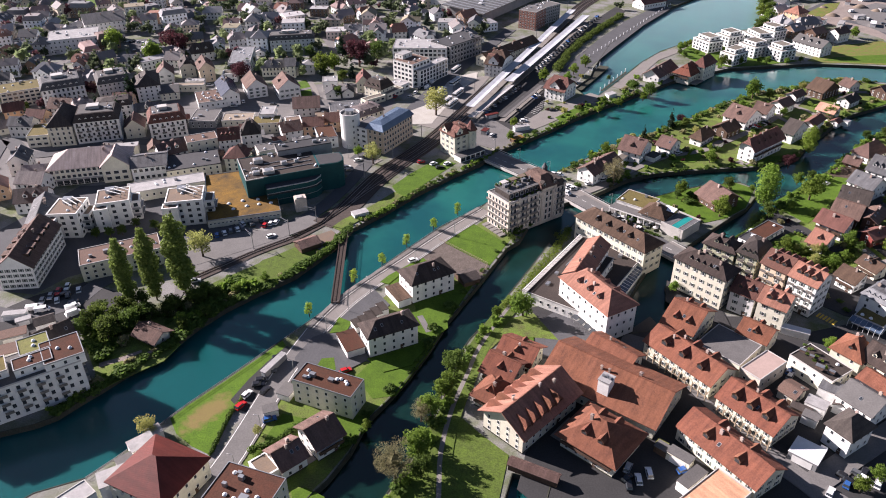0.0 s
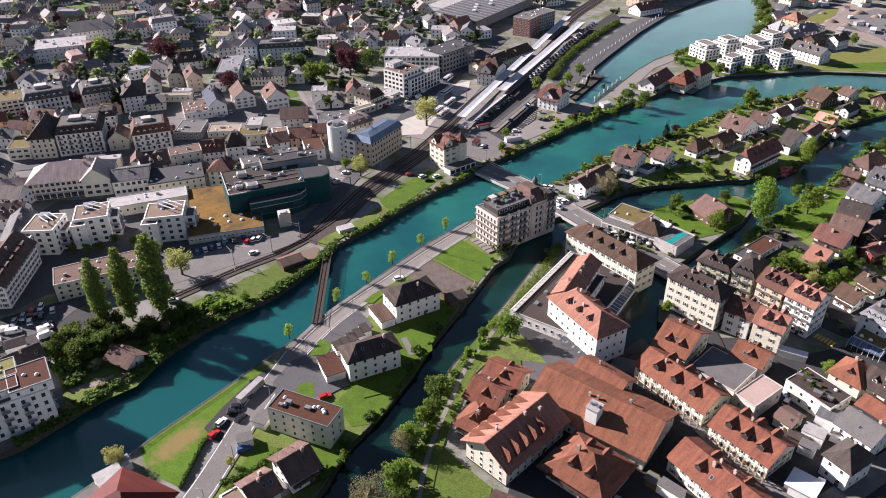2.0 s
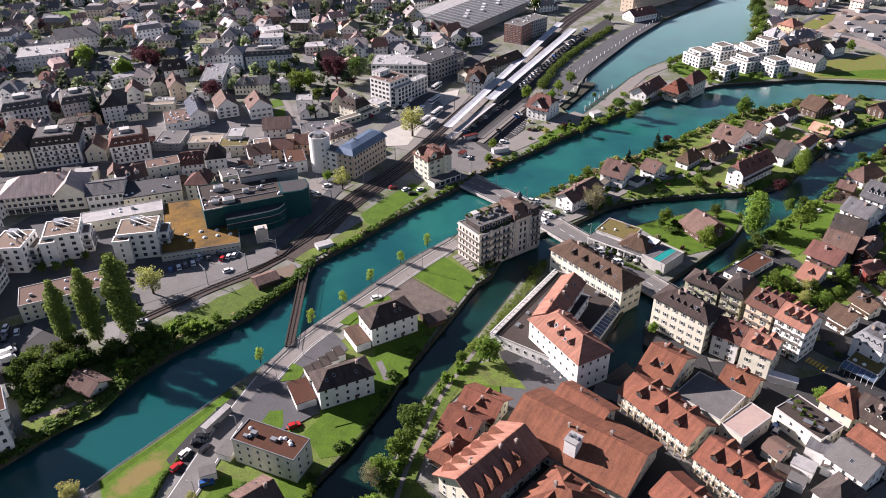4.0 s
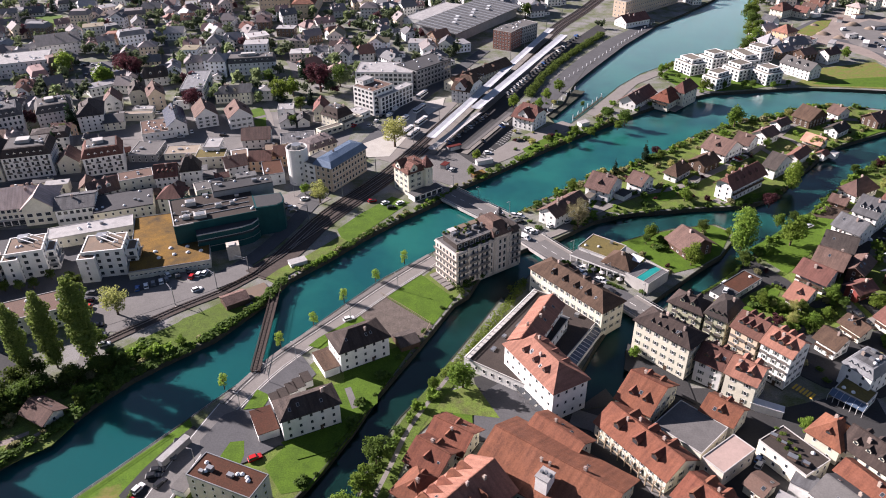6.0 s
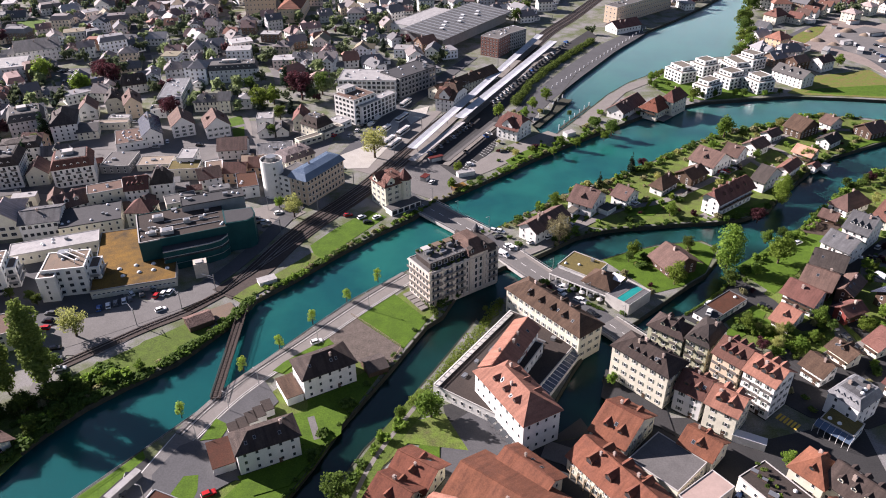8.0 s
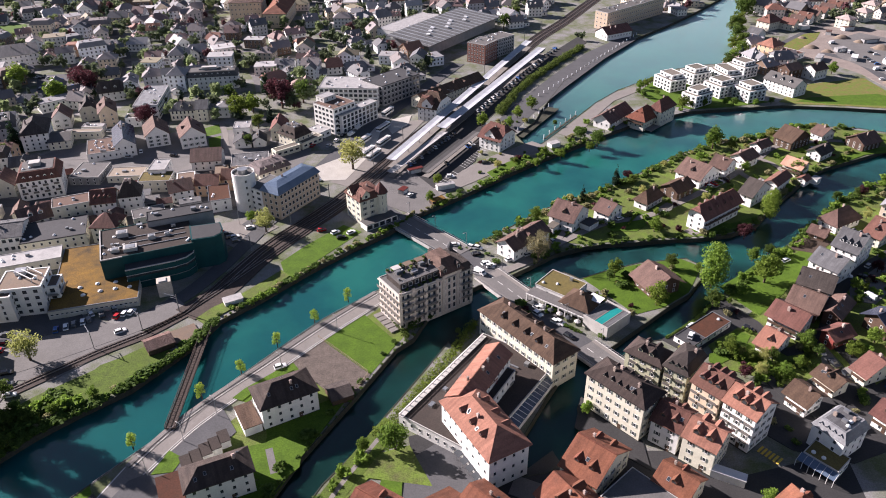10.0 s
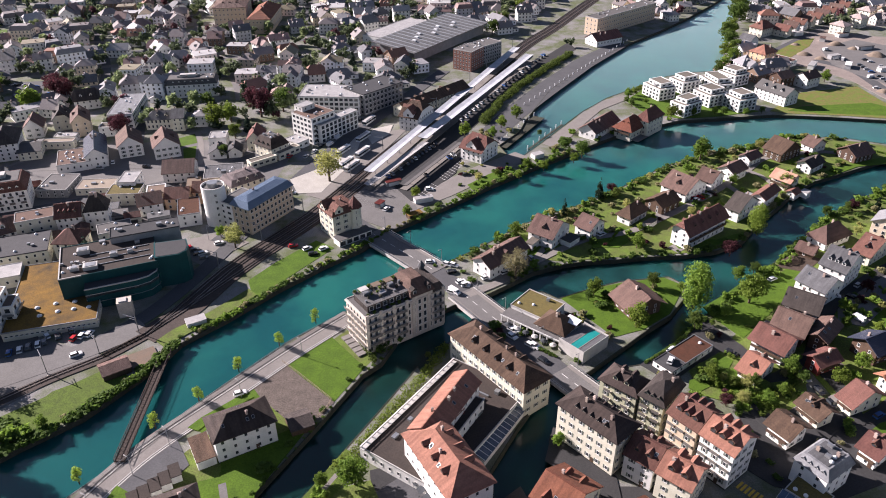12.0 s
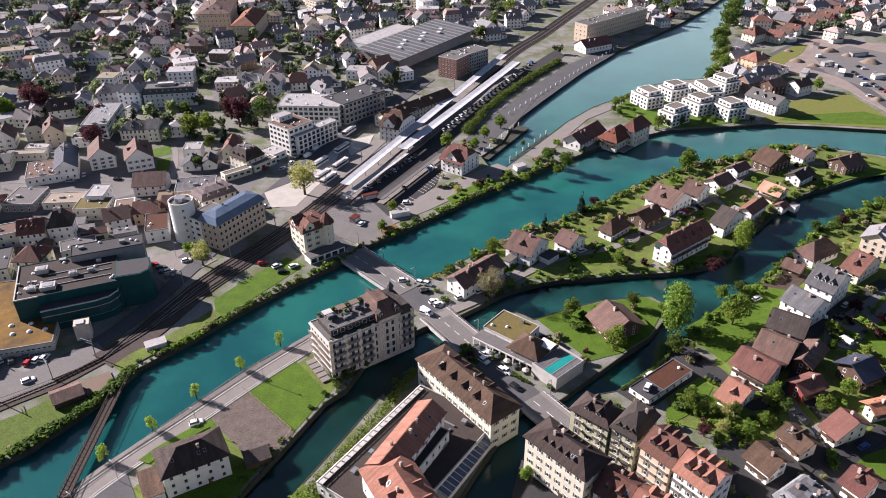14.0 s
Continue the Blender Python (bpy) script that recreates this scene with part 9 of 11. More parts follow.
tree("fresh", 80.0, 411.2, 4)
tree("pale", 70.1, 405.1, 5)
tree("fresh", 96.5, 490.2, 9)
tree("fresh", 86.2, 475.8, 8)
tree("fresh", 64.5, 462.3, 9)
tree("fresh", 80.2, 462.2, 7)
tree("fresh", 39.0, 387.8, 6)
tree("fresh", 35.8, 369.2, 6)
tree("pale", -5.0, 405.6, 18)
tree("pale", -36.9, 341.3, 12)
tree("fresh", -45.5, 350.3, 6)
tree("fresh", -80.5, 477.4, 16)
tree("fresh", -74.7, 485.8, 13)
tree("copper", -58.5, 494.4, 20)
tree("deep", -46.9, 503.3, 16)
tree("deep", -66.2, 461.1, 10)
tree("deep", -66.6, 435.3, 8)
tree("copper", -201.2, 534.3, 16)
tree("spruce", -73.0, 517.8, 20)
tree("spruce", -140.8, 572.3, 16)
tree("spruce", -135.2, 528.5, 18)
tree("deep", -94.9, 508.5, 11)
tree("fresh", -203.3, 509.6, 13)
tree("copper", -133.2, 466.0, 14)
tree("spruce", -188.1, 399.5, 18)
tree("spruce", -192.8, 430.9, 22)
tree("deep", -189.6, 412.5, 12)
tree("copper", -189.9, 519.6, 18)
tree("fresh", -242.2, 533.8, 17)
tree("fresh", -206.1, 507.2, 15)
tree("deep", 295.6, 694.7, 22)
tree("deep", 270.9, 631.9, 16)
tree("fresh", 262.1, 597.9, 12)
tree("deep", 306.7, 721.5, 22)
tree("deep", 321.2, 750.4, 20)
tree("fresh", 310.1, 555.2, 9)
tree("fresh", 189.1, 489.3, 9)
tree("fresh", 171.2, 525.1, 7)
tree("deep", 170.1, 510.4, 5)
tree("fresh", 217.6, 496.1, 5)
tree("deep", 102.0, 698.1, 14)
tree("deep", 91.6, 673.0, 14)
tree("fresh", 122.7, 754.2, 16)
tree("fresh", 138.8, 764.2, 12)
tree("fresh", 258.8, 783.2, 12)
tree("fresh", 268.9, 761.6, 12)
tree("deep", 224.8, 723.0, 8)
tree("fresh", 168.7, 259.8, 8)
tree("fresh", 194.3, 262.4, 7)
tree("fresh", 155.5, 245.1, 6)
tree("pale", 147.8, 245.1, 6)
tree("deep", 145.4, 257.3, 5)
tree("fresh", 144.2, 262.5, 4)
tree("deep", 147.8, 253.5, 5)
tree("fresh", 182.7, 254.7, 7)
tree("deep", 154.4, 252.2, 6)
tree("fresh", 162.3, 249.8, 5)
tree("fresh", 209.3, 282.2, 5)
tree("fresh", 203.3, 294.8, 6)
tree("pale", 231.9, 335.8, 5)
tree("copper", 243.3, 373.2, 6)
tree("deep", 228.5, 368.1, 6)
tree("spruce", 256.0, 375.7, 8)
tree("fresh", 268.5, 383.6, 7)
tree("deep", 240.8, 373.2, 5)
tree("fresh", 170.4, 316.1, 7)
tree("deep", 178.2, 319.9, 6)
tree("fresh", 157.6, 291.7, 5)
tree("fresh", 151.0, 286.4, 3)
tree("deep", 143.8, 283.9, 8)
tree("fresh", 87.1, 227.8, 5)
tree("fresh", 44.2, 216.4, 4)
tree("fresh", 131.1, 193.4, 6)
tree("deep", 47.7, 268.1, 3)
tree("fresh", 119.9, 137.9, 6)
tree("fresh", 113.4, 134.0, 6)

tree("far_spruce", -290.0, 545.0, 14)
tree("far_deep", -300.0, 520.0, 12)
tree("far_fresh", -310.0, 560.0, 11)
tree("far_copper", -280.0, 590.0, 13)
tree("remote_deep", -330.0, 640.0, 11)
tree("remote_fresh", -345.0, 655.0, 10)
tree("remote_spruce", -350.0, 635.0, 15)
tree("remote_copper", -320.0, 625.0, 11)
# ---- parked vehicles ----
for colour, x, y, rot in (("white", 173.5, 383.5, 40), ("red", 176.5, 386.0, 130), ("silver", 180.0, 387.9, 130), ("black", 183.5, 391.0, 130), ("white", 122.5, 351.0, 35), ("silver", 243.0, 428.0, 20),
                          ("white", -123.7, 428.4, 110), ("silver", -127.5, 421.0, 5), ("black", -104.0, 423.0, 5), ("white", -152.0, 457.5, 5), ("blue", -134.0, 498.0, 105), ("white", -131.5, 505.0, 105),
                          ("silver", 216.0, 311.0, 40), ("red", 225.9, 302.7, 120), ("black", 210.0, 303.0, 130)):
    car(colour, x, y, rot, 0.39 if x > 200 and y < 330 else 0.36 if x > 0 else 0.1)
for colour, x, y, rot in (("silver", 111.0, 175.8, 35), ("black", 117.6, 187.8, 35)):
    car(colour, x, y, rot)
car("white", 129.5, 263.0, 60, 2.68)
car("white", -63.7, 172.6, 62)
car("black", -58.1, 174.4, 62)
car("red", -64.6, 167.6, 62)
car("blue", -54.2, 161.7, 20)
car("red", -33.3, 183.6, 30)
car("white_van", -137.3, 215.2, 40)
car("black", -145.9, 227.6, 40)
car("black", -140.3, 222.2, 40)
car("white", -13.1, 250.1, 25)
car("white", -75.0, 269.7, 35)
car("red", -79.6, 279.0, 80)
car("white", -77.3, 280.5, 80)
car("white", -75.2, 281.4, 80)
car("black", -51.5, 336.0, 20)
car("grey", -48.1, 332.6, 20)
car("white", -44.9, 344.7, 30)
car("white", 54.4, 327.2, -30)
car("white", 59.8, 314.0, -20)
car("silver", 61.3, 311.8, -20)
car("white", 56.1, 307.1, -30)
car("white", 49.7, 307.1, -35)
car("white", 79.3, 283.2, -45)
car("white", 77.6, 279.5, -45)
car("white", 83.7, 274.2, -45)
car("black", 87.7, 265.8, -45)
car("black", 152.7, 269.8, -20)
car("white", 132.6, 271.8, 40)
car("blue", 188.6, 239.8, 30)
car("white", 207.3, 290.7, -30)
car("white", 204.1, 304.1, -20)
car("white", 184.3, 315.8, 30)
car("red", 172.7, 385.7, 20)
car("white", 177.4, 388.4, 20)
car("white", 70.0, 317.4, 30)
car("white", 77.9, 321.2, 30)
car("silver", 89.7, 331.2, -60)
car("white", 45.5, 396.2, 0)
car("white", -21.7, 392.6, -10)
car("red", -12.2, 342.3, 20)
car("white", -5.8, 340.1, 40)
car("black", -2.7, 335.8, 20)
car("white", 1.2, 340.0, 40)
car("white", 338.8, 541.9, 0)
car("black", 50.6, 138.6, 40)
car("white", 119.7, 136.3, 50)
car("blue", 111.2, 136.4, 50)
car("white", 105.2, 133.5, 50)
car("black", 117.7, 140.3, 50)
car("white", 47.3, 329.2, 10)

# ---- the wider town ----
FOOT = []
for o in list(scene.collection.objects):
    if o.parent is None and o.get("category") in ("house", "apartments", "hotel", "hall", "shop", "office", "school", "station", "boathouse", "garage", "tower", "terrace"):
        r = max((max(abs(c[0]), abs(c[1])) for ch in o.children for c in ch.bound_box), default=5) if o.children else 5
        FOOT.append((o.matrix_world.translation.x, o.matrix_world.translation.y, r))


# open ground kept free: a school lawn, a car park and a meadow
FOOT += [(-88.3, 658.4, 17), (-223.3, 543.2, 20), (-321.2, 677.3, 22)]


def near_line(p, line, d):
    q = Vector(p)
    for a, b in zip(line, line[1:]):
        a, b = Vector(a), Vector(b)
        t = max(0, min(1, (q - a).dot(b - a) / max((b - a).length_squared, 1e-6)))
        if (q - a - (b - a) * t).length < d:
            return True
    return False


OPEN_LINES = [(RAIL_LINE, 30), ([(-45.3, 345.8), (-28.2, 385.5), (-21.7, 405.7), (-12.5, 432.8), (3.3, 472.5), (25.5, 521.7), (52.6, 581.9)], 11), ([(-228.7, 318.5), (-242.0, 372.3), (-217.7, 353.8), (-181.0, 367.7), (-143.0, 374.7), (-76.2, 410.8), (-31.8, 458.4)], 9)]


def is_free(x, y, r):
    if in_water((x, y)) or any(near_line((x, y), ring + ring[:1], r + 5) for ring in WATER_RINGS):
        return False
    if any(math.hypot(x - a, y - b) < r + c * 0.95 + 1.0 for a, b, c in FOOT):
        return False
    return not any(near_line((x, y), line, d) for line, d in OPEN_LINES)


def small_window(g, m):
    """A plain window of a far house: a proud frame plate with the pane in front."""
    f = [m @ Vector(p) for p in ((-0.62, 0, -0.78), (0.62, 0, -0.78), (0.62, 0, 0.78), (-0.62, 0, 0.78), (-0.62, -0.08, -0.78), (0.62, -0.08, -0.78), (0.62, -0.08, 0.78), (-0.62, -0.08, 0.78))]
    g.add(f, [(4, 5, 6, 7), (0, 1, 5, 4), (2, 3, 7, 6)], 0)
    g.add([m @ Vector(p) for p in ((-0.5, -0.1, -0.66), (0.5, -0.1, -0.66), (0.5, -0.1, 0.66), (-0.5, -0.1, 0.66))], [(0, 1, 2, 3)], 1)


TOWN = []
for k, (L, W, eave, roof, wall, cover, st, dm) in enumerate((
        (14, 11, 6.5, "gable", "white", "far", 2, 0), (13, 11, 8.5, "gable", "cream", "far", 3, 1), (16, 12, 9.0, "hip", "white", "far", 3, 2), (11, 10, 6.0, "halfhip", "ochre", "far", 2, 1),
        (15, 12, 6.0, "gable", "white", "brown", 2, 2), (12, 12, 8.0, "hip", "cream", "brownred", 3, 0), (18, 12, 9.0, "mansard", "cream", "far", 3, 3), (17, 13, 7.0, "flat", "white", "roofgrey", 2, 0),
        (20, 12, 10.0, "mansard", "white", "dark", 3, 3), (13, 9, 4.0, "gable", "cream", "far", 1, 0), (12, 10, 6.5, "gable", "peach", "brownred", 2, 0), (14, 10, 7.5, "gable", "white", "grey", 2, 1), (22, 14, 11.5, "flat", "white", "lightgrey", 4, 0))):
    root = empty("house", pose(0, 0, 0), f"{ {'white': 'white', 'cream': 'cream', 'ochre': 'ochre', 'peach': 'peach'}[wall]} rendered town house with {roof} roof among gardens", "house", "town houses")
    over = 0.6
    wl, ww = (L, W) if roof == "flat" else (L - 1, W - 1)
    rise = {"gable": 0.4, "halfhip": 0.42, "hip": 0.38, "mansard": 0.3, "flat": 0}[roof] * ww
    a, b = wl / 2, ww / 2
    g = Geo().prism([(-a, -b), (a, -b), (a, b), (-a, b)], -1.0, eave)
    if roof == "gable":
        for sx in (-1, 1):
            g.add([(sx * a, -b, eave), (sx * a, b, eave), (sx * a, 0, eave + rise * 0.97)], [(0, 1, 2)])
    if roof == "halfhip":
        for sx in (-1, 1):
            g.add([(sx * a, -b, eave), (sx * a, b, eave), (sx * a, b * 0.45, eave + rise * 0.5), (sx * a, -b * 0.45, eave + rise * 0.5)], [(0, 1, 2, 3)])
    g.make("wall", WALL[wall], root)
    if roof == "flat":
        Geo().box(-a - 0.1, a + 0.1, -b - 0.1, b + 0.1, eave, eave + 0.4).make("roof", ROOF[cover], root)
    else:
        roof_geo(wl, ww, eave, roof, rise, over).make("roof", ROOF[cover], root)
        for j in range(dm):
            for s in (-1, 1):
                if roof == "mansard":
                    dormer(root, (j - (dm - 1) / 2) * wl / max(dm, 1.3) * 0.85, s, b - 0.2, eave + 0.5, 1.9, WALL[wall], ROOF[cover], 1.5, 1.4)
                else:
                    dormer(root, (j - (dm - 1) / 2) * wl / max(dm, 1.3) * 0.6, s, b * 0.7, eave + rise * 0.3, rise / b, WALL[wall], ROOF[cover])
        chimney(root, a * 0.3, 0.8, eave + rise * (0.85 if roof != "mansard" else 0.2) + (2.6 if roof == "mansard" else 0), 1.2, 0.8)
    gw = Geo()
    for (cx, cy), turn, length in sides(wl, ww):
        n = max(1, int((length - 1) / 2.8))
        for s in range(st):
            for j in range(n):
                small_window(gw, pose(cx, cy, 0, 0, 0, turn) @ pose((j - (n - 1) / 2) * (length - 0.8) / n, 0, 0.3 + (eave - 0.6) / st * (s + 0.54)))
    tagged(gw.make("glazing", [FRAME, GLASS, SHUTTER], root), kind="stuff")
    TOWN.append([root, max(L, W) / 2, False])


def town_house(k, x, y, rot):
    src, r, used = TOWN[k]
    FOOT.append((x, y, r))
    m = pose(x, y, 0, 0, 0, rot)
    if used:
        return copy_thing(src, m)
    src.matrix_basis = m
    TOWN[k][2] = True


rt = random.Random(42)
ca, sa = math.cos(radians(17)), math.sin(radians(17))


def grid_spot(u, v):
    return u * ca - (v - 330) * sa - 90, 330 + u * sa + (v - 330) * ca


PARK_QUARTER = [(-190, 402), (-20, 400), (0, 430), (-5, 520), (-98, 520), (-122, 522), (-155, 520), (-170, 500), (-196, 475)]


def in_town(x, y):
    """The built-up ground that the walk looks over, clear of the river, the station and the mapped quarters."""
    if inside((x, y), PARK_QUARTER):
        return False
    if y > 930 or y < 225 or x < -0.68 * y - 25 or x > 0.72 * y - 5:
        return False
    if x > 40 and y < 560 and not (x > 245 and y > 560):
        return False
    return not (60 < x < 245 and y < 640) and not (290 < x < 470 and y < 700)


# side streets of the far town
STREETS = []
street_geo = Geo()
for k in range(22):
    along = k < 12
    run = []
    for q in range(130):
        if along:
            x, y = grid_spot(-700 + 10 * q, 472 + 44 * k + 9 * math.sin(q * 0.13 + k * 1.7))
        else:
            x, y = grid_spot(-560 + 88 * (k - 12) + 12 * math.sin(q * 0.1 + k), 440 + 6 * q)
        ok = in_town(x, y) and y > 440 and is_free(x, y, 2.5)
        if ok:
            run.append((x, y))
        if (not ok or q == 129) and run:
            if len(run) > 4:
                STREETS.append(run)
                ribbon_geo(run, 6.2, 0.0, 0.05 + 0.012 * (k % 2), street_geo, k % 2)
            run = []
tagged(street_geo.make("road", [ASPHALT, WORN]), "grey side streets between the far houses", "road", kind="structure")


class Town:
    """Far houses collected into one mesh: walls, roofs, frames, panes, chimneys."""

    def __init__(self):
        self.g = Geo()
        self.mats = HAZED_WALLS + HAZED_ROOFS + [FRAME, GLASS, CHIMNEY]
        self.frame, self.pane, self.stack = (len(HAZED_WALLS) + len(HAZED_ROOFS) + k for k in range(3))

    def put(self, geo, m, slot):
        self.g.add([m @ Vector(v) for v in geo.v], geo.f, slot)

    def block(self, m, L, W, eave, kind, rise, wall, cover, storeys, base=-1.0):
        a, b = L / 2, W / 2
        w = Geo().prism([(-a, -b), (a, -b), (a, b), (-a, b)], base, eave)
        if kind in ("gable", "halfhip"):
            h = eave + rise * (0.96 if kind == "gable" else 0.5)
            for sx in (-1, 1):
                w.add([(sx * a, -b, eave), (sx * a, b, eave), (sx * a, 0, h)] if kind == "gable" else [(sx * a, -b, eave), (sx * a, b, eave), (sx * a, b * 0.45, h), (sx * a, -b * 0.45, h)], [(0, 1, 2) if kind == "gable" else (0, 1, 2, 3)])
        self.put(w, m, wall)
        if kind == "flat":
            self.put(Geo().box(-a - 0.15, a + 0.15, -b - 0.15, b + 0.15, eave, eave + 0.35), m, len(HAZED_WALLS) + cover)
        else:
            self.put(roof_geo(L, W, eave, kind, rise, 0.8), m, len(HAZED_WALLS) + cover)
        glaze = Geo()
        for (cx, cy), turn, length in sides(L, W):
            n = max(1, int((length - 1) / 2.7))
            for st in range(storeys):
                for q in range(n):
                    small_window(glaze, m @ pose(cx, cy, 0, 0, 0, turn) @ pose((q - (n - 1) / 2) * (length - 0.8) / n, 0, 0.3 + (eave - 0.6) / storeys * (st + 0.54)))
        self.g.add(glaze.v, glaze.f)
        self.g.i[-len(glaze.f):] = [self.frame if q == 0 else self.pane for q in glaze.i]

    def house(self, x, y, rot, r):
        kind = r.choices(("gable", "halfhip", "hip", "trunc", "flat"), (45, 14, 20, 10, 11))[0]
        L, W = r.uniform(9.5, 15.5), r.uniform(8.5, 11.5)
        if kind in ("trunc", "flat"):
            L, W = L * 1.25, W * 1.15
        storeys = r.choices((1, 2, 3, 4), (8, 48, 34, 10 if kind in ("trunc", "flat") else 2))[0]
        eave = 0.6 + storeys * 2.75
        rise = 3.0 if kind == "trunc" else W * r.uniform(0.3, 0.44)
        wall = r.choices(range(6), (40, 26, 10, 8, 7, 9))[0]
        cover = r.choice((3, 4, 4, 6)) if kind == "flat" else r.choices(range(7), (30, 20, 20, 14, 5, 8, 3))[0]
        m = pose(x, y, 0, 0, 0, rot)
        self.block(m, L, W, eave, kind, rise, wall, cover, storeys)
        if kind in ("gable", "hip", "halfhip"):
            if r.random() < 0.4:
                wl, ww = r.uniform(4.5, 6.5), r.uniform(5.0, 7.0)
                side = r.choice((-1, 1))
                self.block(m @ pose(r.uniform(-0.25, 0.25) * L, side * (W / 2 + wl * 0.1), 0, 0, 0, 90), wl + 2.0, ww, eave - r.choice((0, 0, 1.2)), "gable", min(rise, ww * 0.45), wall, cover, storeys)
            slope = rise / (W / 2)
            for q in range(r.choice((0, 0, 1, 1, 2, 3))):
                side, dx, h = r.choice((-1, 1)), r.uniform(-0.3, 0.3) * L, 1.3
                yf = W / 2 * 0.7
                d = Geo().box(-0.8, 0.8, 0, h / slope, -0.4, h, 0)
                t = Geo().shell([(-1.0, -0.25, h), (0, -0.25, h + 0.7), (0, (h + 0.7) / slope, h + 0.7), (-1.0, (h + 0.7) / slope, h)], [[0, 1, 2, 3]], 0.12).shell([(0, -0.25, h + 0.7), (1.0, -0.25, h), (1.0, (h + 0.7) / slope, h), (0, (h + 0.7) / slope, h + 0.7)], [[0, 1, 2, 3]], 0.12)
                dm = m @ pose(dx, side * yf, eave + rise * 0.3, 0, 0, 0 if side < 0 else 180)
                self.put(d, dm, wall)
                self.put(t, dm, len(HAZED_WALLS) + cover)
                self.put(Geo().box(-0.5, 0.5, -0.05, 0.0, 0.2, h - 0.15), dm, self.pane)
        if r.random() < 0.4:
            gl = r.uniform(4, 7)
            self.block(m @ pose(r.choice((-1, 1)) * (L / 2 + gl / 2 + 0.02), r.uniform(-0.2, 0.2) * W, 0), gl, r.uniform(4, 6.5), 2.8, r.choice(("flat", "gable")), 1.6, wall, r.choice((2, 3, 4, 0)), 1)
        for q in range(r.choice((1, 1, 2))):
            cx, cy = r.uniform(-0.3, 0.3) * L, r.uniform(-0.15, 0.15) * W
            top = eave + (rise if kind not in ("flat",) else 0.3)
            self.put(Geo().box(cx - 0.35, cx + 0.35, cy - 0.3, cy + 0.3, top - 1.2, top + 1.0).box(cx - 0.45, cx + 0.45, cy - 0.4, cy + 0.4, top + 1.0, top + 1.15), m, self.stack)
        return 0.5 * math.hypot(L, W)


town = Town()
for i in range(-56, 56):
    for j in range(0, 74):
        u, v = i * 15.0 + rt.uniform(-3.5, 3.5), 330 + j * 14.6 + rt.uniform(-3.5, 3.5)
        x, y = grid_spot(u, v)
        keep = rt.random()
        pick = rt.choice((0, 0, 1, 1, 2, 2, 3, 4, 4, 5, 6, 7, 8, 9, 10, 11, 11, 12))
        turn = 17 + rt.choice((0, 0, 90)) + rt.uniform(-26, 26)
        if keep > 0.93 or not in_town(x, y):
            continue
        if y > 455 or x > 190:
            if is_free(x, y, 4.4) and not any(near_line((x, y), run, 7.5) for run in STREETS):
                FOOT.append((x, y, town.house(x, y, turn, rt) * 0.78))
        elif x < -38 and is_free(x, y, TOWN[pick][1] * 0.85):
            town_house(pick, x, y, turn)
for i in range(60):
    x, y = rt.uniform(195, 330), rt.uniform(140, 400)
    if y < 400 - 0.2 * x and is_free(x, y, 9.5):
        FOOT.append((x, y, town.house(x, y, rt.choice((-40, 50)) + rt.uniform(-8, 8), rt)))
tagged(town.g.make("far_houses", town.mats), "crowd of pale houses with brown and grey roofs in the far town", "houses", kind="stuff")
for src, r_, used in TOWN:
    if not used:
        for ch in list(src.children):
            bpy.data.objects.remove(ch)
        bpy.data.objects.remove(src)
# ---- low workshops and garages of the town quarter ----
rq = random.Random(88)
made = 0
for k in range(900):
    x, y = rq.uniform(-235, -35), rq.uniform(338, 452)
    L, W = rq.uniform(5, 11), rq.uniform(4, 7)
    if made > 34 or inside((x, y), PARK_QUARTER) or not is_free(x, y, max(L, W) * 0.36) or not inside((x, y), [(-246, 352), (-244, 408), (-190, 412), (-150, 452), (-60, 452), (-36, 430), (-40, 392), (-60, 366), (-92, 340), (-150, 348), (-196, 340)]):
        continue
    FOOT.append((x, y, max(L, W) * 0.5))
    made += 1
    root = empty("workshop", pose(x, y, 0, 0, 0, 17 + rq.choice((0, 0, 90)) + rq.uniform(-6, 6)), "low workshop with a weathered roof in the town quarter", "workshop", "low workshops")
    h, cover = rq.uniform(2.6, 5.0), rq.choice(("roofgrey", "darkgrey", "roofbrown", "lightgrey", "mossgrey", "brown", "corrug", "terrace"))
    Geo().box(-L / 2, L / 2, -W / 2, W / 2, -0.3, h).make("wall", WALL[rq.choice(("white", "cream", "grey", "cream"))], root)
    if rq.random() < 0.35:
        roof_geo(L, W, h, "gable", rq.uniform(1.2, 2.2), 0.5).make("roof", ROOF[rq.choice(("brown", "brownred", "dark"))], root)
    else:
        Geo().box(-L / 2 - 0.15, L / 2 + 0.15, -W / 2 - 0.15, W / 2 + 0.15, h, h + 0.25).make("roof", ROOF[cover], root)
        for q in range(rq.choice((1, 2, 3))):
            o = Geo().box(-0.5, 0.5, -0.4, 0.4, 0, 0.6).make("roof_light", DOME if q % 2 else METAL, root)
            o.location = (rq.uniform(-0.35, 0.35) * L, rq.uniform(-0.3, 0.3) * W, h + 0.25)
    Geo().box(-L * 0.3, L * 0.3, -W / 2 - 0.08, -W / 2, 0.1, min(h - 0.4, 2.6)).make("door", ROOF["darkgrey"], root)

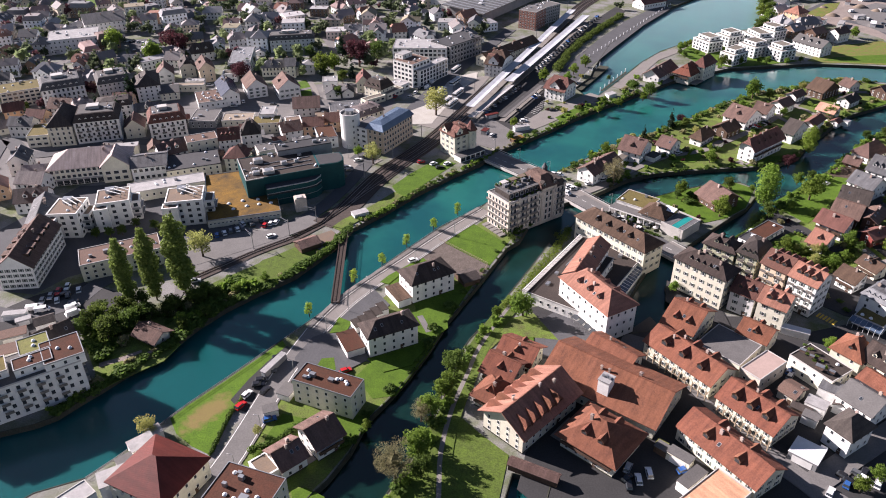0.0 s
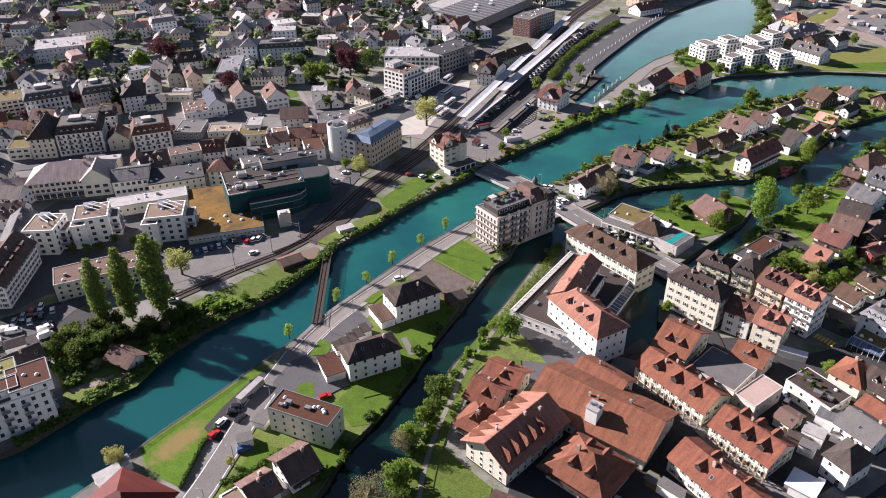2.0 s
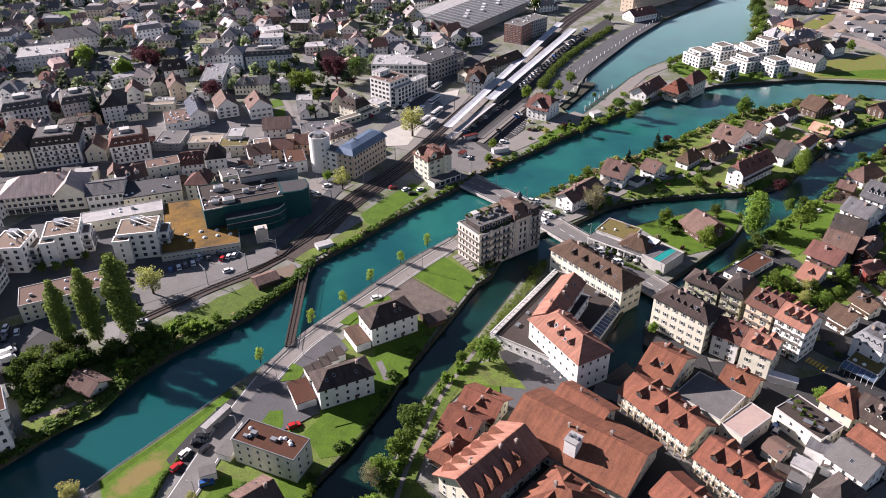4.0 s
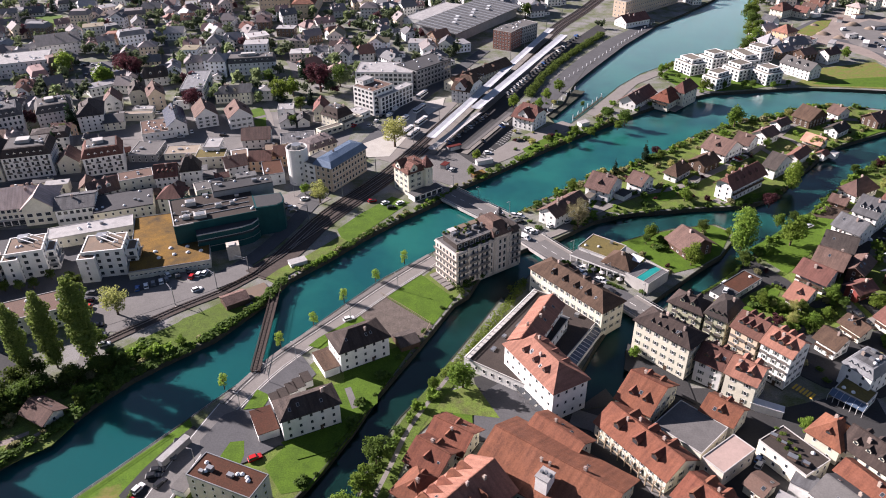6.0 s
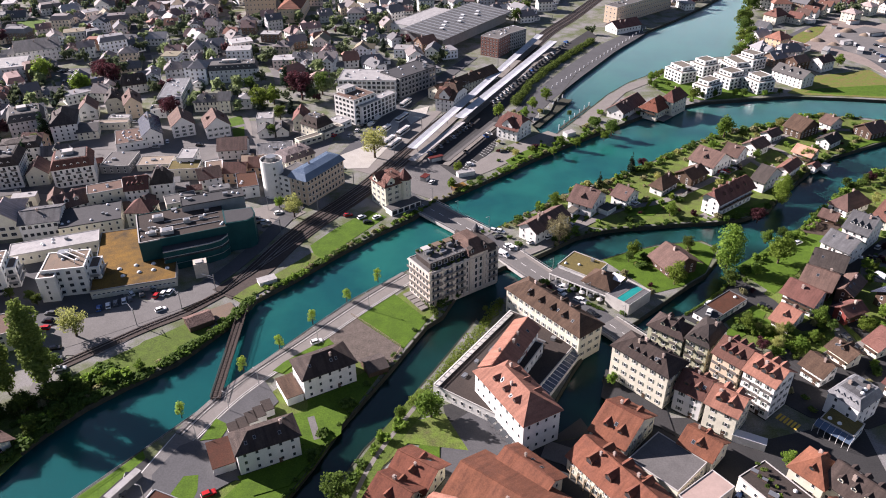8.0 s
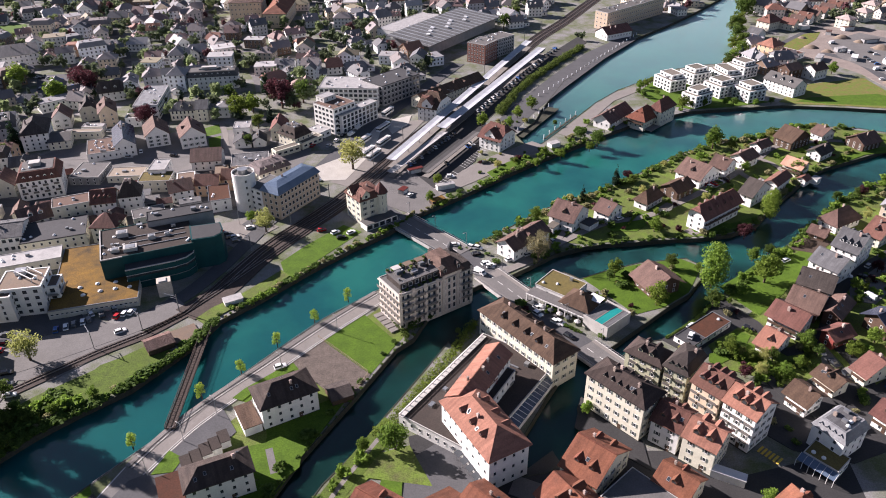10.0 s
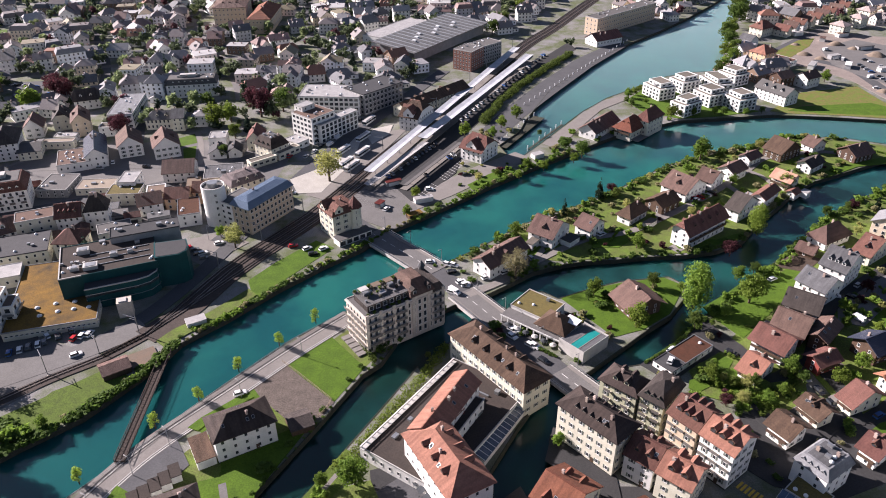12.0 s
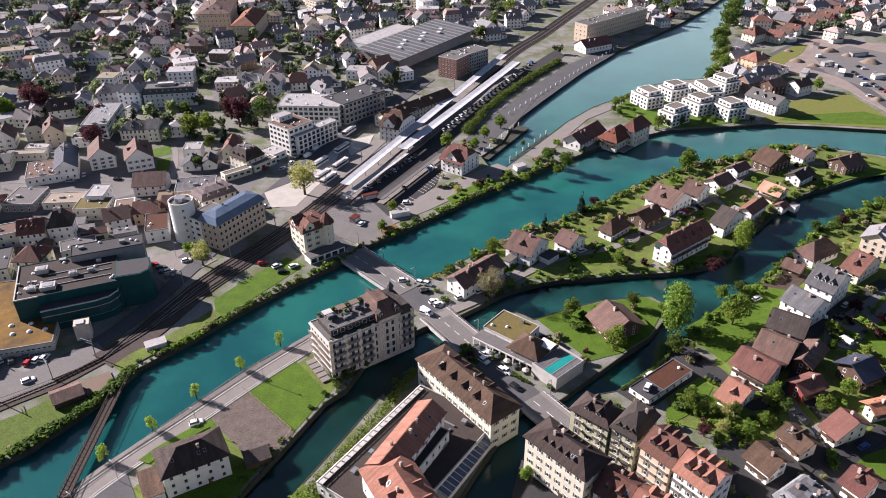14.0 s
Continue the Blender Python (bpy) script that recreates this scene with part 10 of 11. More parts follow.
# ---- garden trees and bank shrubs ----
rg = random.Random(5)
planted = 0
for k in range(9000):
    x, y = rg.uniform(-600, 420), rg.uniform(330, 930)
    if x < -0.68 * y - 20 or x > 0.72 * y or (x > 40 and y < 560):
        continue
    if (290 < x < 460 and 505 < y < 690) or (60 < x < 245 and y < 640) or (y < 455 and rg.random() < 0.75) or (y < 470 and inside((x, y), PARK_QUARTER)) or not is_free(x, y, 0.9):
        continue
    FOOT.append((x, y, 1.8))
    planted += 1
    kind = rg.choices(("deep", "fresh", "spruce", "copper", "shrub"), (46, 17, 15, 6, 16))[0]
    hh = rg.uniform(2.5, 4) if kind == "shrub" else rg.uniform(6, 13) * (1.25 if kind == "spruce" else 1.0)
    if y < 420 and kind in ("deep", "fresh"):
        tree(kind, x, y, hh * 0.75)
    else:
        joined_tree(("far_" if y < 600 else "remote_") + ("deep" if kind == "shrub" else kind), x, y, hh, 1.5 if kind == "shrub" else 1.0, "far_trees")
    if planted > 1050:
        break


def bank_shrubs(line, n, spread, inward, kinds, seed, hs=(1.0, 3.6)):
    r = random.Random(seed)
    seg = [(Vector(a), Vector(b)) for a, b in zip(line, line[1:])]
    tot = sum((b - a).length for a, b in seg)
    for k in range(n):
        d = tot * (k + r.random()) / n
        for a, b in seg:
            q = (b - a).length
            if d <= q:
                u = (b - a) / q
                p = a + u * d + Vector((-u.y, u.x)) * (inward + r.uniform(-spread, spread))
                if not in_water((p.x, p.y)):
                    joined_tree(r.choice(kinds), p.x, p.y, r.uniform(*hs), r.uniform(1.0, 1.5))
                break
            d -= q


OPEN_LAWN = [(148, 298), (162, 310), (186, 329), (203, 342), (213, 331), (199, 317), (184, 298), (174, 289), (158, 275), (152, 285)]
for k in range(70):
    x, y = rg.uniform(130, 290), rg.uniform(220, 460)
    if is_free(x, y, 1.0) and not inside((x, y), OPEN_LAWN):
        FOOT.append((x, y, 2.0))
        tree(rg.choice(("fresh", "deep", "fresh", "pale", "copper")), x, y, rg.uniform(3.5, 6.5))


rk = random.Random(61)
SHADY_GARDEN = [(-119, 189), (-113, 196), (-105, 198), (-101, 194), (-103, 185), (-110, 175), (-116, 179)]
THICKET = [(-128, 205), (-117, 216), (-104, 222), (-92, 232), (-80, 238), (-72, 234), (-82, 222), (-90, 211), (-96, 200), (-108, 186), (-113, 180), (-119, 186)]
for k in range(420):
    x, y = rk.uniform(-130, -70), rk.uniform(178, 240)
    if inside((x, y), THICKET) and math.hypot(x + 103, y - 201) > 9.5 and not inside((x, y), SHADY_GARDEN) and math.hypot(x + 96.5, y - 213.2) > 4.5 and not in_water((x, y)):
        joined_tree(rk.choice(("darkshrub", "darkshrub", "darkshrub", "shrub", "oliveshrub")), x, y, rk.uniform(1.6, 4.6), rk.uniform(1.0, 1.5))
for x, y, h in ((-121, 203, 9), (-113, 207, 9.5), (-108, 212, 8), (-100, 217, 8), (-92, 222, 7), (-86, 224, 6), (-94, 207, 5.5), (-88, 214, 5.5), (-126, 214, 8)):
    tree("deep", x, y, h, widen=1.15)
for x, y in ((-150.5, 269.5), (-144.5, 270.0), (-140.0, 271.5), (-127.0, 276.0), (-123.5, 273.5), (-136.0, 278.0)):
    tree("deep", x, y, 5.5)
bank_shrubs(NORTH_BANK[4:17], 80, 0.9, 0.7, ("darkshrub",), 41, (1.6, 3.4))
bank_shrubs(NORTH_BANK[16:27], 120, 0.9, 0.7, ("darkshrub", "shrub", "oliveshrub"), 42, (1.0, 2.8))
bank_shrubs(NORTH_BANK[4:16], 50, 2.2, 2.6, ("shrub", "darkshrub", "darkshrub", "oliveshrub"), 1, (1.2, 3.0))
bank_shrubs(NORTH_BANK[15:22], 40, 1.3, 1.8, ("shrub", "darkshrub", "darkshrub"), 12, (0.8, 2.4))
bank_shrubs(NORTH_BANK[4:17], 60, 1.2, 1.4, ("darkshrub",), 11, (1.0, 2.2))
bank_shrubs(NORTH_BANK[22:30], 26, 1.5, 3.0, ("shrub", "darkshrub", "shrub"), 2, (1.5, 2.6))
bank_shrubs(ISLAND_SOUTH[3:13], 16, 1.2, 2.2, ("shrub", "darkshrub", "darkshrub"), 3)
bank_shrubs(ISLAND_SOUTH[16:30], 46, 1.8, 2.4, ("shrub", "darkshrub", "darkshrub", "oliveshrub"), 4)
bank_shrubs(ISLAND_NORTH[19:34], 100, 2.2, -2.8, ("shrub", "darkshrub", "darkshrub", "oliveshrub", "yellowshrub"), 5)
bank_shrubs(SOUTH_BANK_EAST[1:10], 60, 2.0, 2.4, ("shrub", "darkshrub"), 6)
bank_shrubs(ISLAND_SOUTH[16:30], 60, 0.7, 0.8, ("darkshrub",), 51, (0.6, 1.5))
bank_shrubs(POOL_BANK[2:13], 50, 0.6, -0.8, ("darkshrub", "shrub"), 52, (0.7, 1.6))
bank_shrubs(SOUTH_BANK_EAST[1:11], 80, 0.7, 0.8, ("darkshrub", "shrub"), 53, (0.7, 1.8))
bank_shrubs(ISLAND_SOUTH[3:15], 45, 0.5, 0.5, ("darkshrub",), 54, (0.5, 1.3))
bank_shrubs(ISLAND_NORTH[18:34], 90, 0.6, -0.8, ("darkshrub", "shrub"), 55, (0.6, 1.4))
bank_shrubs(POOL_BANK[3:12], 22, 1.2, -2.0, ("shrub", "darkshrub"), 7)
bank_shrubs(SOUTH_BANK_WEST[1:8], 26, 1.5, -2.5, ("shrub", "darkshrub", "shrub"), 8, (1.8, 4.0))
for k in range(1500):
    x, y = rg.uniform(60, 300), rg.uniform(215, 470)
    if not in_water((x, y)) and is_free(x, y, 0.5) and not inside((x, y), OPEN_LAWN):
        joined_tree(rg.choice(("shrub", "shrub", "darkshrub", "darkshrub", "darkshrub", "oliveshrub", "oliveshrub", "redshrub", "yellowshrub")), x, y, rg.uniform(1.2, 3.4), 1.2)

# hedges between the garden plots
for k in range(60):
    x, y = rg.uniform(70, 300), rg.uniform(225, 460)
    if in_water((x, y)) or not is_free(x, y, 2.0):
        continue
    an, n = radians(rg.choice((-40, 50)) + rg.uniform(-10, 10)), rg.randint(6, 14)
    for j in range(n):
        px, py = x + math.cos(an) * j * 1.1, y + math.sin(an) * j * 1.1
        if is_free(px, py, 0.2):
            joined_tree("darkshrub" if k % 3 else "shrub", px, py, rg.uniform(1.2, 1.7), 0.9)

for kind, x, y in (("oliveshrub", 118.5, 306.0), ("redshrub", 131.0, 388.5), ("yellowshrub", 122.5, 303.0)):
    tree(kind, x, y, 2.2)
tree("shrub", 121.0, 300.0, 2.4)
tree("darkshrub", 117.0, 303.0, 2.4)
join_trees()
# ---- hall dormers, boiler tower ----
hall = next(o for o in scene.collection.objects if o.get("label", "").startswith("cream rendered three-storey hall"))
HR = 0.32 * (17.3 - 1.12)
for s in (-1, 1):
    for k in range(6 if s > 0 else 5):
        g = Geo()
        yf = 8.1 * 0.86
        zf = 7.5 + HR * 0.14
        a, up = 1.65, 2.8
        dep = up / (HR / 8.1)
        g.add([(-a, 0, -0.2), (a, 0, -0.2), (a * 0.5, 0, up * 0.62), (-a * 0.5, 0, up * 0.62)], [(0, 1, 2, 3)], 0)
        g.shell([(-a - 0.35, -0.35, -0.25), (-a * 0.45, -0.5, up * 0.6), (0, 0.9, up), (0, dep, up)], [[0, 1, 2, 3]], 0.15, 1)
        g.shell([(a * 0.45, -0.5, up * 0.6), (a + 0.35, -0.35, -0.25), (0, dep, up), (0, 0.9, up)], [[0, 1, 2, 3]], 0.15, 1)
        g.shell([(-a * 0.45, -0.5, up * 0.6), (a * 0.45, -0.5, up * 0.6), (0, 0.9, up)], [[0, 1, 2]], 0.15, 1)
        o = g.make("dormer", [WALL["wood"], ROOF["red"]], hall)
        o.matrix_local = pose(-10.4 + k * 3.75, s * yf, zf, 0, 0, 0 if s < 0 else 180)
tower_box = empty("roof_tower", pose(48.9, 166.8, 7.0, 0, 0, -38), "white rendered tower block rising through the red roof", "tower")
Geo().box(-1.8, 1.8, -2.0, 2.0, -2.5, 5.0).make("wall", WALL["white"], tower_box)
Geo().box(-2.0, 2.0, -2.2, 2.2, 5.0, 5.3).make("roof", ROOF["lightgrey"], tower_box)
for k in range(3):
    o = Geo().box(-0.4, 0.4, -0.4, 0.4, 5.3, 6.0).make("vent", METAL, tower_box)
    o.location = (-1.1 + 1.1 * k, 0.4 * (k % 2), 0)

# ---- garages and sheds ----
def shed(x, y, L, W, rot, h, cover, wall, label, name="shed", rise=None):
    root = empty(name, pose(x, y, 0, 0, 0, rot), label, name.replace("_", " "))
    a, b = L / 2, W / 2
    Geo().prism([(-a, -b), (a, -b), (a, b), (-a, b)], -0.3, h).make("wall", WALL[wall], root)
    if rise:
        roof_geo(L, W, h, "gable", rise, 0.4).make("roof", ROOF[cover], root)
    else:
        Geo().box(-a - 0.15, a + 0.15, -b - 0.15, b + 0.15, h, h + 0.2).make("roof", ROOF[cover], root)
    Geo().box(-a * 0.7, a * 0.7, -b - 0.06, -b, 0, h * 0.8).make("door", FRAME if wall != "wood" else WALL["wood"], root)
    return root


for gx, gy in ((-31.7, 206.5), (-29.4, 208.5), (-27.4, 211.1), (-25.3, 213.4), (-23.4, 216.2)):
    shed(gx, gy, 2.9, 5.0, 29.0, 2.5, "darkgravel", "white", "small flat-roofed garage with brown roof and pale rim", "garage")
for ax, ay, al, aw, ar, ah, ac, alab in ((107.5, 344.5, 7.0, 5.0, 45.0, 2.8, "darkgrey", "white garage with a flat dark roof beside the house"), (91.0, 341.5, 6.5, 3.5, 53.0, 3.2, "greyterrace", "white garden wing with a roof terrace"),
                                       (198.5, 384.5, 5.5, 4.0, 40.0, 2.6, "lightgrey", "low shed with a pale sheet roof in the garden"), (227.5, 388.5, 4.0, 3.5, 40.0, 2.6, "lightgrey", "small white shed by the channel wall"),
                                       (145.5, 359.5, 7.0, 3.0, 43.0, 2.4, "greyterrace", "low white terrace wall and carport beside the lane"), (249.0, 426.0, 5.0, 4.0, 30.0, 2.6, "brown", "small garden house with a brown roof")):
    shed(ax, ay, al, aw, ar, ah, ac, "white", alab, "annexe", 1.2 if ac == "brown" else None)
shed(-32.9, 196.3, 6.4, 11.0, 26.0, 3.0, "sedum", "white", "low garage block with mossy brown roof", "garage")
shed(-17.9, 224.4, 5.4, 11.0, 30.0, 3.0, "umber", "white", "low annexe with weathered brown roof", "annexe")
shed(8.7, 236.1, 7.0, 7.5, 27.0, 2.6, "dark", "wood", "dark timber shed beside the channel", "shed", 1.4)
shed(-58.0, 261.4, 9.0, 7.0, 35.0, 2.6, "brown", "wood", "low brown timber summer house on the bank", "shed", 1.6)
shed(-51.0, 268.2, 9.0, 8.0, 35.0, 0.35, "terrace", "wood", "raised timber deck by the footbridge", "deck")
shed(-57.5, 185.7, 2.0, 11.0, 62.0 - 90.0, 2.4, "lightgrey", "grey", "long flat carport with pale roof", "carport")
shed(-54.4, 164.5, 4.5, 3.5, 20.0, 2.4, "roofgrey", "white", "small white kiosk with grey roof", "kiosk")
shed(-50.7, 173.0, 4.5, 5.5, -22.0, 2.2, "roofgrey", "white", "low white entrance block", "annexe")
shed(59.1, 165.6, 0.5, 18.0, -44.0, 5.0, "mossgrey", "cream", "narrow mossy wall coping beside the hall", "wall")
shed(103.6, 146.1, 8.0, 7.5, -42.0, 3.0, "canvas", "grey", "white pavilion tent with a pale roof", "tent")
shed(-38.5, 288.1, 7.0, 4.0, 30.0, 1.8, "lightgrey", "white", "white tarpaulin-covered boat on the bank", "boat_cover")
shed(103.0, 434.3, 6.0, 4.0, 30.0, 2.2, "lightgrey", "white", "small white pavilion by the canal", "pavilion")

# ---- conservatory on the basin ----
CONS = material("blue_grey_glazing", (0.06, 0.075, 0.10), (0.10, 0.12, 0.15), 2.0, 0.2, fine=0.08, stripe=0.6, spec=0.5)
cons = empty("conservatory", pose(71.1, 232.3, 0, 0, 0, 57.0), "long glazed conservatory along the dark basin", "conservatory")
Geo().box(-14, 14, -1.6, 1.6, -1.5, 2.6).make("wall", WALL["white"], cons)
gcv = Geo()
gcv.shell([(-14.2, -1.9, 2.6), (14.2, -1.9, 2.6), (14.2, 1.9, 3.6), (-14.2, 1.9, 3.6)], [[0, 1, 2, 3]], 0.15)
gcv.make("roof", CONS, cons)
for k in range(15):
    o = Geo().box(-0.08, 0.08, -1.9, 1.9, 0, 0.12).make("glazing_bar", FRAME, cons)
    o.matrix_local = pose(-14 + 2 * k, 0, 3.12, math.degrees(math.atan2(1.0, 3.8)), 0, 0)

# ---- road lines, railings ----
def line_mark(pts, w=0.22, z=0.3, label="white painted line on the road", dash=0):
    tagged(ribbon_geo(smooth_line(pts), w, z - 0.02, z).make("road_line", WHITE_LINE), label, "road marking", kind="structure")


ISLAND_ROAD = [(-46.3, 205.4), (-39.8, 218.8), (-32.4, 230.3), (-15.8, 251.2), (0.5, 272.0), (18.2, 292.3)]
line_mark(offset_line(ISLAND_ROAD, 1.7), z=0.2, w=0.12)
line_mark(offset_line(ISLAND_ROAD, -3.9), z=0.2, w=0.16)
LOWER_ROAD = [(-72.4, 121.4), (-63.8, 142.8), (-59.8, 157.5), (-54.0, 181.8), (-46.3, 205.4)]
line_mark(offset_line(LOWER_ROAD, 3.6), z=0.2)
line_mark(offset_line(LOWER_ROAD, -3.2), z=0.2)


def fence(pts, h, gap, label, mat, base=0.0, category="fence"):
    line = smooth_line(pts, gap)
    x0, y0 = line[0]
    root = empty("railing", pose(x0, y0, base), label, category)
    for zz in (h * 0.55, h):
        ribbon_geo([(x - x0, y - y0) for x, y in line], 0.07, zz - 0.07, zz).make("rail", mat, root)
    first = None
    for x, y in line:
        if first is None:
            first = Geo().box(-0.05, 0.05, -0.05, 0.05, -0.2, h).make("post", mat, root)
        else:
            place("post", first.data, root, pose(x - x0, y - y0, 0))


fence(offset_line(ISLAND_NORTH[9:16], -0.9), 1.05, 3.0, "pale steel railing along the riverside lane", METAL)
fence(offset_line(ISLAND_NORTH[3:9], -0.8), 1.0, 3.5, "pale steel railing along the riverside lawn", METAL)

# ---- gutters and kerb lines of the riverside lane ----
LANE = [(-46.3, 205.4), (-39.8, 218.8), (-32.4, 230.3), (-15.8, 251.2), (0.5, 272.0), (18.2, 292.3)]
for goff, gw, gm, glabel in ((2.4, 0.5, ASPHALT_DARK, "dark drainage gutter along the riverside lane"), (1.2, 0.25, ASPHALT_DARK, "dark joint between footway and lane"), (-3.3, 0.25, PARAPET, "pale kerb line along the riverside lane")):
    tagged(ribbon_geo(offset_line(smooth_line(LANE), goff), gw, 0.1, 0.196 + (0.1 if goff < 0 else 0.0)).make("kerb_line", gm), glabel, "kerb", kind="structure")

# ---- street and station cars ----
rc = random.Random(31)
COLOURS = ("white", "black", "silver", "grey", "black", "white", "grey", "silver", "black", "white", "blue", "red")


def car_row(x0, y0, x1, y1, n, turn, skip=0.15):
    rot = math.degrees(math.atan2(y1 - y0, x1 - x0)) + turn
    for k in range(n):
        if rc.random() < skip:
            continue
        t = k / max(1, n - 1)
        car(rc.choice(COLOURS), x0 + (x1 - x0) * t + rc.uniform(-0.3, 0.3), y0 + (y1 - y0) * t + rc.uniform(-0.3, 0.3), rot + rc.uniform(-3, 3), 0.16)


car_row(20.8, 403.6, 47.6, 451.0, 16, 60)
car_row(60.0, 441.4, 39.8, 401.1, 10, 60, 0.5)
car_row(62.8, 487.0, 126.9, 617.1, 24, 60, 0.1)
car_row(-11.7, 455.3, 1.4, 487.6, 6, 5, 0.3)
car_row(-21.8, 435.0, -11.9, 456.8, 4, 5, 0.2)
car_row(-98.7, 270.7, -91.2, 275.3, 4, 80)
car_row(-113.1, 254.2, -115.6, 267.6, 4, 80)
car_row(351.0, 590.3, 353.0, 549.2, 9, 80)
car_row(361.0, 603.1, 369.8, 565.9, 8, 80)
car_row(75.1, 798.1, 100.1, 758.7, 8, 80)
car_row(69.5, 765.5, 94.0, 734.9, 8, 80)
car_row(-147.1, 232.3, -154.3, 219.7, 5, 40)
car_row(-241.4, 554.7, -213.1, 547.0, 7, 80)
car_row(50.2, 136.3, 57.4, 140.2, 3, 60)
car_row(173.1, 257.2, 176.0, 245.0, 3, 5)
car_row(-90.0, 279.9, -85.2, 286.0, 3, 80)


# ---- timber struts under the eaves of the old market rows ----
STRUT = material("pale_timber_struts", (0.33, 0.26, 0.18), (0.24, 0.19, 0.13), 1.0, 0.85, fine=0.12)


def struts(cx, cy, L, W, rot, h, n):
    root = empty("gallery", pose(cx, cy, 0, 0, 0, rot), "row of pale timber posts carrying the eaves", "gallery")
    pm = Geo().box(-0.14, 0.14, -0.14, 0.14, -0.2, h).make("post", STRUT, root)
    bm_ = None
    for k in range(n):
        x = -L / 2 + L * (k + 0.5) / n
        if k == 0:
            pm.location = (x, -W / 2 - 0.55, 0)
        else:
            place("post", pm.data, root, pose(x, -W / 2 - 0.55, 0))
        if bm_ is None:
            bm_ = Geo().box(-0.1, 0.1, -1.1, 1.1, -0.1, 0.1).make("brace", STRUT, root)
            bm_.matrix_local = pose(x, -W / 2 - 0.1, h * 0.72, 35, 0, 0)
        else:
            place("brace", bm_.data, root, pose(x, -W / 2 - 0.1, h * 0.72, 35, 0, 0))
    Geo().box(-L / 2, L / 2, -W / 2 - 0.65, -W / 2 - 0.45, h * 0.5, h * 0.5 + 0.18).make("beam", STRUT, root)


struts(79.8, 182.4, 27.0, 11.4, -57.0, 4.4, 10)
struts(93.3, 159.2, 20.0, 11.7, -55.0, 4.4, 9)

# ---- awnings of the white building, walkway and crossing ----
AWN = material("dark_awning_cloth", (0.05, 0.055, 0.06), rough=0.9, fine=0.1)
for k in range(8):
    aw = empty("awning", pose(54.1, 211.8, 0, 0, 0, -60.6) @ pose(-11 + 3.2 * k, -7.2, 2.6), "dark cloth awning over a terrace table", "awning", "terrace awnings")
    ga = Geo()
    ga.shell([(-1.2, -1.2, -0.3), (1.2, -1.2, -0.3), (1.2, 0.6, 0.4), (-1.2, 0.6, 0.4)], [[0, 1, 2, 3]], 0.06)
    ga.make("cloth", AWN, aw)
    Geo().box(-0.05, 0.05, -1.15, -1.05, -2.6, -0.3).make("pole", METAL, aw)
shed(24.6, 140.2, 14.5, 3.0, -27.0, 2.6, "brown", "wood", "covered timber footway over the mill stream", "covered_way", 0.9)
YELLOW = material("yellow_crossing_paint", (0.62, 0.42, 0.06), (0.5, 0.34, 0.06), 1.0, 0.8, fine=0.15)
for k in range(6):
    o = tagged(Geo().box(-1.6, 1.6, -0.35, 0.35, 0.0, 0.02).make("crossing_stripe", YELLOW), "yellow painted stripe of a pedestrian crossing", "road marking", kind="structure")
    o.matrix_world = pose(138.0, 210.3, 0.5, 0, 0, 40) @ pose(0, -3.0 + 1.2 * k, 0)

# ---- white rim and balustrade of the flat terrace ----
rim = empty("balustrade", pose(54.2, 233.3, 4.9, 0, 0, 55.1), "broad white rim and balustrade of the flat roof terrace", "balustrade")
Geo().box(-23.8, 23.8, 12.8, 14.2, 0.06, 0.28).make("rim_slab", PARAPET, rim)
bal = None
for k in range(20):
    if bal is None:
        bal = Geo().box(-0.22, 0.22, -0.1, 0.1, 0.28, 1.1).make("baluster", PARAPET, rim)
        bal.location = (-23.2, 14.0, 0)
    else:
        place("baluster", bal.data, rim, pose(-23.2 + 2.4 * k, 14.0, 0))
Geo().box(-23.8, 23.8, 13.85, 14.15, 1.1, 1.25).make("handrail", FRAME, rim)

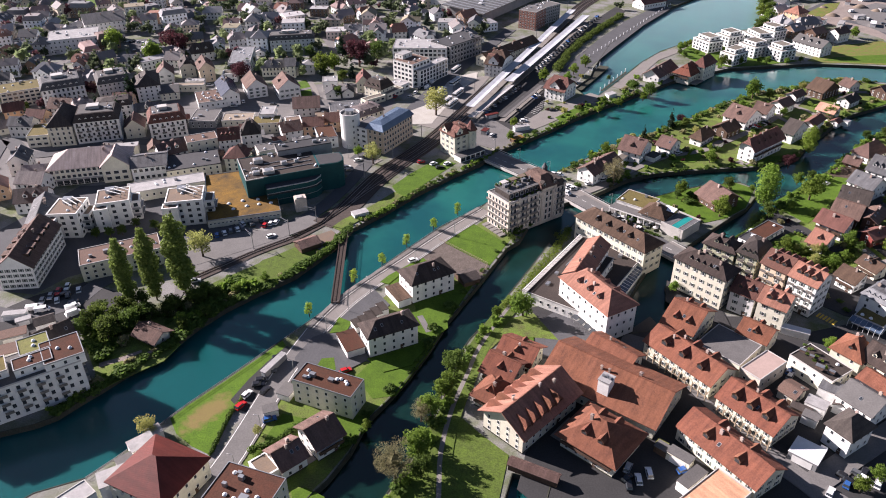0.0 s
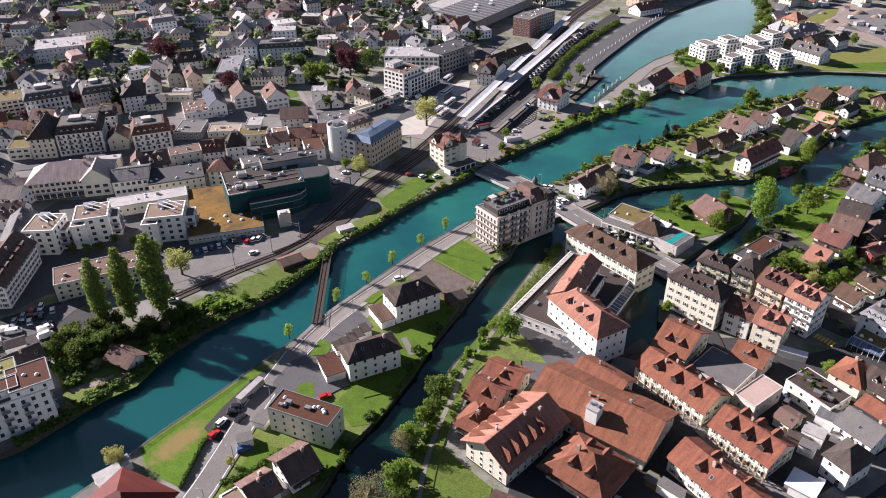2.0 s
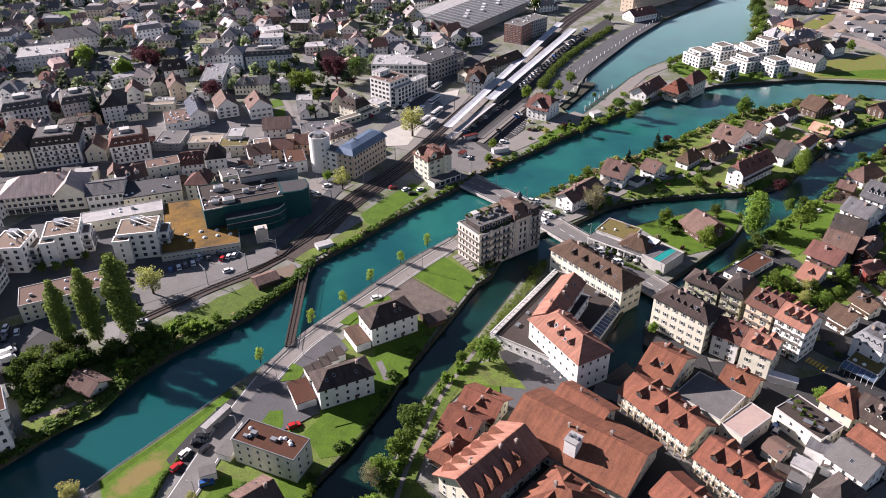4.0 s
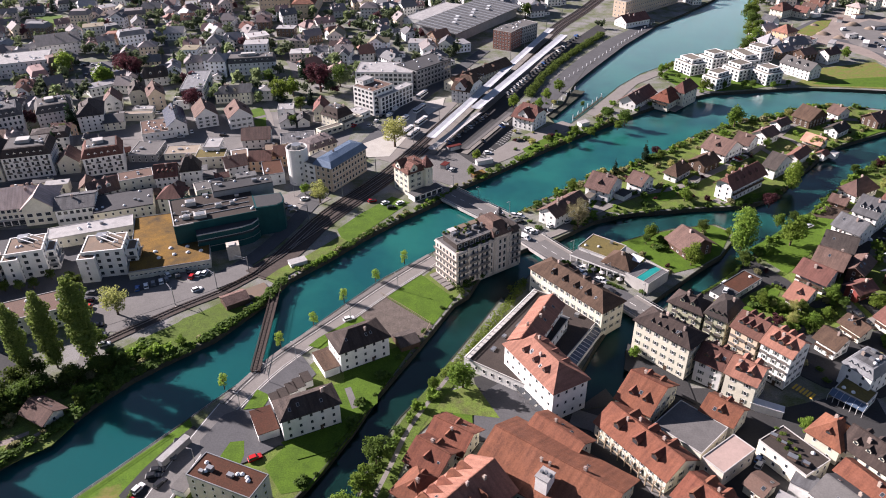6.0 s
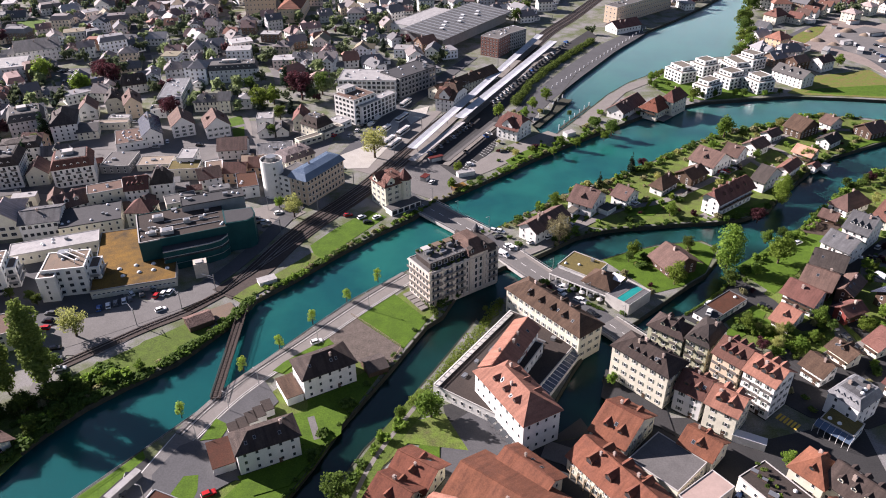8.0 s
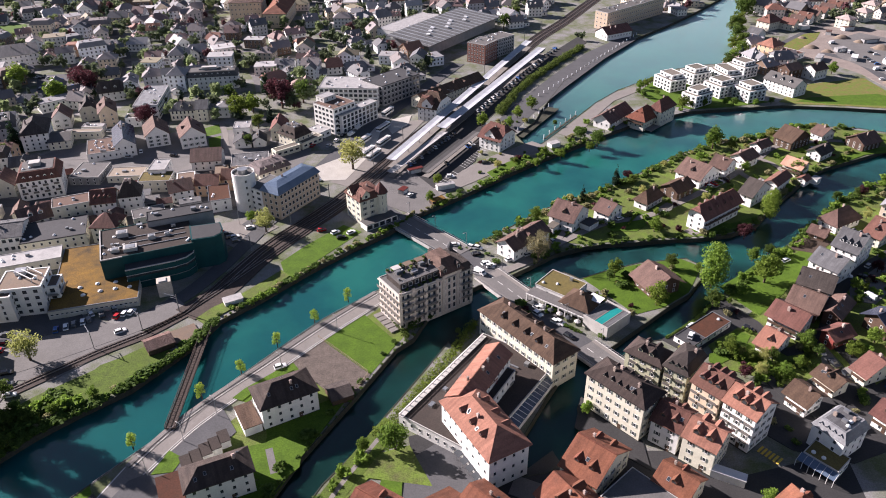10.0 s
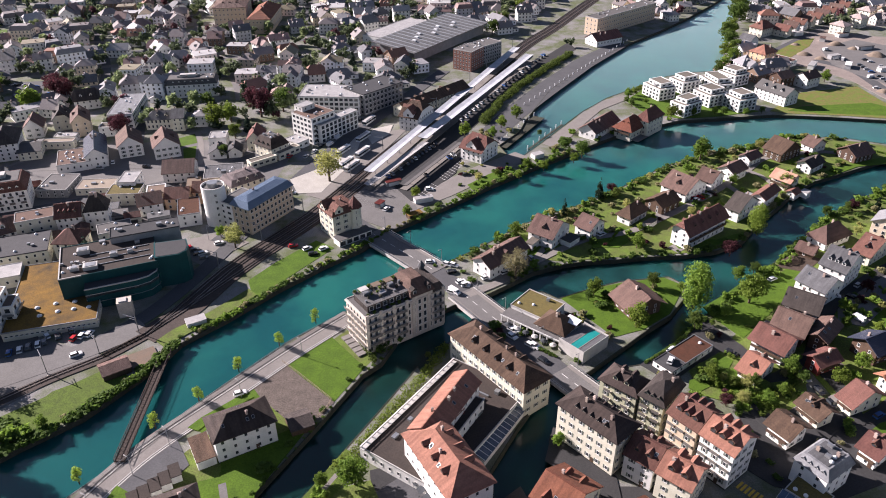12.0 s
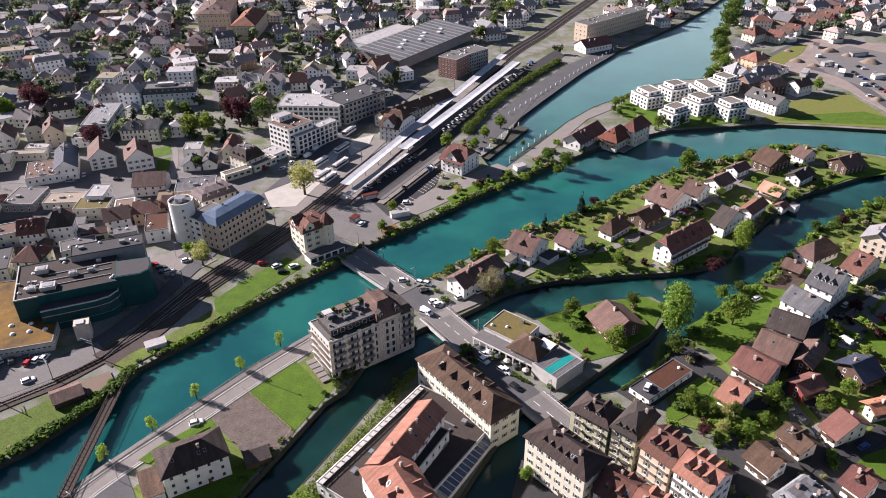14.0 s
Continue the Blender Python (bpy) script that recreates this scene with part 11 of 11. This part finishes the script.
# ---- small roofs and yards between the market rows and the street ----
for bx, by, bl, bw, br, bh, bc, bwall, blabel, bname, brise in (
        (121.7, 169.2, 9.0, 6.0, -40.0, 5.2, "grey", "white", "grey flat roof between white houses", "annexe", None),
        (114.0, 164.4, 6.0, 4.5, -40.0, 4.0, "lightgrey", "white", "small white block with a pale sheet roof", "annexe", None),
        (110.5, 159.9, 4.5, 3.5, -40.0, 3.0, "roofgrey", "white", "small white back building with weathered roof", "annexe", None),
        (109.5, 164.0, 5.5, 3.0, -40.0, 2.6, "dark", "wood", "dark lean-to shed in the yard", "shed", 0.9),
        (121.9, 164.6, 4.0, 4.0, 50.0, 3.4, "dark", "white", "small white house with dark roof", "annexe", 1.3),
        (63.4, 147.9, 5.5, 3.0, -44.0, 2.4, "roofgrey", "wood", "grey flat shed in the dark yard", "shed", None),
        (66.9, 144.7, 7.0, 3.4, -44.0, 3.2, "roofgrey", "cream", "narrow cream outbuilding beside the market row", "annexe", None),
        (63.2, 150.3, 3.0, 2.4, -44.0, 1.6, "greenroof", "wood", "low planted roof in the dark yard", "shed", None),
        (67.8, 136.6, 9.0, 3.6, 38.0, 3.4, "roofgrey", "white", "long pale parapeted roof beside the peach roof", "annexe", None),
        (122.8, 202.0, 9.6, 2.8, -27.0, 2.6, "canvas", "white", "long low white terrace building on the street", "annexe", None),
        (-157.6, 213.3, 8.0, 2.6, 10.0, 2.6, "lightgrey", "white", "white site container in the works yard", "container", None),
        (-152.9, 209.9, 5.0, 2.4, 30.0, 2.4, "lightgrey", "grey", "grey site container in the works yard", "container", None),
        (-152.1, 200.9, 9.0, 5.0, 25.0, 3.2, "roofbrown", "grey", "low brown-roofed store in the works yard", "annexe", None),
        (-149.5, 191.8, 10.0, 6.0, 25.0, 3.4, "roofbrown", "cream", "low brown-roofed garage in the works yard", "annexe", None),
        (-143.7, 207.6, 6.5, 5.0, 30.0, 4.0, "dark", "white", "small white house with a dark hipped roof", "annexe", 1.4),
        (-88.7, 149.5, 7.0, 5.0, 40.0, 4.0, "lightgrey", "white", "pale flat terrace roof beside the red hall", "annexe", None),
        (-90.6, 143.6, 6.0, 5.0, 40.0, 3.2, "roofgrey", "white", "grey flat terrace roof beside the river", "annexe", None),
        (-87.2, 155.3, 4.0, 4.0, 40.0, 2.6, "lightgrey", "white", "small pale roof beside the red hall", "annexe", None),
        (-91.6, 136.3, 8.0, 6.0, 30.0, 5.0, "lightgrey", "white", "white flat-roofed house by the river", "annexe", None),
        (27.5, 401.5, 8.0, 2.2, 28.0, 2.4, "darkred", "grey", "small red station kiosk", "kiosk", None),
        (22.5, 378.8, 4.5, 3.0, 60.0, 2.4, "darkred", "grey", "small red-roofed kiosk by the tracks", "kiosk", None),
        (43.0, 383.6, 9.0, 3.0, 20.0, 2.4, "lightgrey", "white", "low pale shelter beside the quay", "shelter", None),
        (39.3, 368.2, 7.0, 3.5, 30.0, 2.2, "moss", "wood", "low ochre-roofed boat shelter on the quay", "shelter", None)):
    shed(bx, by, bl, bw, br, bh, bc, bwall, blabel, bname, brise)

# ---- market kiosk with a glazed front ----
house(152.4, 207.2, 10.0, 7.6, -49.0, 3.6, "flat", "white", "mossgrey", 1, 0, label="low white market kiosk with a flat mossy roof", name="kiosk", category="kiosk", extras=2, strip=True)
lean = empty("glass_canopy", pose(152.4, 207.2, 0, 0, 0, -49.0), "sloping blue-tinted glass canopy in front of the kiosk", "canopy")
for k in range(6):
    Geo().shell([(-5.4 + 1.8 * k, -6.6, 2.5), (-3.66 + 1.8 * k, -6.6, 2.5), (-3.66 + 1.8 * k, -3.9, 3.5), (-5.4 + 1.8 * k, -3.9, 3.5)], [[0, 1, 2, 3]], 0.05).make("pane", ROOF["blue"], lean)
for k in range(7):
    Geo().shell([(-5.46 + 1.8 * k, -6.7, 2.52), (-5.38 + 1.8 * k, -6.7, 2.52), (-5.38 + 1.8 * k, -3.9, 3.56), (-5.46 + 1.8 * k, -3.9, 3.56)], [[0, 1, 2, 3]], 0.12).make("glazing_bar", FRAME, lean)
    Geo().box(-5.48 + 1.8 * k, -5.36 + 1.8 * k, -6.7, -6.58, 0.0, 2.5).make("post", FRAME, lean)

# ---- arcade and terrace of the pool hotel ----
arcade = empty("arcade", pose(90.5, 283.0, 0, 0, 0, -39.0), "pale arcade roof on white columns along the street", "arcade")
Geo().box(-16.5, 9.5, -6.0, -0.6, 3.2, 3.5).make("roof", ROOF["roofgrey"], arcade)
Geo().box(-16.6, 9.6, -6.15, -6.0, 3.0, 3.55).make("fascia", FRAME, arcade)
acol = Geo().box(-0.22, 0.22, -0.22, 0.22, 0, 3.2).make("column", FRAME, arcade)
acol.location = (-16.2, -5.8, 0)
for k in range(1, 10):
    place("column", acol.data, arcade, pose(-16.2 + 2.8 * k, -5.8, 0))
Geo().box(-5.6, 4.85, -6.75, 6.75, 4.4, 4.43).make("terrace_floor", ROOF["grey"], terrace, "blue-grey slate terrace floor")


def parasol(x, y, z, colour, r=1.5):
    root = empty("parasol", pose(x, y, z), "open cloth parasol on a slim pole", "parasol")
    Geo().prism([(0.05 * math.cos(k * math.tau / 6), 0.05 * math.sin(k * math.tau / 6)) for k in range(6)], -0.2, 2.3).make("pole", METAL, root)
    g = Geo()
    ring = [(r * math.cos(k * math.tau / 8), r * math.sin(k * math.tau / 8), 1.95) for k in range(8)]
    g.shell(ring + [(0, 0, 2.5)], [[k, (k + 1) % 8, 8] for k in range(8)], 0.05)
    g.make("canopy", colour, root)


am = arcade.matrix_world
for k in range(6):
    q = am @ Vector((-12 + 3.8 * k, -7.6, 0.1))
    parasol(q.x, q.y, q.z, PARAPET if k % 2 else AWN, 1.3)

# ---- roof garden of the grand hotel ----
hm = pose(35.9, 285.0, 0, 0, 0, 35.0)
rr = random.Random(77)
for k in range(10):
    q = hm @ Vector((-13.6 + 1.7 * k, 4.5 + rr.uniform(-0.5, 0.3), 0))
    tree(rr.choice(("shrub", "darkshrub")), q.x, q.y, rr.uniform(1.0, 2.0), 18.5, "leafy potted shrub on the hotel's roof terrace")
for k in range(7):
    q = hm @ Vector((-14.5 + 2.5 * k, -6.0 + rr.uniform(-0.3, 0.3), 0))
    tree("darkshrub", q.x, q.y, rr.uniform(0.8, 1.4), 15.6, "leafy potted shrub on the hotel's roof terrace")
for k in range(4):
    q = hm @ Vector((rr.uniform(-13, 2), rr.uniform(-3.5, 3), 0))
    tree("shrub", q.x, q.y, rr.uniform(0.7, 1.3), 18.5, "leafy potted shrub on the hotel's roof terrace")
grl = Geo()
for yy in (-5.0, 5.0):
    for zz in (19.1, 19.55):
        grl.box(-14.2, 3.0, yy - 0.04, yy + 0.04, zz, zz + 0.06)
    for k in range(13):
        grl.box(-14.2 + 1.43 * k, -14.14 + 1.43 * k, yy - 0.04, yy + 0.04, 18.5, 19.55)
grl.make("roof_railing", METAL, hotel)

# ---- vans ----


def van(x, y, rot, colour="white"):
    root = empty("van", pose(x, y, 0.17, 0, 0, rot), f"{colour} delivery van parked on asphalt", "van", "parked vehicles")
    prof = [(-2.7, 0.4), (2.6, 0.4), (2.65, 1.05), (2.1, 1.25), (1.5, 2.1), (-2.6, 2.2)]
    g = Geo()
    n = len(prof)
    g.add([(px, -0.95, pz) for px, pz in prof] + [(px, 0.95, pz) for px, pz in prof], [tuple(range(n)), tuple(reversed(range(n, 2 * n)))] + [((k + 1) % n, k, n + k, n + (k + 1) % n) for k in range(n)])
    g.make("body", PAINT[colour], root)
    g = Geo()
    g.add([(2.07, -0.8, 1.33), (2.07, 0.8, 1.33), (1.58, 0.75, 2.04), (1.58, -0.75, 2.04)], [(0, 1, 2, 3)])
    g.box(0.7, 1.5, -0.97, 0.97, 1.35, 1.95)
    g.make("windscreen", GLASS, root)
    for sx in (-1.7, 1.7):
        for sy in (-0.85, 0.85):
            w = Geo().prism([(0.34 * math.cos(k * math.tau / 10), 0.34 * math.sin(k * math.tau / 10)) for k in range(10)], -0.12, 0.12).make("wheel", TYRE, root)
            w.matrix_local = pose(sx, sy, 0.34, 90, 0, 0)


for vx, vy, vr in ((-139.1, 218.9, 40), (-153.4, 218.3, 15), (-149.7, 217.3, 20), (344.4, 602.8, 60), (345.5, 563.2, 20), (343.0, 627.5, 25),
                   (-10.8, 450.8, 63), (57.1, 307.0, -45), (-7.7, 460.7, 63), (205.6, 289.3, 120), (108.8, 147.3, 50)):
    van(vx, vy, vr)
for cx_, cy_, cr_, cc_ in ((59.8, 314.3, 30, "white"), (61.5, 312.5, 30, "white"), (57.1, 326.4, -30, "white"), (56.1, 321.6, 20, "black"), (70.7, 318.1, 20, "white"), (77.9, 282.8, -48, "white"), (77.4, 279.2, -48, "white"),
                           (85.0, 273.9, -48, "white"), (87.2, 266.0, -48, "black"), (133.7, 271.2, 50, "white"), (152.7, 270.0, -40, "black"), (113.5, 182.3, 50, "blue"), (115.5, 183.1, 50, "white"), (112.8, 180.1, 50, "silver"), (118.0, 184.2, 50, "white"),
                           (51.6, 142.2, 60, "silver"), (67.1, 141.3, 20, "blue"), (111.3, 138.7, -45, "black"), (112.0, 136.7, -45, "black"), (115.7, 139.4, -45, "grey"), (116.8, 137.5, -45, "white"), (45.6, 395.6, 5, "white"), (64.0, 412.4, 20, "grey"), (25.9, 375.3, 60, "white"),
                           (-60.3, 179.1, 10, "black"), (-60.9, 177.0, 10, "black"), (-58.4, 183.5, 10, "grey"), (-57.0, 190.0, 10, "black")):
    car(cc_, cx_, cy_, cr_, 0.16)

# ---- street lamps ----
def street_lamp(x, y, rot, h=7.5):
    root = empty("street_lamp", pose(x, y, 0.05, 0, 0, rot), "slim grey steel street lamp beside the road", "street lamp", "street lamps")
    Geo().prism([(0.09 * math.cos(k * math.tau / 8), 0.09 * math.sin(k * math.tau / 8)) for k in range(8)], -0.1, h).make("pole", METAL, root)
    Geo().box(0, 1.4, -0.05, 0.05, h - 0.1, h).make("arm", METAL, root)
    Geo().box(1.0, 1.8, -0.14, 0.14, h - 0.2, h - 0.08).make("lamp_head", PARAPET, root)


for line, off, gap in ((ISLAND_ROAD, -4.6, 24.0), (LOWER_ROAD, -4.4, 26.0), ([(-45.3, 345.8), (-28.2, 385.5), (-12.5, 432.8), (25.5, 521.7)], 5.5, 26.0), ([(22.6, 351.4), (47.7, 324.3), (61.4, 304.8), (93.5, 258.4), (110.0, 236.0)], 5.6, 18.0)):
    pts = smooth_line(offset_line(line, off), gap)
    for (ax, ay), (bx, by) in zip(pts, pts[1:]):
        street_lamp(ax, ay, math.degrees(math.atan2(by - ay, bx - ax)) + (90 if off < 0 else -90))

# ---- heaps in the far yard ----
HEAP = material("sand_and_rubble", (0.22, 0.17, 0.125), (0.13, 0.105, 0.085), 2.0, 0.95, bump=0.5, fine=0.25, contrast=0.9)
for k, (hx, hy, hr) in enumerate(((322.2, 617.1, 6), (330.0, 606.2, 5), (357.4, 642.3, 7), (365.7, 630.5, 5), (374.3, 613.6, 8), (340.2, 535.4, 5), (326.2, 642.8, 4))):
    heap = empty("rubble_heap", pose(hx, hy, 0.03), "heap of brown sand and rubble in a yard", "heap", "rubble heaps")
    r = random.Random(k)
    n = 14
    vs, fs = [(0, 0, hr * 0.42)], []
    for j, (q, zq) in enumerate(((0.35, 0.33), (0.7, 0.14), (1.0, -0.02))):
        vs += [(hr * q * (1 + r.uniform(-0.2, 0.2)) * math.cos(i * math.tau / n), hr * 0.75 * q * (1 + r.uniform(-0.2, 0.2)) * math.sin(i * math.tau / n), hr * zq + r.uniform(-0.2, 0.2) * (j < 2)) for i in range(n)]
    fs += [(0, 1 + i, 1 + (i + 1) % n) for i in range(n)] + [(1 + a * n + i, 1 + (a + 1) * n + i, 1 + (a + 1) * n + (i + 1) % n, 1 + a * n + (i + 1) % n) for a in range(2) for i in range(n)]
    link("mound", vs, fs, HEAP, heap, smooth=True)

# ---- painted bays ----
def bays(x0, y0, x1, y1, n, length, turn):
    g = Geo()
    rot = math.degrees(math.atan2(y1 - y0, x1 - x0)) + turn
    for k in range(n):
        t = k / (n - 1)
        g.box(-length / 2, length / 2, -0.07, 0.07, 0, 0.02, 0, pose(x0 + (x1 - x0) * t, y0 + (y1 - y0) * t, 0.18, 0, 0, rot))
    tagged(g.make("bay_marking", WHITE_LINE), "white painted parking bays", "road marking", kind="structure")


bays(51.9, 408.3, 66.0, 434.3, 12, 5.0, 70)
bays(38.3, 382.3, 48.0, 401.0, 9, 5.0, 70)
bays(7.0, 389.7, 25.9, 374.4, 10, 5.0, 60)
hedge([(-57.1, 149.7), (-51.9, 152.1), (-47.6, 156.1), (-43.2, 160.7)], 1.6, 1.5, LEAF["deep"], 31, "dark clipped hedge round the farmhouse lawn")
hedge([(-67.2, 163.2), (-65.2, 169.5), (-64.7, 171.3)], 1.0, 1.1, LEAF["deep"], 32, "dark clipped hedge beside the parking bays")

# ---- ducts, hatches and roof edges of the dark flat terrace ----
tf = empty("roof_duct", pose(54.2, 233.3, 4.62, 0, 0, 55.1), "grey metal ducts and hatches on the dark flat roof", "roof unit")
for dx, dy, dl, dw, dh in ((12.0, -4.0, 5.0, 0.5, 0.5), (16.0, -2.0, 0.6, 5.0, 0.5), (8.0, -6.0, 2.4, 1.6, 0.9), (18.5, 3.0, 3.0, 3.0, 0.35), (19.0, -6.0, 1.6, 1.6, 1.2), (4.0, 9.0, 6.0, 0.4, 0.4), (-6.0, 9.5, 1.5, 1.2, 0.8), (-14.0, 9.0, 2.2, 1.4, 0.7)):
    Geo().box(dx - dl / 2, dx + dl / 2, dy - dw / 2, dy + dw / 2, 0, dh).make("duct", METAL, tf)

# ---- plants and boxes on the cream roof terrace ----
rp = random.Random(9)
for px, py in ((119.1, 187.5), (120.0, 185.2), (120.6, 181.8), (121.3, 179.6), (118.6, 179.6), (117.8, 183.0), (121.1, 176.4)):
    tree("darkshrub" if rp.random() < 0.6 else "shrub", px, py, rp.uniform(0.9, 1.6), 7.0, "potted shrub on a cluttered roof terrace")
for px, py, ps in ((119.0, 176.4, 1.2), (117.0, 184.7, 0.9), (122.0, 174.3, 0.8), (118.8, 181.8, 0.7)):
    box = empty("roof_box", pose(px, py, 7.1, 0, 0, -40), "weathered box on a cluttered roof terrace", "roof unit")
    Geo().box(-ps, ps, -ps * 0.6, ps * 0.6, 0, ps * 0.9).make("casing", ROOF["roofbrown"], box)
    Geo().box(-ps * 1.1, ps * 1.1, -ps * 0.7, ps * 0.7, ps * 0.9, ps * 0.9 + 0.1).make("lid", METAL, box)
# ---- containers and stores in the far yard ----
for px, py, pl, pr, pc, pw in ((315.4, 587.1, 12, 55, "lightgrey", "white"), (340.2, 607.6, 9, 20, "lightgrey", "grey"), (340.8, 586.8, 10, 60, "canvas", "white"), (338.7, 669.8, 8, 15, "lightgrey", "white"),
                               (351.9, 653.7, 7, 60, "brown", "white"), (373.8, 630.8, 14, 15, "roofgrey", "grey"), (361.9, 577.8, 9, 15, "lightgrey", "white"), (372.8, 666.0, 10, 20, "roofbrown", "white")):
    shed(px, py, pl, 4.0, pr, 2.8, pc, pw, "pale site container standing in a gravel yard", "container")

# ---- timber fence round the gravel court ----
fence([(-2.4, 266.0), (7.0, 257.0), (17.0, 247.1)], 1.2, 2.0, "weathered timber fence between court and lawn", STRUT)
fence([(17.0, 247.1), (15.3, 241.8), (12.6, 238.4)], 1.2, 2.0, "weathered timber fence beside the shed", STRUT)

# ---- back gardens: trees and bushes ----
rb = random.Random(15)
GARDEN_BACK = [(136.5, 260.9), (149.3, 270.6), (158.6, 264.6), (173.7, 261.9), (169.9, 247.9), (154.9, 238.7), (146.9, 245.1)]
BACK_LAWNS = [[(142.4, 264.6), (148.2, 270.1), (152.1, 266.2), (148.7, 261.1), (149.2, 256.7), (143.4, 256.8)], [(134.4, 256.3), (139.3, 257.8), (140.7, 253.5), (135.5, 250.3), (133.1, 252.8)]]
for k in range(260):
    x, y = rb.uniform(min(p[0] for p in GARDEN_BACK), max(p[0] for p in GARDEN_BACK)), rb.uniform(min(p[1] for p in GARDEN_BACK), max(p[1] for p in GARDEN_BACK))
    if inside((x, y), GARDEN_BACK) and is_free(x, y, 0.3) and not any(inside((x, y), q) for q in BACK_LAWNS):
        FOOT.append((x, y, 1.1))
        if k % 7 == 0:
            tree(rb.choice(("fresh", "deep", "pale", "fresh")), x, y, rb.uniform(4.0, 6.5))
        else:
            tree(rb.choice(("shrub", "darkshrub", "shrub")), x, y, rb.uniform(1.4, 3.0), 0.0, "", 1.3)

# ---- pergola and roof light of the white hotel's terrace ----
pergola = empty("pergola", pose(55.6, 231.5, 8.7, 0, 0, 55), "red-brown timber pergola on the hotel's roof terrace", "pergola")
for px_ in (-2.4, 2.4):
    for py_ in (-2.6, 2.6):
        o = Geo().box(-0.1, 0.1, -0.1, 0.1, 0, 2.3).make("post", WALL["darkred"], pergola)
        o.location = (px_, py_, 0)
for k in range(7):
    o = Geo().box(-2.8, 2.8, -0.09, 0.09, 2.3, 2.5).make("slat", ROOF["salmon"], pergola)
    o.location = (0, -2.7 + 0.9 * k, 0)
rl = empty("roof_light", pose(53.8, 226.0, 8.7, 0, 0, 55), "pale glazed roof light box on the hotel terrace", "roof light")
Geo().box(-1.6, 1.6, -1.2, 1.2, 0, 2.0).make("casing", PARAPET, rl)
Geo().box(-1.3, 1.3, -0.9, 0.9, 2.0, 2.08).make("pane", GLASS, rl)

# ---- skylight domes on the mossy shop roof ----
for sx_, sy_ in ((-92.8, 295.3), (-89.8, 290.3), (-86.2, 296.6), (-84.6, 291.9), (-79.5, 293.2), (-81.1, 297.6), (-95.3, 287.7), (-98.5, 292.6)):
    o = tagged(dome_geo(0.85).make("skylight", DOME, smooth=True), "white domed skylight on a mossy flat roof", "skylight", "skylights on the shop roof")
    o.matrix_world = pose(sx_, sy_, 3.6 + 0.12)

# ---- more parked cars ----
car_row(-105.1, 247.0, -98.5, 235.8, 3, 75, 0.0)
car_row(-89.1, 276.8, -82.3, 282.6, 3, 80, 0.0)
car_row(-86.1, 279.9, -79.5, 286.6, 3, 80, 0.1)
car_row(-58.2, 341.4, -49.4, 336.2, 3, 60, 0.0)
car_row(-30.7, 435.1, -15.4, 468.6, 5, 4, 0.2)
car_row(-147.4, 223.2, -141.9, 230.4, 3, 60, 0.0)

car_row(-227.4, 531.2, -207.2, 535.5, 5, 90, 0.0)
